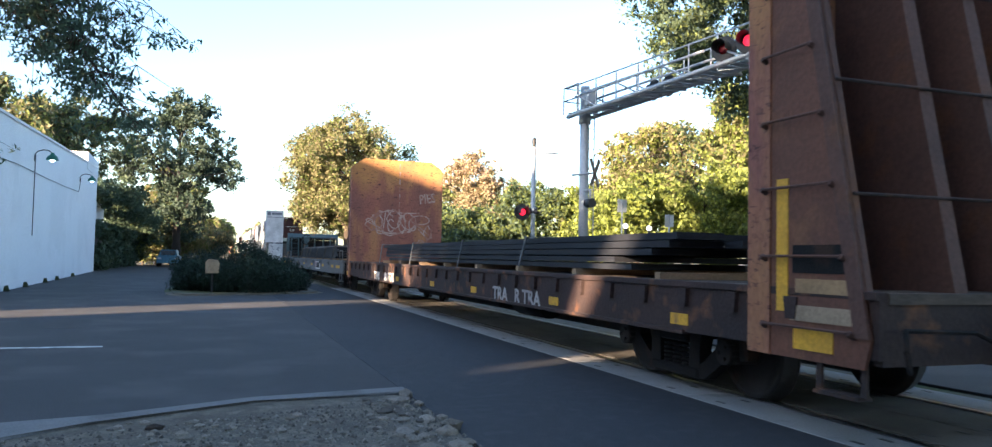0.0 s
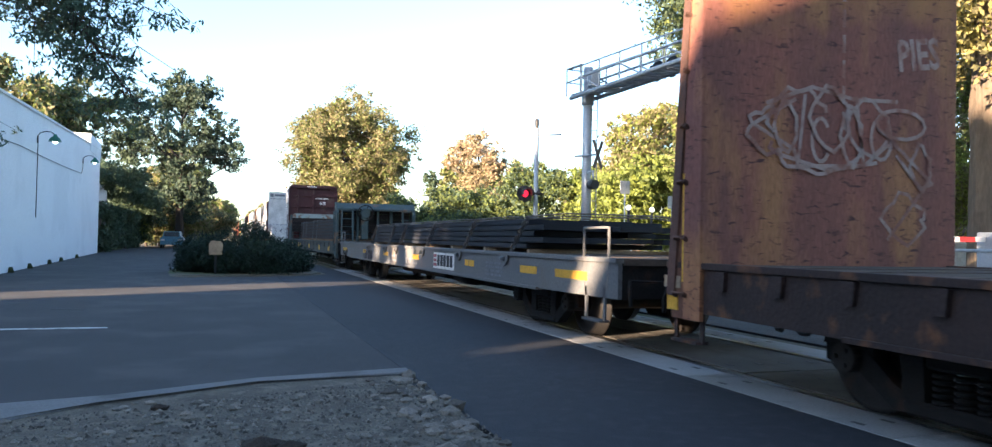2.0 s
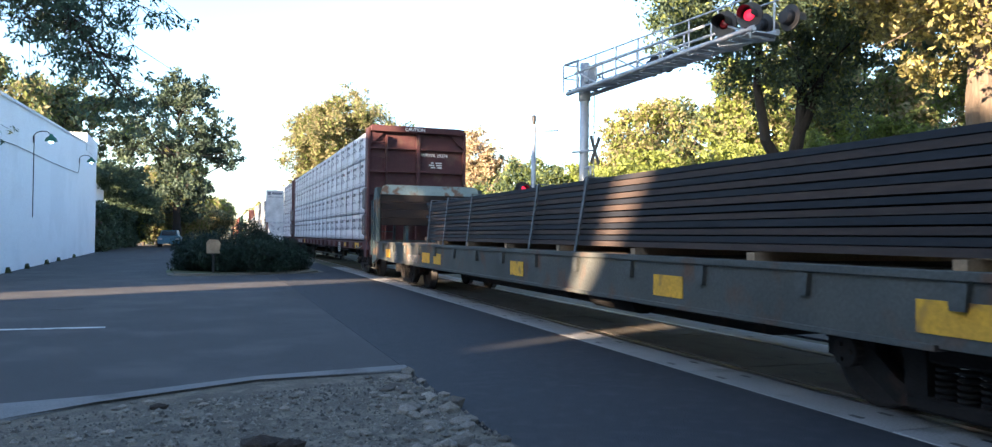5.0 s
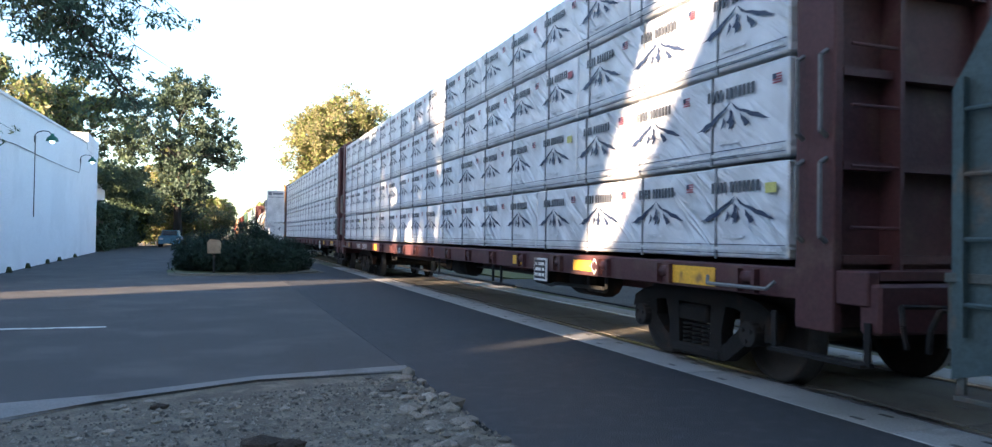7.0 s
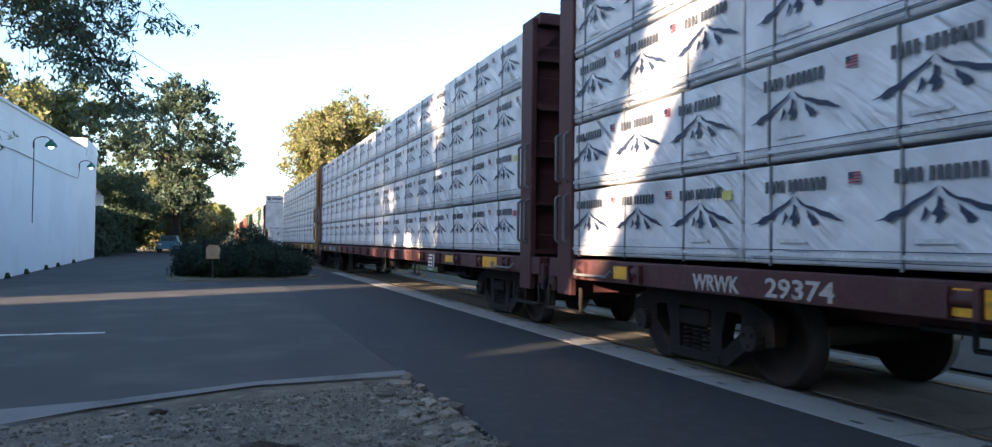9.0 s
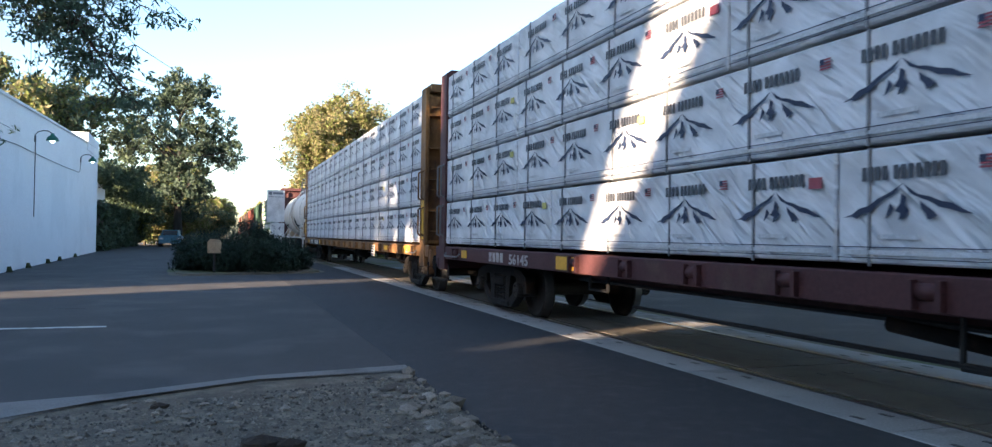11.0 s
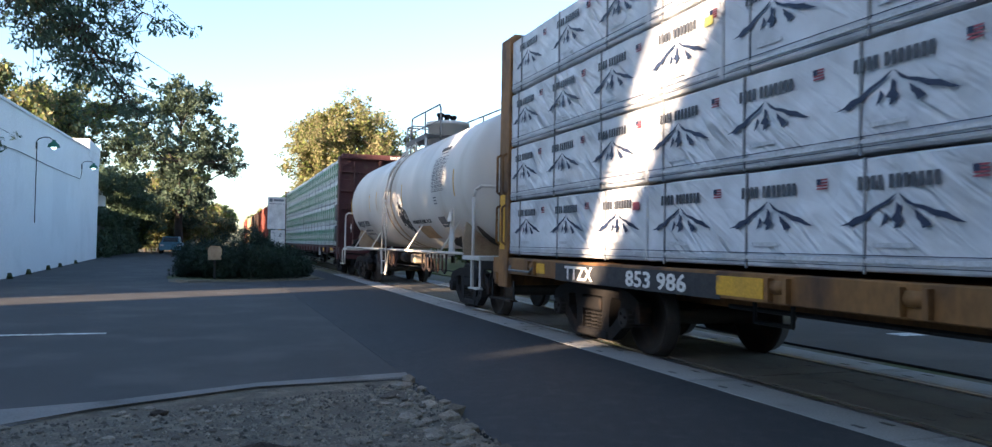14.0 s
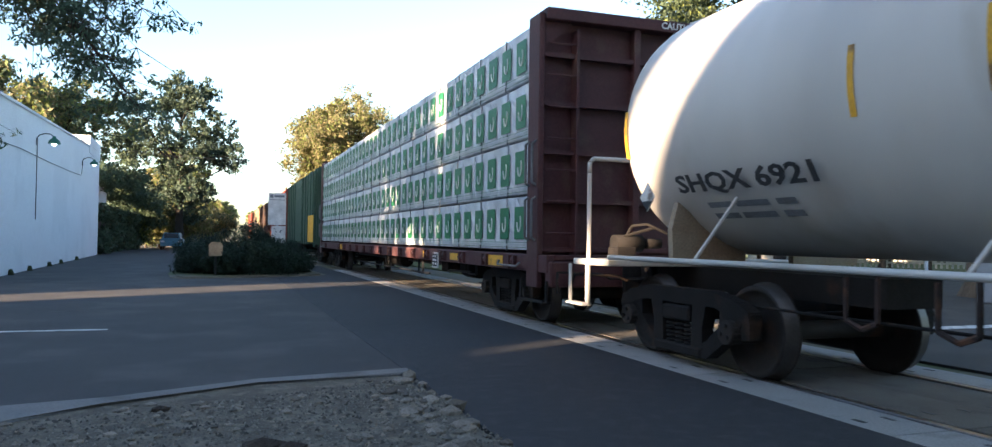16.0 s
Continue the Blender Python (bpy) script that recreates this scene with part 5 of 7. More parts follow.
# --- the teal flatcar with low end frames ---
def teal_flatcar():
    u0, L = 47.05, 19.8
    c = rider("bulkhead_flatcar", u0, "grimy grey-green flatcar with low teal end frames", "flatcar")
    flat_frame(c, L, OLIVE_PAINT, pockets=1.25, y0=0.3)
    for end in (0, 1):
        def Y(v):
            return L - v if end else v
        m = TEAL_PAINT
        bm = B()
        prism(bm, [(Y(0.1), 2.26), (Y(0.35), 2.46), (Y(0.62), 2.46), (Y(0.62), 2.2), (Y(0.1), 2.2)], "x", -1.38, 1.38)
        fr = part("end_frame", bm, m, c, "faded teal steel end frame")
        if end:
            bm = B()
            prism(bm, [(-1.36, 2.3), (-1.3, 2.5), (-1.22, 2.55), (1.22, 2.55), (1.3, 2.5), (1.36, 2.3)], "y", Y(0.66), Y(0.6))
            part("cap_plate", bm, TEAL_LIGHT, fr, "pale peeling teal cap plate")
        for sx in (-1.44, 1.36):
            bm = B()
            prism(bm, [(Y(0.05), 0.45), (Y(0.05), 2.1), (Y(0.3), 2.48), (Y(0.62), 2.48), (Y(0.62), 0.6)], "x", sx, sx + 0.08)
            part("side_plate", bm, m, fr)
        for x in (-0.62, 0.12, 0.62):
            bm = B()
            prism(bm, [(Y(0.3), 1.0), (Y(0.36), 2.2), (Y(0.6), 2.2), (Y(0.6), 1.0)], "x", x - 0.035, x + 0.035)
            part("post", bm, m, fr)
        if end:
            for k in range(4):
                bm = box(B(), -1.35, 1.35, *sorted((Y(0.69), Y(0.63))), 1.48 + k * 0.205, 1.48 + k * 0.205 + 0.198, 0.006)
                part("plank", bm, BLACK_WOOD, fr, "tarred black plank")
        else:
            for k in range(4):
                part("plank", box(B(), -1.35, 1.35, *sorted((Y(0.69), Y(0.63))), 1.48 + k * 0.205, 1.48 + k * 0.205 + 0.198, 0.006), BLACK_WOOD, fr, "tarred black plank")
        part("end_shelf", box(B(), -1.3, 1.3, *sorted((Y(0.0), Y(0.3))), 1.05, 1.1), OLIVE_PAINT, fr)
        ladder(c, -1.25, -0.85, Y(0.02), 0.9, 2.3, 5, TEAL_PAINT, lean=Y(0.14) - Y(0.02))
        ladder(c, 0.98, 1.36, Y(0.02), 0.9, 2.3, 5, TEAL_PAINT, lean=Y(0.14) - Y(0.02))
        side_ladder(c, -1.48, *sorted((Y(0.15), Y(0.5))), 0.7, 2.15, 4, TEAL_PAINT)
        step(c, Y(0.3), 0.4, mat=OLIVE_PAINT)
    bm = B()
    ctr = Vector((-0.42, -0.06, 2.1))
    for k in range(20):
        a, b = math.tau * k / 20, math.tau * (k + 1) / 20
        rod(bm, ctr + Vector((0.28 * math.cos(a), 0, 0.28 * math.sin(a))), ctr + Vector((0.28 * math.cos(b), 0, 0.28 * math.sin(b))), 0.018, 6)
    for k in range(5):
        a = math.tau * k / 5
        rod(bm, ctr, ctr + Vector((0.28 * math.cos(a), 0, 0.28 * math.sin(a))), 0.014, 5)
    part("brake_wheel", bm, DARK_STEEL, c, "spoked hand brake wheel")
    bm = B()
    rod(bm, ctr + Vector((0, 0.14, 0)), ctr + Vector((0, -0.02, 0)), 0.17, 14)
    box(bm, -0.55, -0.3, 0.0, 0.14, 1.15, 2.0, 0.02)
    part("brake_box", bm, TEAL_PAINT, c)
    for y in (2.35, L - 2.6):
        truck(c, y)
    coupler(c, 0, -1, OLIVE_PAINT)
    coupler(c, L, 1, OLIVE_PAINT)
    for y0, y1 in ((48.9, 49.4), (51.9, 52.4), (55.8, 56.3), (60.0, 60.5), (60.8, 61.4), (64.55, 65.0)):
        patch(c, y0 - u0, y1 - u0, 0.68, 0.88, YELLOW, x=-1.434)
    lettering("CW 5025", 0.21, GREY_PAINT, c, on_side(-1.434, 62.67 - u0, 0.66), label="worn white stencil letters and numbers", bold=0.006, sx=1.05)
    rng = random.Random(9)
    part("stencil_bar", smudge_rows(B(), -1.431, 63.65 - u0, 64.0 - u0, 0.64, 0.86, 4, rng), GREY_PAINT, c)


# --- centre-beam lumber cars ---
def centerbeam(u0, L, mat, label, top=4.35):
    c = rider("centerbeam_car", u0, label, "lumber car", "centre-beam cars in the train")
    bm = B()
    for sgn in (-1, 1):
        x = sorted((sgn * 1.32, sgn * 1.42))
        box(bm, x[0], x[1], 0.1, L - 0.1, 0.8, 1.03, 0.01)
    part("side_sill", bm, mat, c)
    bm = B()
    box(bm, -1.32, 1.32, 0.1, L - 0.1, 0.97, 1.03)
    box(bm, -0.3, 0.3, 0.1, L - 0.1, 0.6, 0.97)
    part("floor", bm, mat, c)
    # ratchet winches along the sill
    y = 1.3
    rng = random.Random(int(u0))
    while y < L - 1.0:
        bm = B()
        rod(bm, (-1.40, y - 0.09, 0.93), (-1.40, y + 0.09, 0.93), 0.06, 8)
        box(bm, -1.47, -1.40, y - 0.12, y - 0.08, 0.82, 1.0)
        box(bm, -1.47, -1.40, y + 0.08, y + 0.12, 0.82, 1.0)
        part("winch", bm, mat, c) if min(abs(y - w) for w in (L - 2.8, L - 3.5, L - 4.3, L - 5)) > 0.45 else bm.free()
        y += 1.22
    # centre beam
    bm = B()
    box(bm, -0.09, 0.09, 0.6, L - 0.6, top - 0.3, top)
    box(bm, -0.05, 0.05, 0.6, L - 0.6, 1.03, 1.3)
    n = int(L / 1.6)
    for k in range(n):
        y = 0.9 + (L - 1.8) * k / (n - 1)
        box(bm, -0.08, 0.08, y - 0.07, y + 0.07, 1.2, top - 0.2)
    part("centre_beam", bm, mat, c)
    for end in (0, 1):
        def Y(v):
            return L - v if end else v
        bm = B()
        prism(bm, [(-1.42, 0.62), (-1.42, top - 0.12), (-1.3, top), (1.3, top), (1.42, top - 0.12), (1.42, 0.62)], "y", *sorted((Y(0.5), Y(0.56))))
        wall = part("end_wall", bm, mat, c)
        # flanged corner posts and ribs
        for sx in (-1.44, 1.36):
            post = part("corner_post", box(B(), sx, sx + 0.08, *sorted((Y(0.38), Y(0.76))), 0.6, top - 0.1, 0.01), mat, wall)
        for x in (0.02,):
            part("post", box(B(), x - 0.05, x + 0.05, *sorted((Y(0.36), Y(0.5))), 0.9, top - 0.05, 0.01), mat, wall)
        bm = B()
        for z in (1.1, 1.75, 2.4, 3.05, 3.7):
            box(bm, -1.36, 1.36, *sorted((Y(0.38), Y(0.5))), z - 0.03, z + 0.03)
        box(bm, -1.36, 1.36, *sorted((Y(0.3), Y(0.62))), top - 0.2, top - 0.04, 0.01)
        part("rib", bm, mat, wall)
        for q in (-1, 1):
            part("corner_gusset", prism(B(), [(q * 1.36, top - 0.2), (q * 0.95, top - 0.2), (q * 1.36, top - 0.6)], "y", *sorted((Y(0.42), Y(0.47)))), mat, wall)
        for k in range(8):
            part("rung", rod(B(), (-1.33, Y(0.34), 0.9 + 0.42 * k), (-0.9, Y(0.34), 0.9 + 0.42 * k), 0.012, 6), mat, c)
        part("rung_strip", box(B(), -0.92, -0.88, *sorted((Y(0.32), Y(0.5))), 0.75, top - 0.3), mat, c)
        # handholds on the near corner
        bm = B()
        for yy in (0.45, 0.68):
            for z0, z1 in ((1.22, 1.8), (1.95, 2.55)):
                pipe(bm, [(-1.44, Y(yy), z0), (-1.5, Y(yy), z0 + 0.04), (-1.5, Y(yy), z1 - 0.04), (-1.44, Y(yy), z1)], 0.018)
        part("handhold", bm, GREY_PAINT if mat is MAROON else mat, c, "pale steel handholds")
        if mat is not MAROON:
            part("paint_patch", box(B(), -1.445, -1.438, *sorted((Y(0.44), Y(0.64))), 1.15, 1.95), YELLOW, c, "yellow stripe")
        part("end_sill", box(B(), -1.4, 1.4, *sorted((Y(0.02), Y(0.2))), 0.62, 0.95, 0.02), mat, c)
        step(c, Y(0.55), 0.9, z0=0.7, z1=0.42)
        bm = B()
        pipe(bm, [(-1.46, Y(0.95), 0.92), (-1.5, Y(1.0), 0.86), (-1.5, Y(1.75), 0.86), (-1.46, Y(1.8), 0.92)], 0.016)
        part("grab_iron", bm, GREY_PAINT, c)
        coupler(c, Y(0), 1 if end else -1, mat)
    for y in (2.6, L - 2.75):
        truck(c, y)
    # underframe gear
    bm = B()
    pipe(bm, [(-1.0, 4.6, 0.62), (-1.0, 6.0, 0.6), (-0.9, 6.4, 0.55), (-0.8, 6.9, 0.55), (-0.7, 7.2, 0.66), (-0.7, L - 5, 0.66)], 0.025)
    for y in (4.9, L - 6):
        pipe(bm, [(-0.8, y, 0.8), (-0.8, y, 0.56), (-0.8, y + 0.5, 0.56), (-0.8, y + 0.5, 0.8)], 0.022)
    if mat is MAROON:
        pipe(bm, [(-1.0, 7.6, 0.46), (-1.0, L - 7, 0.46)], 0.022)
        for y in (8.2, 12.0):
            pipe(bm, [(-1.0, y, 0.8), (-1.0, y, 0.44), (-1.0, y + 0.4, 0.44), (-1.0, y + 0.4, 0.8)], 0.022)
    part("brake_piping", bm, BLACK, c)
    bm = B()
    rod(bm, (-0.6, 5.2, 0.66), (-0.6, 6.0, 0.66), 0.2, 12)
    box(bm, -0.9, -0.5, 6.5, 7.0, 0.55, 0.8, 0.02)
    rod(bm, (-0.75, L * 0.5 - 1.2, 0.64), (-0.75, L * 0.5 - 0.2, 0.64), 0.17, 14)
    box(bm, -0.85, -0.45, L * 0.5 + 0.1, L * 0.5 + 0.5, 0.52, 0.8, 0.03)
    rod(bm, (-0.7, L * 0.5 + 0.6, 0.55), (-0.7, L * 0.5 + 1.5, 0.62), 0.06, 10)
    box(bm, -0.12, 0.12, 4.2, L - 4.2, 0.6, 0.8)
    part("brake_reservoir", bm, DARK_STEEL, c)
    patch(c, 1.75, 2.5, 0.83, 0.99, YELLOW, x=-1.424)
    patch(c, L - 6.4, L - 5.8, 0.83, 0.99, YELLOW, x=-1.424)
    patch(c, 6.15, 6.55, 0.85, 0.97, YELLOW, x=-1.424)
    patch(c, 4.08, 4.55, 0.85, 0.97, YELLOW, x=-1.424)
    dm = part("diamond_mark", prism(B(), [(3.9, 0.91), (3.99, 1.0), (4.08, 0.91), (3.99, 0.82)], "x", -1.43, -1.424), WHITE_PAINT, c, "small white diamond mark")
    part("mark_field", prism(B(), [(3.92, 0.91), (3.99, 0.98), (4.06, 0.91), (3.99, 0.84)], "x", -1.434, -1.43), mat, dm)
    patch(c, L - 2.1, L - 1.8, 0.85, 0.98, YELLOW, x=-1.424)
    py = 5.72 if mat is TTX_YELLOW else 5.3
    bm = box(B(), -1.45, -1.43, py, py + 0.4, 0.67, 0.96)
    sign = part("placard", bm, WHITE_PAINT, c, "white framed data placard")
    part("placard_field", box(B(), -1.455, -1.449, py + 0.025, py + 0.375, 0.695, 0.935), BLACK_PAINT, sign)
    part("stencil_bar", smudge_rows(B(), -1.456, py + 0.05, py + 0.35, 0.71, 0.92, 3, rng), WHITE_PAINT, sign)
    return c


# printed mark of a mountain range with a bar above and below it, shared by all wraps
def print_mesh():
    bm = B()
    ridges = ([(-0.5, 0.0), (-0.42, 0.03), (-0.36, 0.08), (-0.28, 0.1), (-0.2, 0.16), (-0.1, 0.21), (0.0, 0.28), (-0.06, 0.2), (-0.14, 0.155), (-0.2, 0.11), (-0.25, 0.05), (-0.32, 0.03), (-0.38, -0.01), (-0.42, 0.01)],
              [(0.002, 0.28), (0.07, 0.22), (0.12, 0.18), (0.2, 0.16), (0.28, 0.12), (0.36, 0.1), (0.43, 0.05), (0.5, 0.01), (0.42, 0.02), (0.35, 0.05), (0.27, 0.07), (0.2, 0.12), (0.13, 0.15), (0.06, 0.19)],
              [(-0.01, 0.2), (0.03, 0.16), (0.02, 0.1), (0.05, 0.05), (0.01, -0.01), (-0.03, -0.03), (-0.02, 0.03), (-0.06, 0.05), (-0.02, 0.11)],
              [(-0.1, 0.12), (-0.07, 0.07), (-0.1, 0.02), (-0.14, -0.02), (-0.12, 0.05)],
              [(0.13, 0.13), (0.18, 0.08), (0.22, 0.05), (0.26, 0.0), (0.19, -0.03), (0.17, 0.02), (0.14, 0.06)])
    for shape in ridges:
        bm.faces.new([bm.verts.new((-0.004, -x, z)) for x, z in shape])
    return mesh_of(bm, NAVY, "print")


def word_mesh():
    """The words over the mountain, as plain bars."""
    bm = B()
    rng = random.Random(8)
    y = 0.36
    for n in (4, 7):
        for k in range(n):
            w = 0.042
            box(bm, -0.004, -0.002, y - w, y, 0.0, 0.1)
            y -= w + 0.02
        y -= 0.035
    return mesh_of(bm, LETTER_GREY, "print_bars")


WORDS = word_mesh()
bm = B()
box(bm, -0.004, -0.002, -0.12, 0.19, 0, 0.03)
SUBWORDS = mesh_of(bm, SMALL_PRINT, "print_bars")
PRINT = print_mesh()
bm = B()
for k in range(4):
    box(bm, -0.004, -0.002, -0.06, 0.06, 0.028 * k, 0.028 * k + 0.017)
FLAG = mesh_of(bm, PRINT_RED, "flag")
CANTON = mesh_of(box(B(), -0.006, -0.0045, 0.01, 0.06, 0.045, 0.1), NAVY, "canton")
bm = B()
box(bm, -0.004, -0.002, -0.19, 0.19, 0, 0.46)
GREEN_SQUARE = mesh_of(bm, PRINT_GREEN, "green_print")
bm = B()
pts = loop(0, 0.24, 0.07, 0.13, 180, 400, 9)
for (a, b), (a2, b2) in zip(pts, pts[1:]):
    rod(bm, (-0.005, -a, b), (-0.005, -a2, b2), 0.014, 4)
CURL = mesh_of(bm, WHITE_PAINT, "curl")


def bundle_mesh(L, H, seed, W=1.27):
    """A wrapped stack of boards: soft edges and a slightly uneven skin."""
    rng = random.Random(seed)
    bm = B()
    ny = max(6, int(L / 0.2))
    box(bm, -W / 2, W / 2, 0.012, L - 0.012, 0.012, H - 0.022, 0.014)
    bmesh.ops.subdivide_edges(bm, edges=[e for e in bm.edges if abs(e.verts[0].co.y - e.verts[1].co.y) > L * 0.5], cuts=ny)
    for v in bm.verts:
        q = noise.noise(Vector((v.co.x * 3 + seed, v.co.y * 1.7, v.co.z * 2.5)))
        v.co.x += 0.010 * q
        v.co.z += 0.008 * noise.noise(Vector((v.co.y * 1.3, seed, v.co.x))) * (1 if v.co.z > H / 2 else 0.2)
    return mesh_of(bm, WRAP, "lumber_pack")


def bundle_extras(ob, L, H, style, rng, W=1.27):
    x = -W / 2 - 0.013
    n = max(1, round(L / 1.22))
    off = rng.uniform(-0.1, 0.1)
    for k in range(n):
        y = L * (k + 0.5) / n + off + 0.27
        part("strap", box(B(), -W / 2 - 0.016, -W / 2 + 0.002, y - 0.009, y + 0.009, -0.005, H - 0.02), WRAP_BAND, ob)
    for z in (0.115, 0.045):
        part("print_line", box(B(), x - 0.004, x, 0.03, L - 0.03, z, z + 0.006), NAVY if style != "green" else PRINT_GREEN, ob)
    part("small_print", box(B(), x - 0.003, x, 0.06, L - 0.06, 0.068, 0.098), SMALL_PRINT, ob)
    if style == "green":
        m = max(1, round(L / 0.62))
        for k in range(m):
            p = part("print", GREEN_SQUARE, None, ob)
            p.location = (x, L * (k + 0.5) / m, 0.16)
            q = part("curl", CURL, None, p)
            q.location = (-0.002, 0, 0)
    else:
        for k in range(n):
            y = L * (k + 0.5) / n + off
            p = part("print", PRINT, None, ob)
            p.location = (x, y, 0.31)
            p.scale = (1, 0.97, 0.74)
            q = part("print_word", WORDS, None, ob)
            q.location = (x, y, 0.545)
            q.scale = (1, 0.9, 0.9)
            q = part("print_word", SUBWORDS, None, ob)
            q.location = (x, y, 0.17)
            if y - 0.6 > 0.08:
                q = part("print_flag", FLAG, None, ob)
                q.location = (x, y - 0.57, 0.57)
                q.scale = (1, 0.85, 0.75)
                part("canton", CANTON, None, q)
        if rng.random() < 0.3:
            tag = part("tag", box(B(), x - 0.008, x - 0.004, 0.12, 0.25, 0.52, 0.6), rng.choice((TAG_YELLOW, PRINT_RED, TAG_YELLOW)), ob, "small printed grade tag")


def lumber(u0, u1, seed, style, z0=1.07, rows=4, H=0.78):
    rng = random.Random(seed)
    label = {"blue": "white-wrapped lumber bundle with dark blue mountain print", "green": "white-wrapped lumber bundle with green square print"}[style]
    for r in range(rows):
        cuts = [u0]
        patterns = {0: (3.66, 4.88, 4.88, 4.88), 1: (3.66, 4.88, 4.88, 4.88), 2: (2.44, 4.88, 4.88, 4.88), 3: (4.88, 4.88, 4.88, 3.66)}[(r + seed) % 4]
        for d in patterns:
            cuts.append(cuts[-1] + d)
        cuts.append(u1)
        for a, b in zip(cuts, cuts[1:]):
            for sgn in (-1, 1):
                ob = new("lumber_pack", bundle_mesh(b - a, H, rng.randint(0, 999)))
                place = (TRACK_X + sgn * 0.765, a, z0 + r * H)
                ob.matrix_basis = pose(*place)
                tagged(ob, label, "lumber bundle", "wrapped lumber bundles on the train")
                RIDERS.append((ob, place))
                if sgn < 0:
                    bundle_extras(ob, b - a, H, style, rng)


def tank_car():
    u0, L = 138.75, 14.75
    c = rider("tank_car", u0, "white tank car with sooty streaks and side ladder", "tank car")
    R, zc = 1.32, 2.42
    y0, y1 = 0.55, L - 0.55
    bm = B()
    prof = [(y0 + 0.66 * (1 - math.sin(math.pi / 2 * (8 - k) / 8)), max(0.02, R * math.cos(math.pi / 2 * (8 - k) / 8))) for k in range(9)]
    prof += [(y1 - p, r) for p, r in [(q - y0, r) for q, r in prof][::-1]]
    lathe(bm, prof, "y", (0, 0, zc), 64)
    shell = part("tank_shell", bm, TANK_WHITE, c, "white painted steel tank")
    for y in (L * 0.5 + 0.15, L * 0.5 + 0.75):
        bm = B()
        lathe(bm, [(y - 0.05, R + 0.004), (y - 0.045, R + 0.016), (y + 0.045, R + 0.016), (y + 0.05, R + 0.004)], "y", (0, 0, zc), 64)
        part("belt", bm, TANK_STAINED, shell, "rust-stained band round the tank")

    def skin(y_a, y_b, z_a, z_b, mat, name, label="", lift=0.006):
        """A painted patch that follows the tank's round flank."""
        bm = B()
        n = 6
        rows = []
        for k in range(n + 1):
            z = z_a + (z_b - z_a) * k / n
            xx = -math.sqrt(max(0.01, (R + lift) ** 2 - (z - zc) ** 2))
            rows.append((bm.verts.new((xx, y_a, z)), bm.verts.new((xx, y_b, z))))
        for p, q in zip(rows, rows[1:]):
            bm.faces.new((p[0], p[1], q[1], q[0]))
        return part(name, bm, mat, shell, label)

    def text_on(body, u, z, size, mat, label, bold=0.004, sx=1.0, name="lettering"):
        t = lettering(body, size, mat, shell, on_side(0, u - u0, z), name, label, bold, sx)
        ang = math.asin((z + size * 0.35 - zc) / R)
        xx = -(R + 0.012) * math.cos(ang)
        t.matrix_basis = Matrix.Translation((xx - 0.004, u - u0, z)) @ Matrix.Rotation(ang, 4, "Y") @ TO_SIDE @ Matrix.Diagonal((sx, 1, 1, 1))

    text_on("SHQX 6921", 151.55, 1.7, 0.25, BLACK_PAINT, "black stencil letters and numbers", 0.006, 1.55)
    text_on("HYDROCHLORIC ACID", 144.5, 1.66, 0.125, BLACK_PAINT, "small black stencil words", 0.002, 1.25)
    rng = random.Random(5)
    for ya, yb, za, zb, rr in ((150.1, 151.3, 1.44, 1.6, 2),):
        for r in range(rr):
            for f0, f1 in ((0.0, 0.3), (0.34, 0.72), (0.8, 1.0)):
                skin(yb - (yb - ya) * f1 - u0, yb - (yb - ya) * f0 - u0, zb - r * 0.1 - 0.05, zb - r * 0.1, GREY_STENCIL, "stencil_bar")
    # ruled test table: thin lines with rows of small print between them
    for k in range(10):
        skin(141.35 - u0, 142.25 - u0, 2.93 - k * 0.075, 2.938 - k * 0.075, BLACK_PAINT, "table_line")
        yy = 142.22
        while k < 9 and yy > 141.5:
            w = rng.uniform(0.07, 0.2)
            skin(yy - w - u0, yy - u0, 2.875 - k * 0.075, 2.905 - k * 0.075, TABLE_PRINT, "stencil_bar")
            yy -= w + rng.uniform(0.04, 0.1)
    for yy in (141.35, 142.242):
        skin(yy - u0, yy + 0.008 - u0, 2.255, 2.938, BLACK_PAINT, "table_line")
    for k in range(3):
        skin(142.0 - u0, 142.22 - u0, 2.13 - k * 0.06, 2.155 - k * 0.06, GREY_STENCIL, "stencil_bar")
    skin(141.45 - u0, 142.1 - u0, 3.06, 3.14, BLACK_PAINT, "stencil_bar")
    skin(141.5 - u0, 142.0 - u0, 3.0, 3.025, GREY_STENCIL, "stencil_bar")
    skin(143.3 - u0, 144.45 - u0, 1.33, 1.6, PATCH_TAN, "paint_patch", "tan painted patch")
    skin(141.85 - u0, 142.35 - u0, 1.55, 1.76, DARK_PANEL, "data_plate", "dark grey stencilled data panel")
    skin(141.85 - u0, 142.35 - u0, 1.6, 1.61, TANK_WHITE, "plate_line", lift=0.01)
    for y in (152.35, 149.2, 148.15, 145.0, 140.65):
        skin(y - u0, y - u0 + 0.06, 2.1, 2.6, YELLOW, "reflector", "narrow yellow reflector stripe")
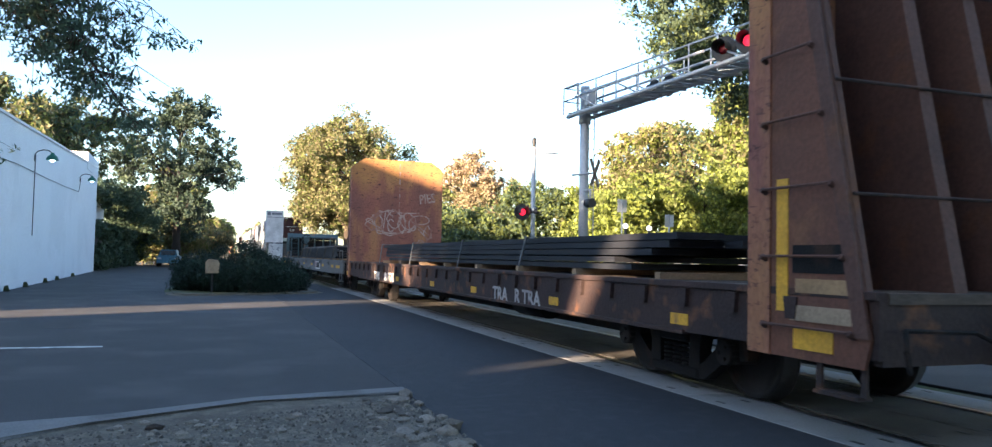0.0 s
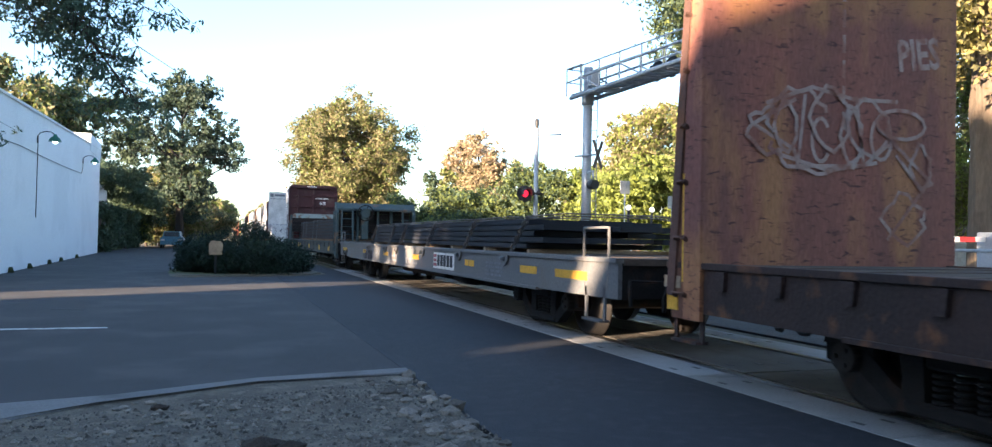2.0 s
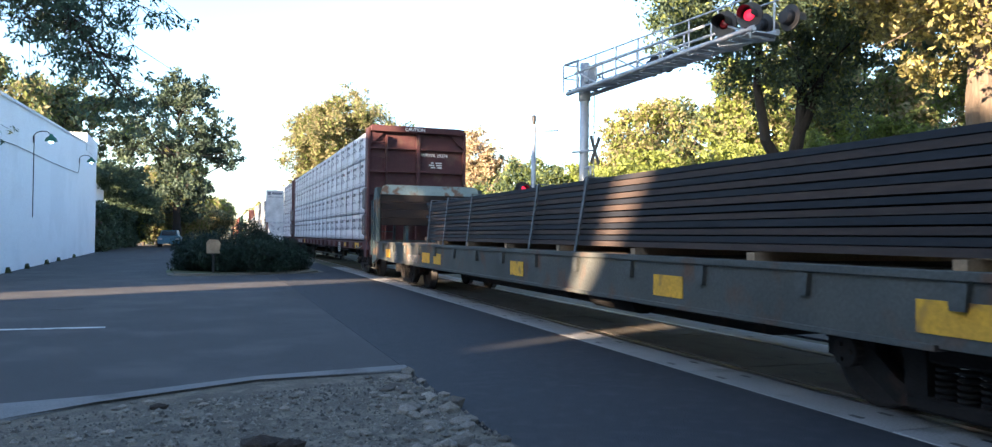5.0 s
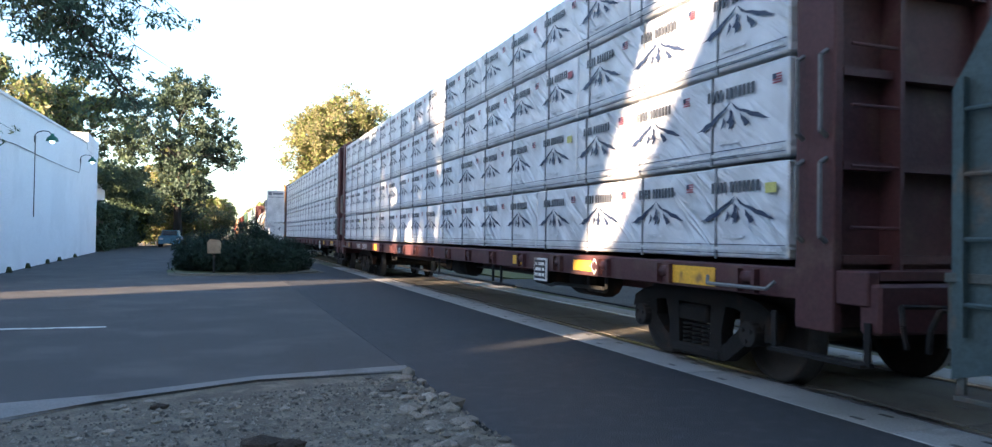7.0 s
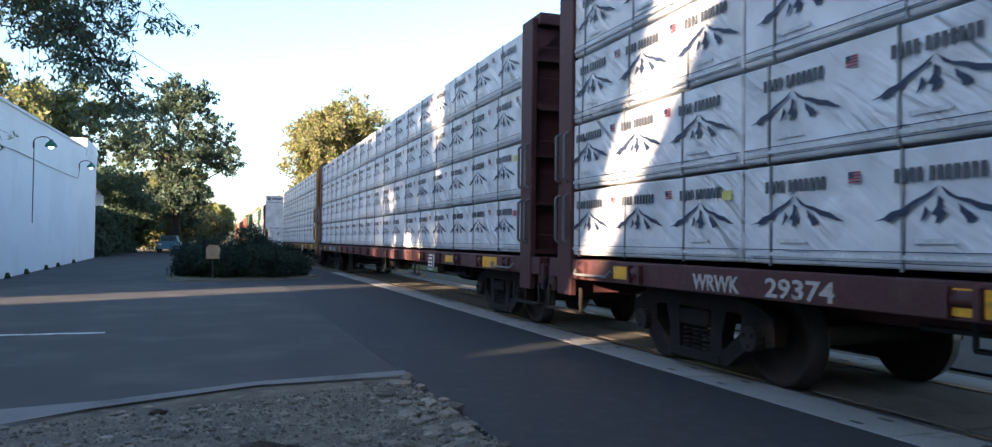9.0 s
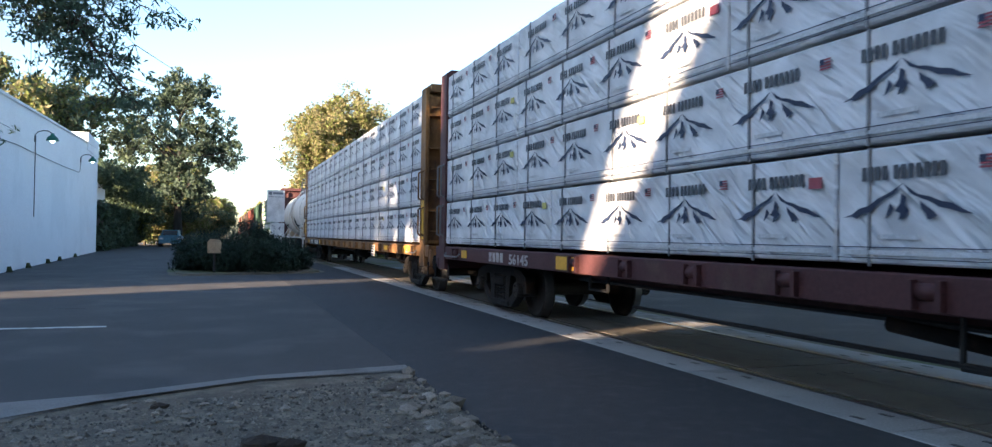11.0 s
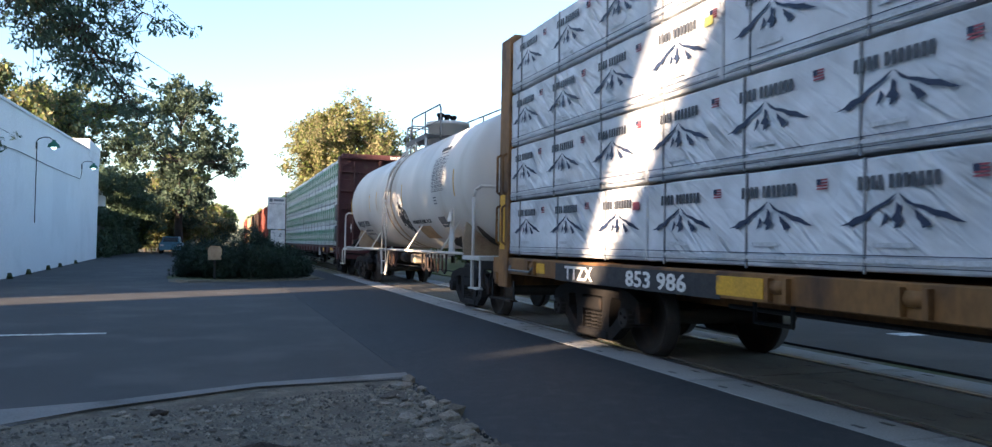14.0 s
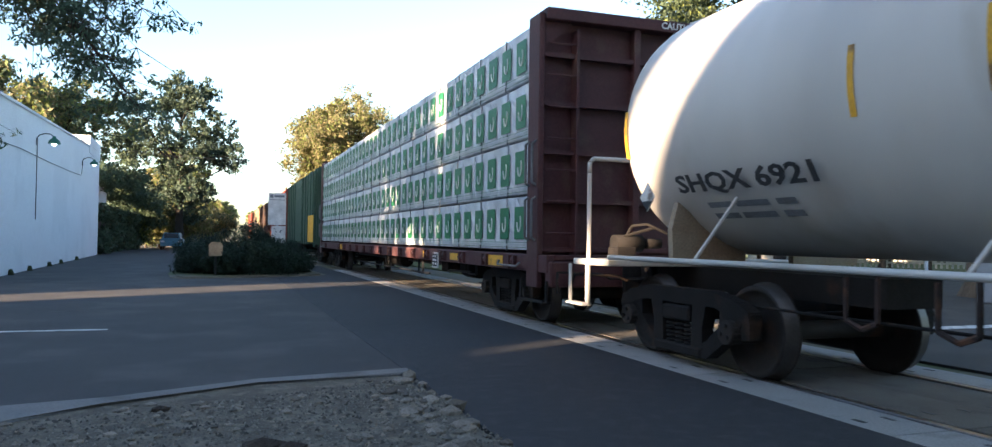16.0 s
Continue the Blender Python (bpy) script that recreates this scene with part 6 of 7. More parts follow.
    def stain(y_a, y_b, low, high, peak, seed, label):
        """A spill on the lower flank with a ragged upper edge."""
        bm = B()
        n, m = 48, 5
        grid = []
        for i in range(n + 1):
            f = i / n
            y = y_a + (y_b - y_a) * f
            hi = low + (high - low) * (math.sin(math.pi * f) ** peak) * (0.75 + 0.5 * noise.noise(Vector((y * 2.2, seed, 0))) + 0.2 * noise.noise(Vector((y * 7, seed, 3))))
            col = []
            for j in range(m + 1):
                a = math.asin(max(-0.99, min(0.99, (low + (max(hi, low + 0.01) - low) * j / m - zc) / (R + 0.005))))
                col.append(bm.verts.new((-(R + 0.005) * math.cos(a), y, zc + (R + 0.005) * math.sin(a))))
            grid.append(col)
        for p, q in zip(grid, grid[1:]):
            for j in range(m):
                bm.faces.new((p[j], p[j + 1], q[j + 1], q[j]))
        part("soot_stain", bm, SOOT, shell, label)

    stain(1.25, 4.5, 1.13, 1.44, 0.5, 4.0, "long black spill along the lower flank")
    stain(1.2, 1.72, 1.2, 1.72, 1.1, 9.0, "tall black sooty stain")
    g = B()
    for k in range(11):
        pts = loop(145.6 - u0 - k * 0.06, (1.95 if k % 3 else 1.8) - 0.02 * k, 0.07 + 0.03 * (k % 2), 0.16 + 0.11 * ((k * 5) % 3) / 2, k * 83, k * 83 + 300, 10)
        for (a, b), (a2, b2) in zip(pts, pts[1:]):
            rod(g, (-math.sqrt(R * R - (b - zc) ** 2) - 0.004, a, b), (-math.sqrt(R * R - (b2 - zc) ** 2) - 0.004, a2, b2), 0.012, 4)
    part("graffiti", g, BLACK_PAINT, shell, "black scribbled graffiti")
    # side ladder and platform at the middle
    yl = 146.35 - u0
    bm = B()
    for dy in (-0.24, 0.24):
        pipe(bm, [(-1.45, yl + dy, 0.42), (-1.45, yl + dy, 2.3), (-1.28, yl + dy, 3.0), (-1.02, yl + dy, 3.38), (-0.76, yl + dy, 3.72)], 0.018)
    for dy in (-0.5, 0.5):
        rod(bm, (-1.43, yl + dy * 0.5, 0.5), (-1.43, yl + dy, 1.05), 0.02, 6)
    lad = part("side_ladder", bm, TANK_WHITE, c, "white steel side ladder")
    for k in range(10):
        z = 0.46 + k * 0.3
        x = -1.45 if z < 2.3 else -1.45 + (z - 2.3) * 0.3
        part("rung", rod(B(), (x, yl - 0.24, z), (x, yl + 0.24, z), 0.016, 6), TANK_WHITE, lad)
    for k in range(16):
        y = yl - 1.3 + k * 2.0 / 15
        part("grate_bar", box(B(), -0.72, 0.72, y - 0.045, y + 0.045, 3.82, 3.845), WALKWAY, c)
    for x in (-0.74, 0.74):
        part("walkway_edge", box(B(), x - 0.02, x + 0.02, yl - 1.36, yl + 0.76, 3.74, 3.86), WALKWAY, c, "grimy grey walkway edge")
    for y in (yl - 1.3, yl - 0.3, yl + 0.7):
        part("bracket", rod(B(), (-0.74, y, 3.5), (-0.74, y, 3.78), 0.03, 6), TANK_WHITE, c)
    bm = B()
    for x in (-0.74, 0.74):
        pipe(bm, [(x, yl - 2.6, 3.55), (x, yl - 2.6, 4.26), (x, yl - 2.5, 4.36), (x, yl + 0.1, 4.42), (x, yl + 0.18, 4.36), (x, yl + 0.18, 3.8)], 0.02, 7)
        rod(bm, (x, yl - 2.6, 4.0), (x, yl + 0.18, 4.06), 0.016, 6)
        rod(bm, (x, yl - 1.2, 3.8), (x, yl - 1.2, 4.39), 0.018, 6)
    part("guard_rail", bm, RAIL_GREY, c, "bent pipe guard rail round the walkway")
    bm = B()
    for y in (yl + 0.32, yl + 0.72):
        pipe(bm, [(-0.74, y, 3.5), (-0.74, y, 4.2), (-0.68, y, 4.26), (0.68, y, 4.26), (0.74, y, 4.2), (0.74, y, 3.5)], 0.018, 7)
    for z in (4.0, 4.24):
        rod(bm, (-0.74, yl + 0.32, z), (-0.74, yl + 0.72, z), 0.015, 6)
        rod(bm, (0.74, yl + 0.32, z), (0.74, yl + 0.72, z), 0.015, 6)
    part("ladder_cage", bm, RAIL_GREY, c, "small pipe cage at the ladder head")
    bm = B()
    lathe(bm, [(3.66, 0.5), (4.15, 0.5), (4.15, 0.55), (4.24, 0.55), (4.27, 0.4)], "z", (0, yl - 0.6, 0), 24)
    part("valve_dome", bm, TANK_WHITE, c, "squat valve housing")
    bm = B()
    for k in range(3):
        lathe(bm, [(4.24, 0.07), (4.4, 0.07), (4.42, 0.1), (4.48, 0.1)], "z", (-0.2 + 0.2 * k, yl - 0.6 + 0.12 * k, 0), 10)
    part("valve", bm, DARK_STEEL, c)
    # running boards, end cages, saddles
    bm = B()
    pipe(bm, [(-1.42, 0.95, 1.05), (-1.42, L - 0.95, 1.05)], 0.026, 8)
    for y in (2.4, 5.2, 9.5, 12.2):
        rod(bm, (-1.42, y, 1.05), (-1.12, y - 0.22, 1.62), 0.018, 6)
    part("side_rail", bm, TANK_WHITE, c, "white pipe rail along the tank")
    for y in (3.6, 4.2, 4.8, 5.3, 8.4, 8.9, 9.8, 10.6):
        part("hanger", pipe(B(), [(-0.95, y, 1.02), (-0.95, y, 0.66), (-0.93, y + 0.16, 0.6), (-0.95, y + 0.3, 0.66), (-0.95, y + 0.3, 0.98)], 0.022), RUST, c, "rusty hanger under the rail")
    part("brake_reservoir", rod(B(), (-0.6, 8.2, 0.84), (-0.6, 8.9, 0.84), 0.13, 12), DARK_STEEL, c)
    part("valve_box", box(B(), -0.8, -0.5, 7.0, 7.4, 0.72, 0.95, 0.03), TANK_STAINED, c, "stained valve box under the tank")
    part("under_pipe", pipe(B(), [(-0.9, 2.6, 0.66), (-0.9, L - 2.6, 0.66)], 0.014), DARK_STEEL, c)
    for end in (0, 1):
        def Y(v):
            return L - v if end else v
        bm = B()
        box(bm, -1.42, 1.42, *sorted((Y(0.05), Y(0.95))), 0.95, 1.02, 0.01)
        part("end_platform", bm, TANK_WHITE, c)
        part("stub_sill", box(B(), -0.3, 0.3, *sorted((Y(0.05), Y(3.6))), 0.7, 0.945), DARK_STEEL, c)
        bm = B()
        pipe(bm, [(-1.4, Y(0.42), 0.5), (-1.4, Y(0.42), 2.0), (-1.38, Y(0.38), 2.12), (-1.3, Y(0.32), 2.18), (-0.3, Y(0.3), 2.18), (-0.2, Y(0.3), 2.1), (-0.2, Y(0.3), 1.0)], 0.026, 8)
        pipe(bm, [(1.4, Y(0.42), 0.5), (1.4, Y(0.42), 2.0), (1.3, Y(0.32), 2.18), (0.3, Y(0.3), 2.18), (0.2, Y(0.3), 1.0)], 0.03)
        part("end_rail", bm, TANK_WHITE, c, "white bent pipe end rail")
        step(c, Y(0.2), 0.45, z0=0.95, z1=0.5, mat=TANK_WHITE)
        for sx in (-1, 1):
            bm = B()
            prism(bm, [(sx * 1.15, 1.0), (sx * 1.17, 1.35), (sx * 1.1, 1.62), (sx * 0.8, 1.4), (sx * 0.3, 1.15), (sx * 0.3, 1.0)], "y", *sorted((Y(1.72), Y(1.8))))
            if not end:
                part("side_plate", prism(B(), [(Y(1.6), 1.0), (Y(1.94), 1.0), (Y(1.84), 1.55), (Y(1.81), 1.86), (Y(1.71), 1.86), (Y(1.68), 1.55)], "x", *sorted((sx * 1.36, sx * 1.39))), TANK_WHITE, c, "white cradle side plate")
            part("saddle", bm, TANK_STAINED, c, "stained cradle plate under the tank")
        bm = B()
        prism(bm, [(Y(1.76) - 0.14, 1.66), (Y(1.76), 1.52), (Y(1.76) + 0.14, 1.66), (Y(1.76), 1.8)], "x", -1.43, -1.42)
        pl = part("placard", bm, WHITE_PAINT, c, "diamond hazard placard")
        bm = B()
        prism(bm, [(Y(1.76) - 0.1, 1.62), (Y(1.76), 1.53), (Y(1.76) + 0.1, 1.62)], "x", -1.436, -1.43)
        part("placard_field", bm, BLACK_PAINT, pl)
        truck(c, Y(1.72))
        coupler(c, Y(0.05), 1 if end else -1, TANK_WHITE)
    bm = rod(B(), (-1.15, L - 0.55, 1.2), (-0.8, L - 0.55, 1.2), 0.1, 12)
    rod(bm, (-0.8, L - 0.55, 1.2), (-0.55, L - 0.55, 1.2), 0.06, 10)
    box(bm, -1.2, -0.95, L - 0.72, L - 0.5, 1.03, 1.16, 0.015)
    pipe(bm, [(-0.98, L - 0.55, 1.3), (-0.95, L - 0.6, 1.4), (-0.8, L - 0.7, 1.42), (-0.6, L - 0.85, 1.3)], 0.016)
    rod(bm, (-1.05, L - 0.6, 1.28), (-0.7, L - 0.66, 1.38), 0.018, 6)
    part("brake_gear", bm, DARK_STEEL, c)


def boxcar(u0, L, mat, label, top=4.5):
    c = rider("boxcar", u0, label, "boxcar", "boxcars in the train")
    bm = B()
    prism(bm, [(-1.45, 0.9), (-1.45, top - 0.3), (-0.8, top), (0.8, top), (1.45, top - 0.3), (1.45, 0.9)], "y", 0.4, L - 0.4)
    body = part("body", bm, mat, c)
    n = int(L / 1.1)
    for k in range(n):
        y = 0.6 + (L - 1.2) * k / (n - 1)
        part("rib", box(B(), -1.5, -1.44, y - 0.05, y + 0.05, 0.9, top - 0.32), mat, body)
    door = part("door", box(B(), -1.53, -1.46, L / 2 - 1.6, L / 2 + 1.6, 1.0, top - 0.4, 0.01), mat, c)
    for k in range(5):
        part("door_rib", box(B(), -1.56, -1.52, L / 2 - 1.55, L / 2 + 1.55, 1.3 + 0.6 * k, 1.38 + 0.6 * k), mat, door)
    part("underframe", box(B(), -0.4, 0.4, 0.1, L - 0.1, 0.6, 0.92), DARK_STEEL, c)
    side_ladder(c, -1.5, 0.5, 0.9, 0.8, top - 0.4, 9, mat)
    ladder(c, -1.35, -0.95, 0.36, 0.8, top - 0.4, 9, mat)
    for y in (2.3, L - 2.3):
        truck(c, y)
    coupler(c, 0.3, -1, mat)
    coupler(c, L - 0.3, 1, mat)
    return c


bulkhead_flatcar()
steel_load(6.2, 21.4, 1.12, 1.52, 5, (PLATE_DARK,), 11, "steel_load", "dark rolled steel bars stacked on timber", (20.3, 16.9, 13.2, 10.2), ragged=1.6)
grey_flatcar()
steel_load(28.4, 41.9, 1.1, 1.54, 5, (PLATE_DARK,), 23, "steel_load", "dark rolled steel bars held down by chains", (40.1, 37.75, 36.48, 33.92, 31.34, 29.0), chain=True, ragged=0.8)
teal_flatcar()
steel_load(48.7, 62.0, 1.12, 1.92, 12, (PLATE_RUST, PLATE_DARK), 31, "plate_load", "rust-edged steel plates stacked flat with bands", (61.2, 60.0, 58.5, 55.6, 54.1), ragged=0.25)
cb = centerbeam(67.33, 23.1, MAROON, "maroon centre-beam lumber car loaded with wrapped bundles")
lettering("WRWK 29374", 0.13, WHITE_PAINT, cb, on_end(0.12, 0.494, 3.5), label="white stencil letters and numbers", bold=0.004)
lettering("CAUTION", 0.13, WHITE_PAINT, cb, on_end(-0.4, 0.294, 4.19), label="small white stencil word", bold=0.003)
part("stencil_bar", smudge_rows(B(), 0.498, 0.35, 0.75, 3.16, 3.36, 3, random.Random(2), side=False), WHITE_PAINT, cb)
lettering("WRWK", 0.19, GREY_LETTER, cb, on_side(-1.424, 87.16 - 67.33, 0.83), label="white stencil letters", bold=0.004)
lettering("29374", 0.2, GREY_LETTER, cb, on_side(-1.424, 86.2 - 67.33, 0.83), label="white stencil numbers", bold=0.004, sx=1.45)
lettering("LD LMT 22310", 0.085, GREY_LETTER, cb, on_side(-1.424, 81.4 - 67.33, 0.885), label="small white stencil line", bold=0.002, sx=1.15)
lettering("LT WT    6090", 0.085, GREY_LETTER, cb, on_side(-1.424, 81.4 - 67.33, 0.815), label="small white stencil line", bold=0.002, sx=1.15)
lumber(68.2, 89.75, 3, "blue")
cb = centerbeam(90.56, 23.5, MAROON, "maroon centre-beam lumber car with full load")
for k in range(4):
    part("road_mark_bar", box(B(), -1.428, -1.424, 20.13 - 0.17 * k, 20.25 - 0.17 * k, 0.84, 0.98), GREY_LETTER, cb)
lettering("56145", 0.2, GREY_LETTER, cb, on_side(-1.424, 19.38, 0.83), label="white stencil numbers", bold=0.004, sx=1.5)
lumber(91.4, 113.35, 6, "blue")
cb = centerbeam(114.43, 23.75, TTX_YELLOW, "ochre yellow centre-beam lumber car with full load")
lettering("TTZX", 0.22, WHITE_PAINT, cb, on_side(-1.424, 135.45 - 114.43, 0.82), label="white stencil letters", bold=0.005, sx=1.3)
lettering("853 986", 0.22, WHITE_PAINT, cb, on_side(-1.424, 133.95 - 114.43, 0.82), label="white stencil numbers", bold=0.005, sx=1.55)
part("black_panel", box(B(), -1.4235, -1.4215, 17.9, 21.3, 0.79, 1.0), BLACK_PAINT, cb, "black painted number panel")
lumber(115.27, 137.45, 8, "blue")
tank_car()
cb = centerbeam(154.15, 24.2, MAROON, "dark maroon centre-beam car with green-printed bundles")
lettering("CAUTION", 0.13, WHITE_PAINT, cb, on_end(0.35, 0.294, 4.19), label="small white stencil word", bold=0.003)
lumber(154.95, 177.6, 5, "green")
bx = boxcar(178.9, 15.6, DARK_GREEN, "dark green ribbed boxcar with yellow panel")
part("paint_patch", box(B(), -1.51, -1.5, 1.2, 3.4, 1.0, 2.2), YELLOW, bx, "large yellow painted panel")
boxcar(195.0, 16.4, BOX_RED, "faded red ribbed boxcar")
boxcar(211.9, 16.4, RUST, "rust brown ribbed steel boxcar")
boxcar(228.8, 16.4, BOX_TAN, "pale tan ribbed steel boxcar")
boxcar(245.7, 16.4, BOX_RED, "faded red ribbed boxcar")
# ---- signals and street furniture ----
def flasher(parent, at, lit, facing=0.0, name="signal_lamp"):
    """A round black backboard with hooded red lamp, facing -y before turning."""
    bm = B()
    rod(bm, (0, 0.03, 0), (0, 0.0, 0), 0.27, 24)
    rod(bm, (0, 0.2, 0), (0, 0.03, 0), 0.13, 14, 0.16)
    f = part(name, bm, BLACK, parent, "round black flashing light")
    f.matrix_basis = pose(*at, 0, 0, facing)
    bm = B()
    n = 16
    for k in range(n):
        a0, a1 = math.radians(-20 + 220 * k / n), math.radians(-20 + 220 * (k + 1) / n)
        vs = [(0.165 * math.cos(a0), 0, 0.165 * math.sin(a0)), (0.165 * math.cos(a1), 0, 0.165 * math.sin(a1)), (0.15 * math.cos(a1), -0.3, 0.15 * math.sin(a1)), (0.15 * math.cos(a0), -0.3, 0.15 * math.sin(a0))]
        bm.faces.new([bm.verts.new(v) for v in vs])
    part("hood", bm, BLACK, f)
    bm = B()
    lathe(bm, [(-0.02, 0.115), (-0.045, 0.08), (-0.055, 0.02)], "y", (0, 0, 0), 18)
    part("lens", bm, RED_ON if lit else RED_OFF, f, "lit red lens" if lit else "dark red lens")
    return f


STRIPE_RED = material("red_stripe", (0.5, 0.03, 0.03), 0.5, bump=0.02)
STRIPE_WHITE = material("white_stripe", (0.75, 0.74, 0.72), 0.5, bump=0.02)

# cantilever signal over the road
A = Vector((9.68, 19.9, 0))
Bp = Vector((10.4, 13.07, 0))
way = (Bp - A).normalized()
ang = math.degrees(math.atan2(way.y, way.x))
LIFT = 0.44
cs = thing("cantilever_signal", pose(A.x, A.y, LIFT, 0, 0, ang), "grey steel cantilever railway signal over the road", "signal")
ARM = (Bp - A).length
bm = B()
rod(bm, (0, 0, -LIFT), (0, 0, 5.68), 0.135, 20, 0.13)
rod(bm, (0, 0, -LIFT), (0, 0, 0.12 - LIFT), 0.32, 16)
rod(bm, (0, 0, 4.62), (0, 0, 4.9), 0.17, 20)
part("mast", bm, GALV, cs, "round grey steel mast")
for sy in (-0.32, 0.32):
    bm = B()
    rod(bm, (-0.4, sy, 4.85), (ARM, sy, 5.03), 0.06, 10)
    rod(bm, (0.0, sy, 5.36), (ARM * 0.78, sy, 5.42), 0.035, 8)
    part("chord", bm, GALV, cs)
    n = 7
    for k in range(n + 1):
        x = 0.1 + (ARM - 0.2) * k / n
        part("rail_post", rod(B(), (x, sy, 4.9), (x, sy, 5.7), 0.02, 6), GALV, cs)
    part("hand_rail", rod(B(), (-0.5, sy, 5.68), (ARM, sy, 5.68), 0.02, 6), GALV, cs)
    for k in range(0, n, 2):
        x = 0.1 + (ARM - 0.2) * k / n
        part("brace", rod(B(), (x, sy, 5.38), (x + ARM / n, sy, 4.92), 0.025, 6), GALV, cs)
grate = mesh_of(box(B(), -0.1, 0.1, -0.3, 0.3, 4.94, 4.965), GALV, "grate")
for k in range(26):
    part("walkway_grate", grate, None, cs).location.x = -0.35 + (ARM + 0.3) * k / 25
for k in range(8):
    x = 0.3 + (ARM - 0.4) * k / 7
    part("cross_bar", rod(B(), (x, -0.32, 4.88), (x, 0.32, 4.88), 0.03, 6), GALV, cs)
    if k < 7:
        part("cross_brace", rod(B(), (x, -0.32, 4.88), (x + (ARM - 0.4) / 7, 0.32, 4.88), 0.02, 6), GALV, cs)
bm = B()
for x, sy in ((-0.5, -0.4), (-0.5, 0.4), (0.3, -0.4), (0.3, 0.4)):
    rod(bm, (x, sy, 4.9), (x, sy, 5.68), 0.02, 6)
for z in (5.3, 5.68):
    pipe(bm, [(0.3, -0.4, z), (-0.5, -0.4, z), (-0.5, 0.4, z), (0.3, 0.4, z)], 0.02)
part("cage", bm, GALV, cs)
part("junction_box", box(B(), 0.18, 0.36, -0.12, 0.12, 5.1, 5.55, 0.01), GALV, cs)
side_ladder(cs, 0.0, -0.2, 0.2, 0.0, 0.1, 1, GALV, "foot_bracket")
bm = B()
for y in (0.38, 0.7):
    rod(bm, (-0.28, y - 0.2, 0.3), (-0.28, y - 0.2, 5.6), 0.016, 6)
for k in range(18):
    rod(bm, (-0.28, 0.18, 0.5 + 0.29 * k), (-0.28, 0.5, 0.5 + 0.29 * k), 0.012, 5)
part("ladder", bm, GALV, cs, "narrow steel ladder up the mast")
# the lamps: they face the drivers on both sides of the track
for x, lit in ((ARM - 0.83, False), (ARM - 0.1, True)):
    flasher(cs, (x, -0.35, 5.3), lit, facing=25)
    flasher(cs, (x + 0.25, 0.5, 5.3), False, facing=180)
for x in (2.6, 3.2):
    flasher(cs, (x, 0.45, 5.15), False, facing=180)
bm = B()
pipe(bm, [(0.16, -0.05, 2.72), (0.5, -0.1, 2.72), (0.5, -0.1, 2.45)], 0.035, 8)
part("lamp_bracket", bm, GALV, cs)
bm = B()
rod(bm, (0.62, -0.1, 2.35), (0.36, -0.1, 2.35), 0.13, 12)
part("side_lamp", bm, BLACK, cs)
# crossed boards on the mast
WEATHERED = material("weathered_board", (0.2, 0.17, 0.15), 0.8, other=(0.13, 0.11, 0.1), scale=4, bump=0.1)
xb = thing("crossbuck", (9.9, 19.45, 0), "weathered crossed boards of a railway crossing sign", "crossing sign")
xb.matrix_basis = pose(9.72, 19.3, 3.62, 0, 0, 28)
for a in (62, -62):
    b = part("board", box(B(), -0.42, 0.42, -0.012 + 0.014 * (a > 0), 0.0 + 0.014 * (a > 0), -0.06, 0.06), WEATHERED, xb)
    b.matrix_basis = pose(0, 0, 0, 0, a, 0)
part("bracket", rod(B(), (0, 0, 0), (0.1, 0.85, 0), 0.03, 6), GALV, xb)

# second signal pole farther along the track
sp = thing("signal_pole", (9.83, 24, 0), "slim grey signal pole with red flashing lamps", "signal")
part("pole", rod(B(), (0, 0, 0), (0, 0, 4.95), 0.075, 12), GALV, sp)
part("bell", lathe(B(), [(4.9, 0.05), (5.0, 0.06), (5.1, 0.075), (5.22, 0.07), (5.26, 0.03)], "z", (0, 0, 0), 12), BLACK, sp, "bell on the pole top")
part("cross_arm", pipe(B(), [(-0.35, 0, 2.78), (0.3, 0, 2.78)], 0.03), BLACK, sp)
part("bar", rod(B(), (-0.05, 0, 4.7), (0.75, -0.3, 4.75), 0.025, 6), GALV, sp)
flasher(sp, (-0.42, -0.1, 2.76), True, facing=0)
flasher(sp, (-0.1, 0.15, 2.78), False, facing=60)
part("base", rod(B(), (0, 0, 0), (0, 0, 0.5), 0.16, 10), GALV, sp)

# gate arm across the road beyond the track
ga = thing("crossing_gate", (15.9, 12.6, 0), "lowered red and white striped crossing gate", "gate")
n = 14
for k in range(n):
    x = -6.4 + 6.4 * k / n
    part("gate_stripe", box(B(), x, x + 6.4 / n, -0.03, 0.03, 1.36 + 0.002 * k, 1.47 + 0.002 * k), STRIPE_RED if k % 2 == 0 else STRIPE_WHITE, ga)
part("gate_post", box(B(), -0.15, 0.2, -0.2, 0.2, 0, 1.6, 0.02), GALV, ga)
part("counterweight", box(B(), 0.15, 1.1, -0.1, 0.1, 1.25, 1.55, 0.03), GALV, ga)
for x in (-6.2, -3.9, -2.0):
    part("gate_lamp", rod(B(), (x, -0.05, 1.53), (x, 0.0, 1.53), 0.035, 10), RED_ON, ga, "small lit red lamp on the arm")

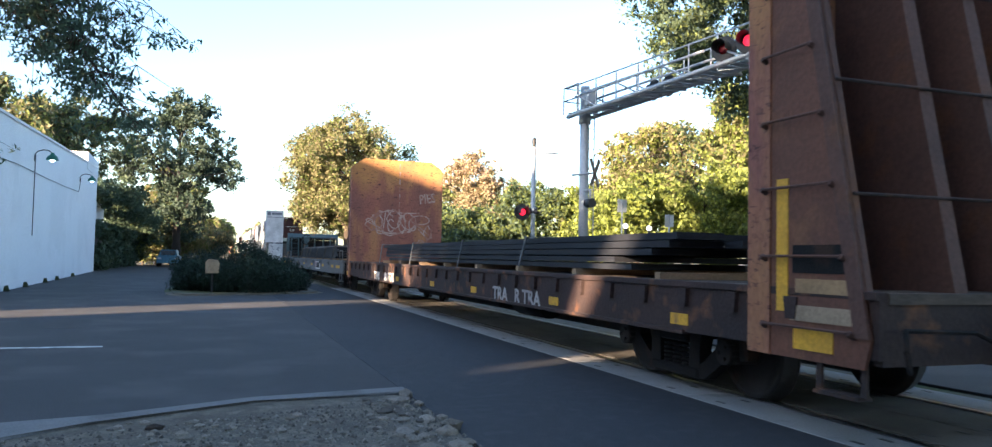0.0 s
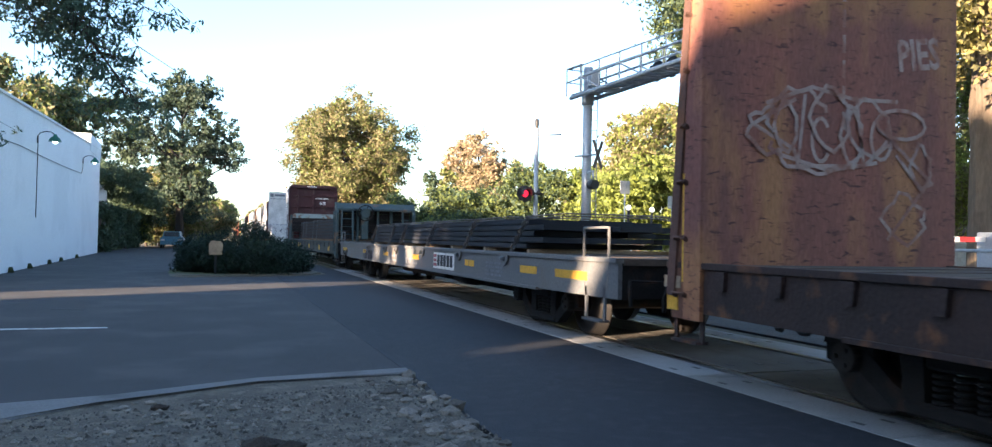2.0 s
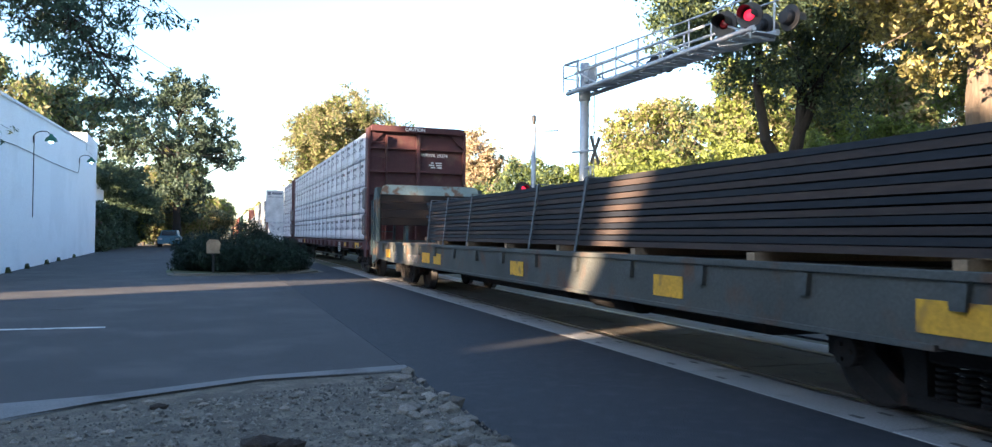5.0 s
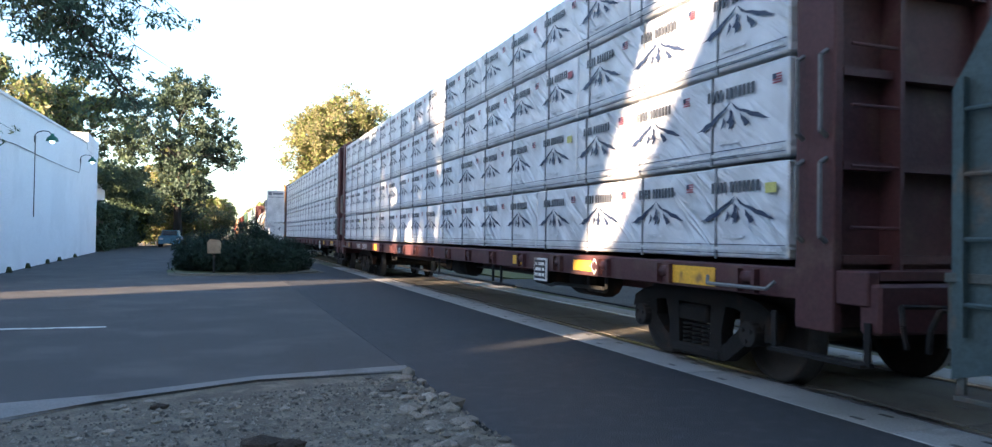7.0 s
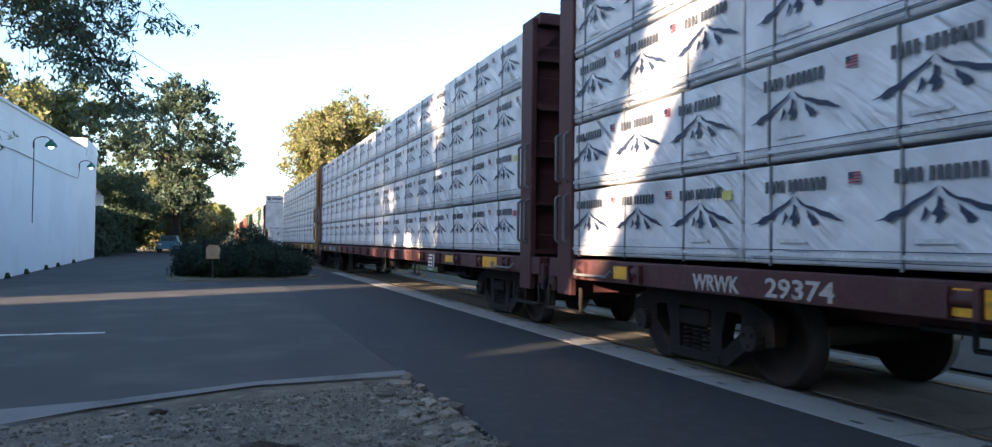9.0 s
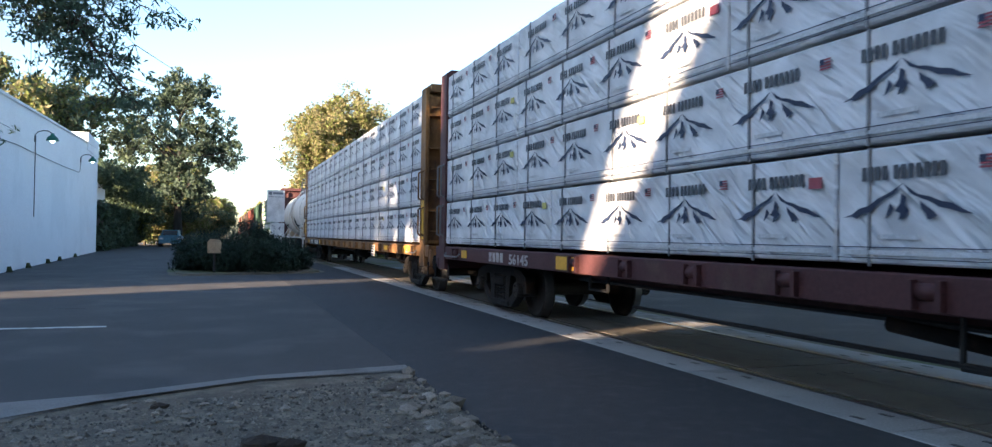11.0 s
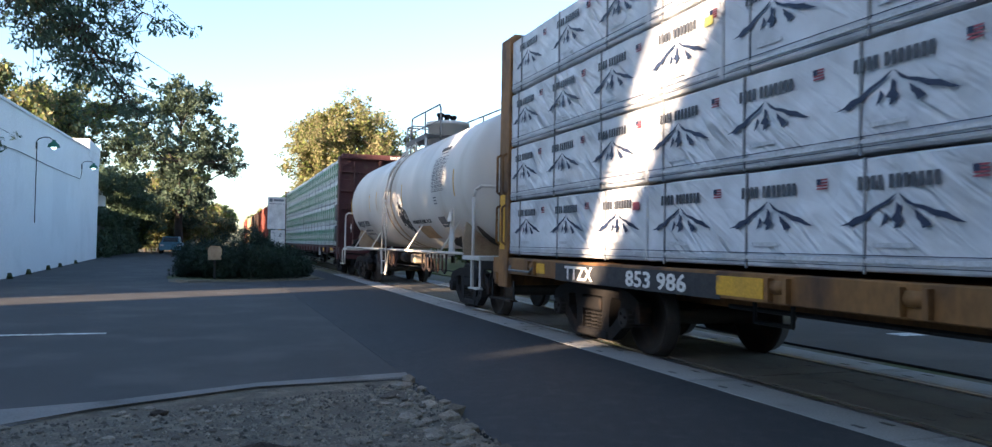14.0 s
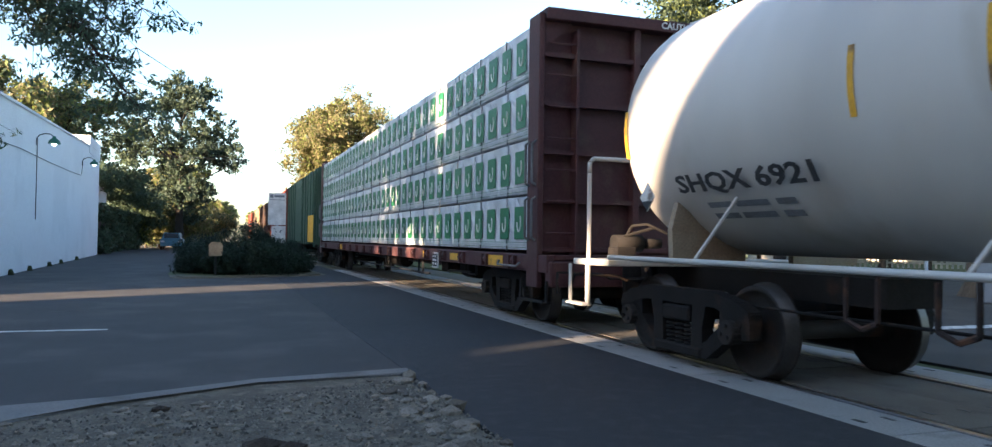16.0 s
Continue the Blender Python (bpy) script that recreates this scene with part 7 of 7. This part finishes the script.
# pipe barrier, lamps and small signs beyond the track
pb = thing("pipe_barrier", (12.3, 11.0, 0), "galvanised pipe barrier at the roadside", "barrier")
part("rail", pipe(B(), [(0, 0, 0), (0, 0, 1.12), (0.12, 0, 1.2), (4.0, 0, 1.2), (4.1, 0, 1.12), (4.1, 0, 0)], 0.03, 8), GALV, pb)
part("rail", pipe(B(), [(0, 0, 0.7), (4.1, 0, 0.7)], 0.025, 8), GALV, pb)
for x, y, z, r in ((14.4, 26, 2.45, 0.1), (15.4, 26, 2.4, 0.1)):
    lp = thing("lamp_post", (x, y, 0), "lamp post with lit round white globe", "lamp post", "globe lamps in the park")
    part("post", rod(B(), (0, 0, 0), (0, 0, z), 0.05, 10), BLACK, lp)
    bm = B()
    bmesh.ops.create_uvsphere(bm, u_segments=14, v_segments=10, radius=r)
    g = part("globe", bm, WHITE_ON, lp, "lit white globe")
    g.location.z = z + r * 0.8
for x, z in ((14.35, 3.3), (16.4, 2.8)):
    sg = thing("street_sign", (x, 26.2, 0), "small grey sign plate seen from behind", "sign", "small signs beyond the track")
    part("post", rod(B(), (0, 0, 0), (0, 0, z + 0.25), 0.03, 8), GALV, sg)
    part("plate", box(B(), -0.2, 0.2, -0.02, 0.0, z - 0.24, z + 0.24, 0.008), GALV, sg)

# white notice boards beside the juniper
nb = thing("notice_board", (2.02, 30, 0.05), "two white notice boards on one post", "sign")
part("post", box(B(), -0.05, 0.05, 0.02, 0.1, 0, 2.8), GALV, nb)
bd = part("upper_board", box(B(), -0.33, 0.3, -0.02, 0.02, 1.6, 2.78, 0.005), STRIPE_WHITE, nb)
bm = B()
box(bm, -0.28, -0.16, -0.026, -0.019, 2.6, 2.72)
box(bm, -0.12, 0.24, -0.026, -0.019, 2.62, 2.7)
box(bm, -0.28, 0.26, -0.026, -0.019, 2.52, 2.54)
part("lettering_bars", bm, GREY_STENCIL, bd)
bd = part("lower_board", box(B(), -0.2, 0.3, -0.02, 0.02, 0.9, 1.56, 0.005), STRIPE_WHITE, nb)
bm = B()
for k in range(9):
    rng = random.Random(k)
    x, z = rng.uniform(-0.12, 0.2), rng.uniform(1.0, 1.45)
    rod(bm, (x, -0.022, z), (x + rng.uniform(-0.12, 0.12), -0.022, z + rng.uniform(-0.12, 0.12)), 0.012, 4)
part("graffiti", bm, GREY_STENCIL, bd, "grey scribbles")

# parked car far down the side street
CAR_BLUE = material("pale_blue_car_paint", (0.12, 0.27, 0.36), 0.3, bump=0.0)
GLASS_DARK = material("dark_glass", (0.02, 0.025, 0.03), 0.08, bump=0.0, spec=0.8)
pc = thing("car", (-3.7, 70, 0), "pale blue car parked in the side street", "car")
bm = B()
prism(bm, [(-0.85, 0.3), (-0.88, 0.85), (-0.7, 0.95), (-0.58, 1.42), (0.58, 1.42), (0.7, 0.95), (0.88, 0.85), (0.85, 0.3)], "y", 0, 4.2)
part("body", bm, CAR_BLUE, pc)
part("windscreen", box(B(), -0.56, 0.56, -0.02, 0.05, 0.98, 1.36), GLASS_DARK, pc)
for x in (-0.8, 0.8):
    for y in (0.7, 3.4):
        part("wheel", rod(B(), (x - 0.1, y, 0.31), (x + 0.1, y, 0.31), 0.31, 16), BLACK, pc)
for x in (-0.65, 0.65):
    part("headlight", box(B(), x - 0.14, x + 0.14, -0.02, 0.03, 0.62, 0.76), STRIPE_WHITE, pc)

# pale buildings far across the road and track
WINDOW_DARK = material("dark_window", (0.03, 0.035, 0.045), 0.15, bump=0.0)
CREAM = material("cream_siding", (0.5, 0.48, 0.44), 0.85, bump=0.1)
ROOF_GREY = material("grey_roof", (0.3, 0.3, 0.31), 0.8, bump=0.2)


def house(x, y, w, d, h, roof, turn, label):
    hs = thing("house", pose(x, y, 0, 0, 0, turn), label, "house", "houses in the distance")
    part("wall", box(B(), -w / 2, w / 2, 0, d, 0, h), CREAM, hs)
    bm = B()
    prism(bm, [(-0.4, h), (d / 2, h + roof), (d + 0.4, h), (d + 0.4, h - 0.15), (-0.4, h - 0.15)], "x", -w / 2 - 0.4, w / 2 + 0.4)
    part("roof", bm, ROOF_GREY, hs)
    n = max(2, int(w / 2.6))
    for k in range(n):
        xx = -w / 2 + w * (k + 0.5) / n
        wd = part("window", box(B(), xx - 0.5, xx + 0.5, -0.03, 0.05, h * 0.4, h * 0.75), WINDOW_DARK, hs)
        part("frame", box(B(), xx - 0.58, xx + 0.58, -0.06, -0.03, h * 0.36, h * 0.4), STRIPE_WHITE, wd)
    return hs


house(15.0, 62, 6, 6, 2.4, 0.9, -12, "low pale house with a grey roof behind the shrubs")
house(45, 46, 16, 9, 4.6, 1.5, -40, "pale house across the park")
house(60, 36, 16, 9, 5.0, 1.5, -55, "pale house across the road")
pf = thing("picket_fence", pose(28, 34, 0, 0, 0, -35), "pale picket fence along the park", "fence")
for k in range(70):
    part("picket", box(B(), k * 0.25, k * 0.25 + 0.1, 0, 0.03, 0.1, 1.05), CREAM, pf)
for z in (0.3, 0.8):
    part("rail", box(B(), 0, 17.4, 0.03, 0.06, z, z + 0.1), CREAM, pf)

# overhead wire across the side street
tagged(part("overhead_wire", pipe(B(), [(-6.8, 52, 6.4), (-3, 52.6, 6.15), (1, 53.2, 6.1), (4.5, 54, 6.2), (14, 55, 6.6)], 0.012, 4), BLACK), "thin overhead wire across the street", "wire")

# ---- added unseen on the sunny side: walls and crowns to shade the crossing ----
EVE = 0.86


def shade_at(q, k):
    """A place k metres towards the sun from the near side of the train, offset q across the light."""
    return 4 - SUN_AZ.x * k, (q + 2.04) / EVE - SUN_AZ.y * k


hx, hy = shade_at(0, 30)
turn = math.degrees(math.atan2(0.86, -0.51))
# added shade walls; the slits between them let the sun patches through
for step, (outline, label) in enumerate((([(-42, 0), (5.45, 0), (5.4, 7.06), (0.6, 12.8), (-42, 12.8)], "unseen gable-shaped wall added to shade the crossing"),
                       ([(5.2, 0), (5.2, 6.9), (5.66, 6.95), (5.66, 7.1), (2.98, 11.6), (2.75, 12.7), (10.0, 13.2), (10.7, 8.7), (15.6, 8.4), (15.6, 0)], "unseen stepped wall added to shade the crossing"),
                       ([(17.4, 0), (17.4, 8.2), (16.0, 9.3), (15.6, 12.5), (20, 13.6), (42, 17.2), (42, 0)], "unseen wall added to shade the far track"))):
    bh = thing("house", pose(hx, hy, 0, 0, 0, turn), label, "house", "houses on the sunny side of the street")
    part("wall", prism(B(), outline, "y", 0.5 * step, 0.5 * step + 0.4), STUCCO, bh)

# unseen crown added to break the sunlight on the train into dapples
rng = np.random.default_rng(201)
cl = []
while len(cl) < 48:
    q, z, k = rng.uniform(10.6, 16.2), rng.uniform(6.0, 10.6), rng.uniform(24, 28)
    x, y = shade_at(q, k)
    cl.append((x, y, z, rng.uniform(0.5, 0.9)))
bx, by = shade_at(13.0, 26)
t = thing("tree", (bx, by, 0), "unseen open-crowned tree added to dapple the sunlight", "tree")
part("trunk", rod(B(), (0, 0, 0), (0, 0, 9), 0.3, 10, 0.1), BARK, t)
part("crown", leaf_mesh("crown", clump_points(rng, cl, 75, 0.1) - np.array((bx, by, 0)), 0.22, LEAF_DARK, rng), None, t)

# an unseen tall crown, added to shade the signal and the trees beyond
cl = []
while len(cl) < 130:
    q, z, k = rng.uniform(5.5, 14.6), rng.uniform(12.3, 17.4), rng.uniform(30, 37)
    x, y = shade_at(q, k)
    if ((q - 10) / 5.2) ** 2 + ((z - 16.5) / 6.5) ** 2 < 1.15 and (q < 10.6 or z < 14.3) and (q > 8.8 or rng.random() < 0.3):
        cl.append((x, y, z, rng.uniform(0.8, 1.2)))
while len(cl) < 150:
    q, z, k = rng.uniform(1.8, 4.2), rng.uniform(12.3, 13.6), rng.uniform(30, 36)
    x, y = shade_at(q, k)
    cl.append((x, y, z, rng.uniform(0.7, 1.0)))
bx, by = shade_at(10.0, 33)
t = thing("tree", (bx, by, 0), "unseen tall tree added to shade the signal and trees", "tree")
part("trunk", rod(B(), (0, 0, 0), (0, 0, 17), 0.5, 10, 0.15), BARK, t)
part("crown", leaf_mesh("crown", clump_points(rng, cl, 110, 0.1) - np.array((bx, by, 0)), 0.36, LEAF_DARK, rng), None, t)

# trees added unseen behind the camera, to cut the sky light on the ground
for i, (x, y, h, r) in enumerate(((-5.5, -9.5, 13, 4.5), (3, -9, 14, 5), (-13, -14, 14, 5), (-4, -17, 15, 5.5), (10, -15, 14, 5))):
    tree("tree", x, y, h, r, 4.2, 34, 9000, 0.34, (LEAF_DARK, LEAF_MID), "unseen leafy tree added to dim the sky light", 400 + i, 0.3, rmin=1.2, rmax=2.0, group="street trees by the pavement", limbs=8)

# ---- stones on the gravel corner ----
rng = np.random.default_rng(301)
SHAPES = []
for k in range(6):
    bm = B()
    bmesh.ops.create_icosphere(bm, subdivisions=1, radius=1.0)
    for v in bm.verts:
        v.co *= 1 + 0.28 * noise.noise(v.co * 1.3 + Vector((k * 7, 0, 0)))
        v.co.z *= 0.7
    SHAPES.append(mesh_of(bm, material("field_stone", (0.25, 0.215, 0.17), 0.85, other=(0.14, 0.128, 0.108), scale=5, fine=50, bump=0.4, jitter=0.5) if k == 0 else SHAPES[0].materials[0], "stone"))
for k in range(290):
    if k < 90:
        x, y, s = rng.uniform(1.2, 1.62), rng.uniform(3.6, 6.7), rng.uniform(0.02, 0.08) * rng.uniform(0.6, 1.1)
    else:
        x, y, s = rng.uniform(-1.6, 1.45), rng.uniform(3.6, 6.0), rng.uniform(0.01, 0.045)
    st = part("stone", SHAPES[k % 6], None, gravel)
    st.matrix_basis = pose(x, y, 0.035, 0, 0, rng.uniform(0, 360)) @ Matrix.Diagonal((s * rng.uniform(1, 1.5), s, s, 1))
# loose grit
n = 9000
V, F = [], []
for k in range(n):
    x, y = rng.uniform(-2.2, 1.62), rng.uniform(3.2, 6.7)
    if y > 6.0 + 0.35 * min(x, 1.2):
        continue
    s = rng.uniform(0.006, 0.015) if k % 5 else rng.uniform(0.012, 0.026)
    b = len(V)
    a = rng.uniform(0, 6.28)
    for i in range(4):
        V.append((x + s * math.cos(a + i * 1.57), y + s * math.sin(a + i * 1.57), 0.032))
    V.append((x, y, 0.035 + s * 0.8))
    F += [(b, b + 1, b + 4), (b + 1, b + 2, b + 4), (b + 2, b + 3, b + 4), (b + 3, b, b + 4)]
me = bpy.data.meshes.new("grit")
me.from_pydata(V, [], F)
me.materials.append(STONE)
grit = new("grit", me)
tagged(grit, "loose grey grit and pebbles on packed earth", "gravel", kind="stuff")
# a dark clod and dry leaves
for x, y, s in ((-0.35, 5.75, 0.05), (0.25, 4.55, 0.1), (0.4, 4.5, 0.07)):
    c = tagged(part("clod", SHAPES[2].copy(), None), "dark clod of earth on the gravel", "clod")
    c.data.materials.clear()
    c.data.materials.append(BARK)
    c.matrix_basis = pose(x, y, 0.04) @ Matrix.Diagonal((s * 1.5, s, s, 1))


def motions():
    steps = [k * 0.5 for k in range(33)]
    for ob, (x, y, z) in RIDERS:
        walk(ob, [(t, pose(x, y - s_of(t), z)) for t in steps])
    spins = [k / 15 for k in range(241)]
    for ob, dy in WHEELSETS:
        walk(ob, [(t, pose(0, dy, 0.425, math.degrees(s_of(t) / 0.425), 0, 0)) for t in spins])


motions()
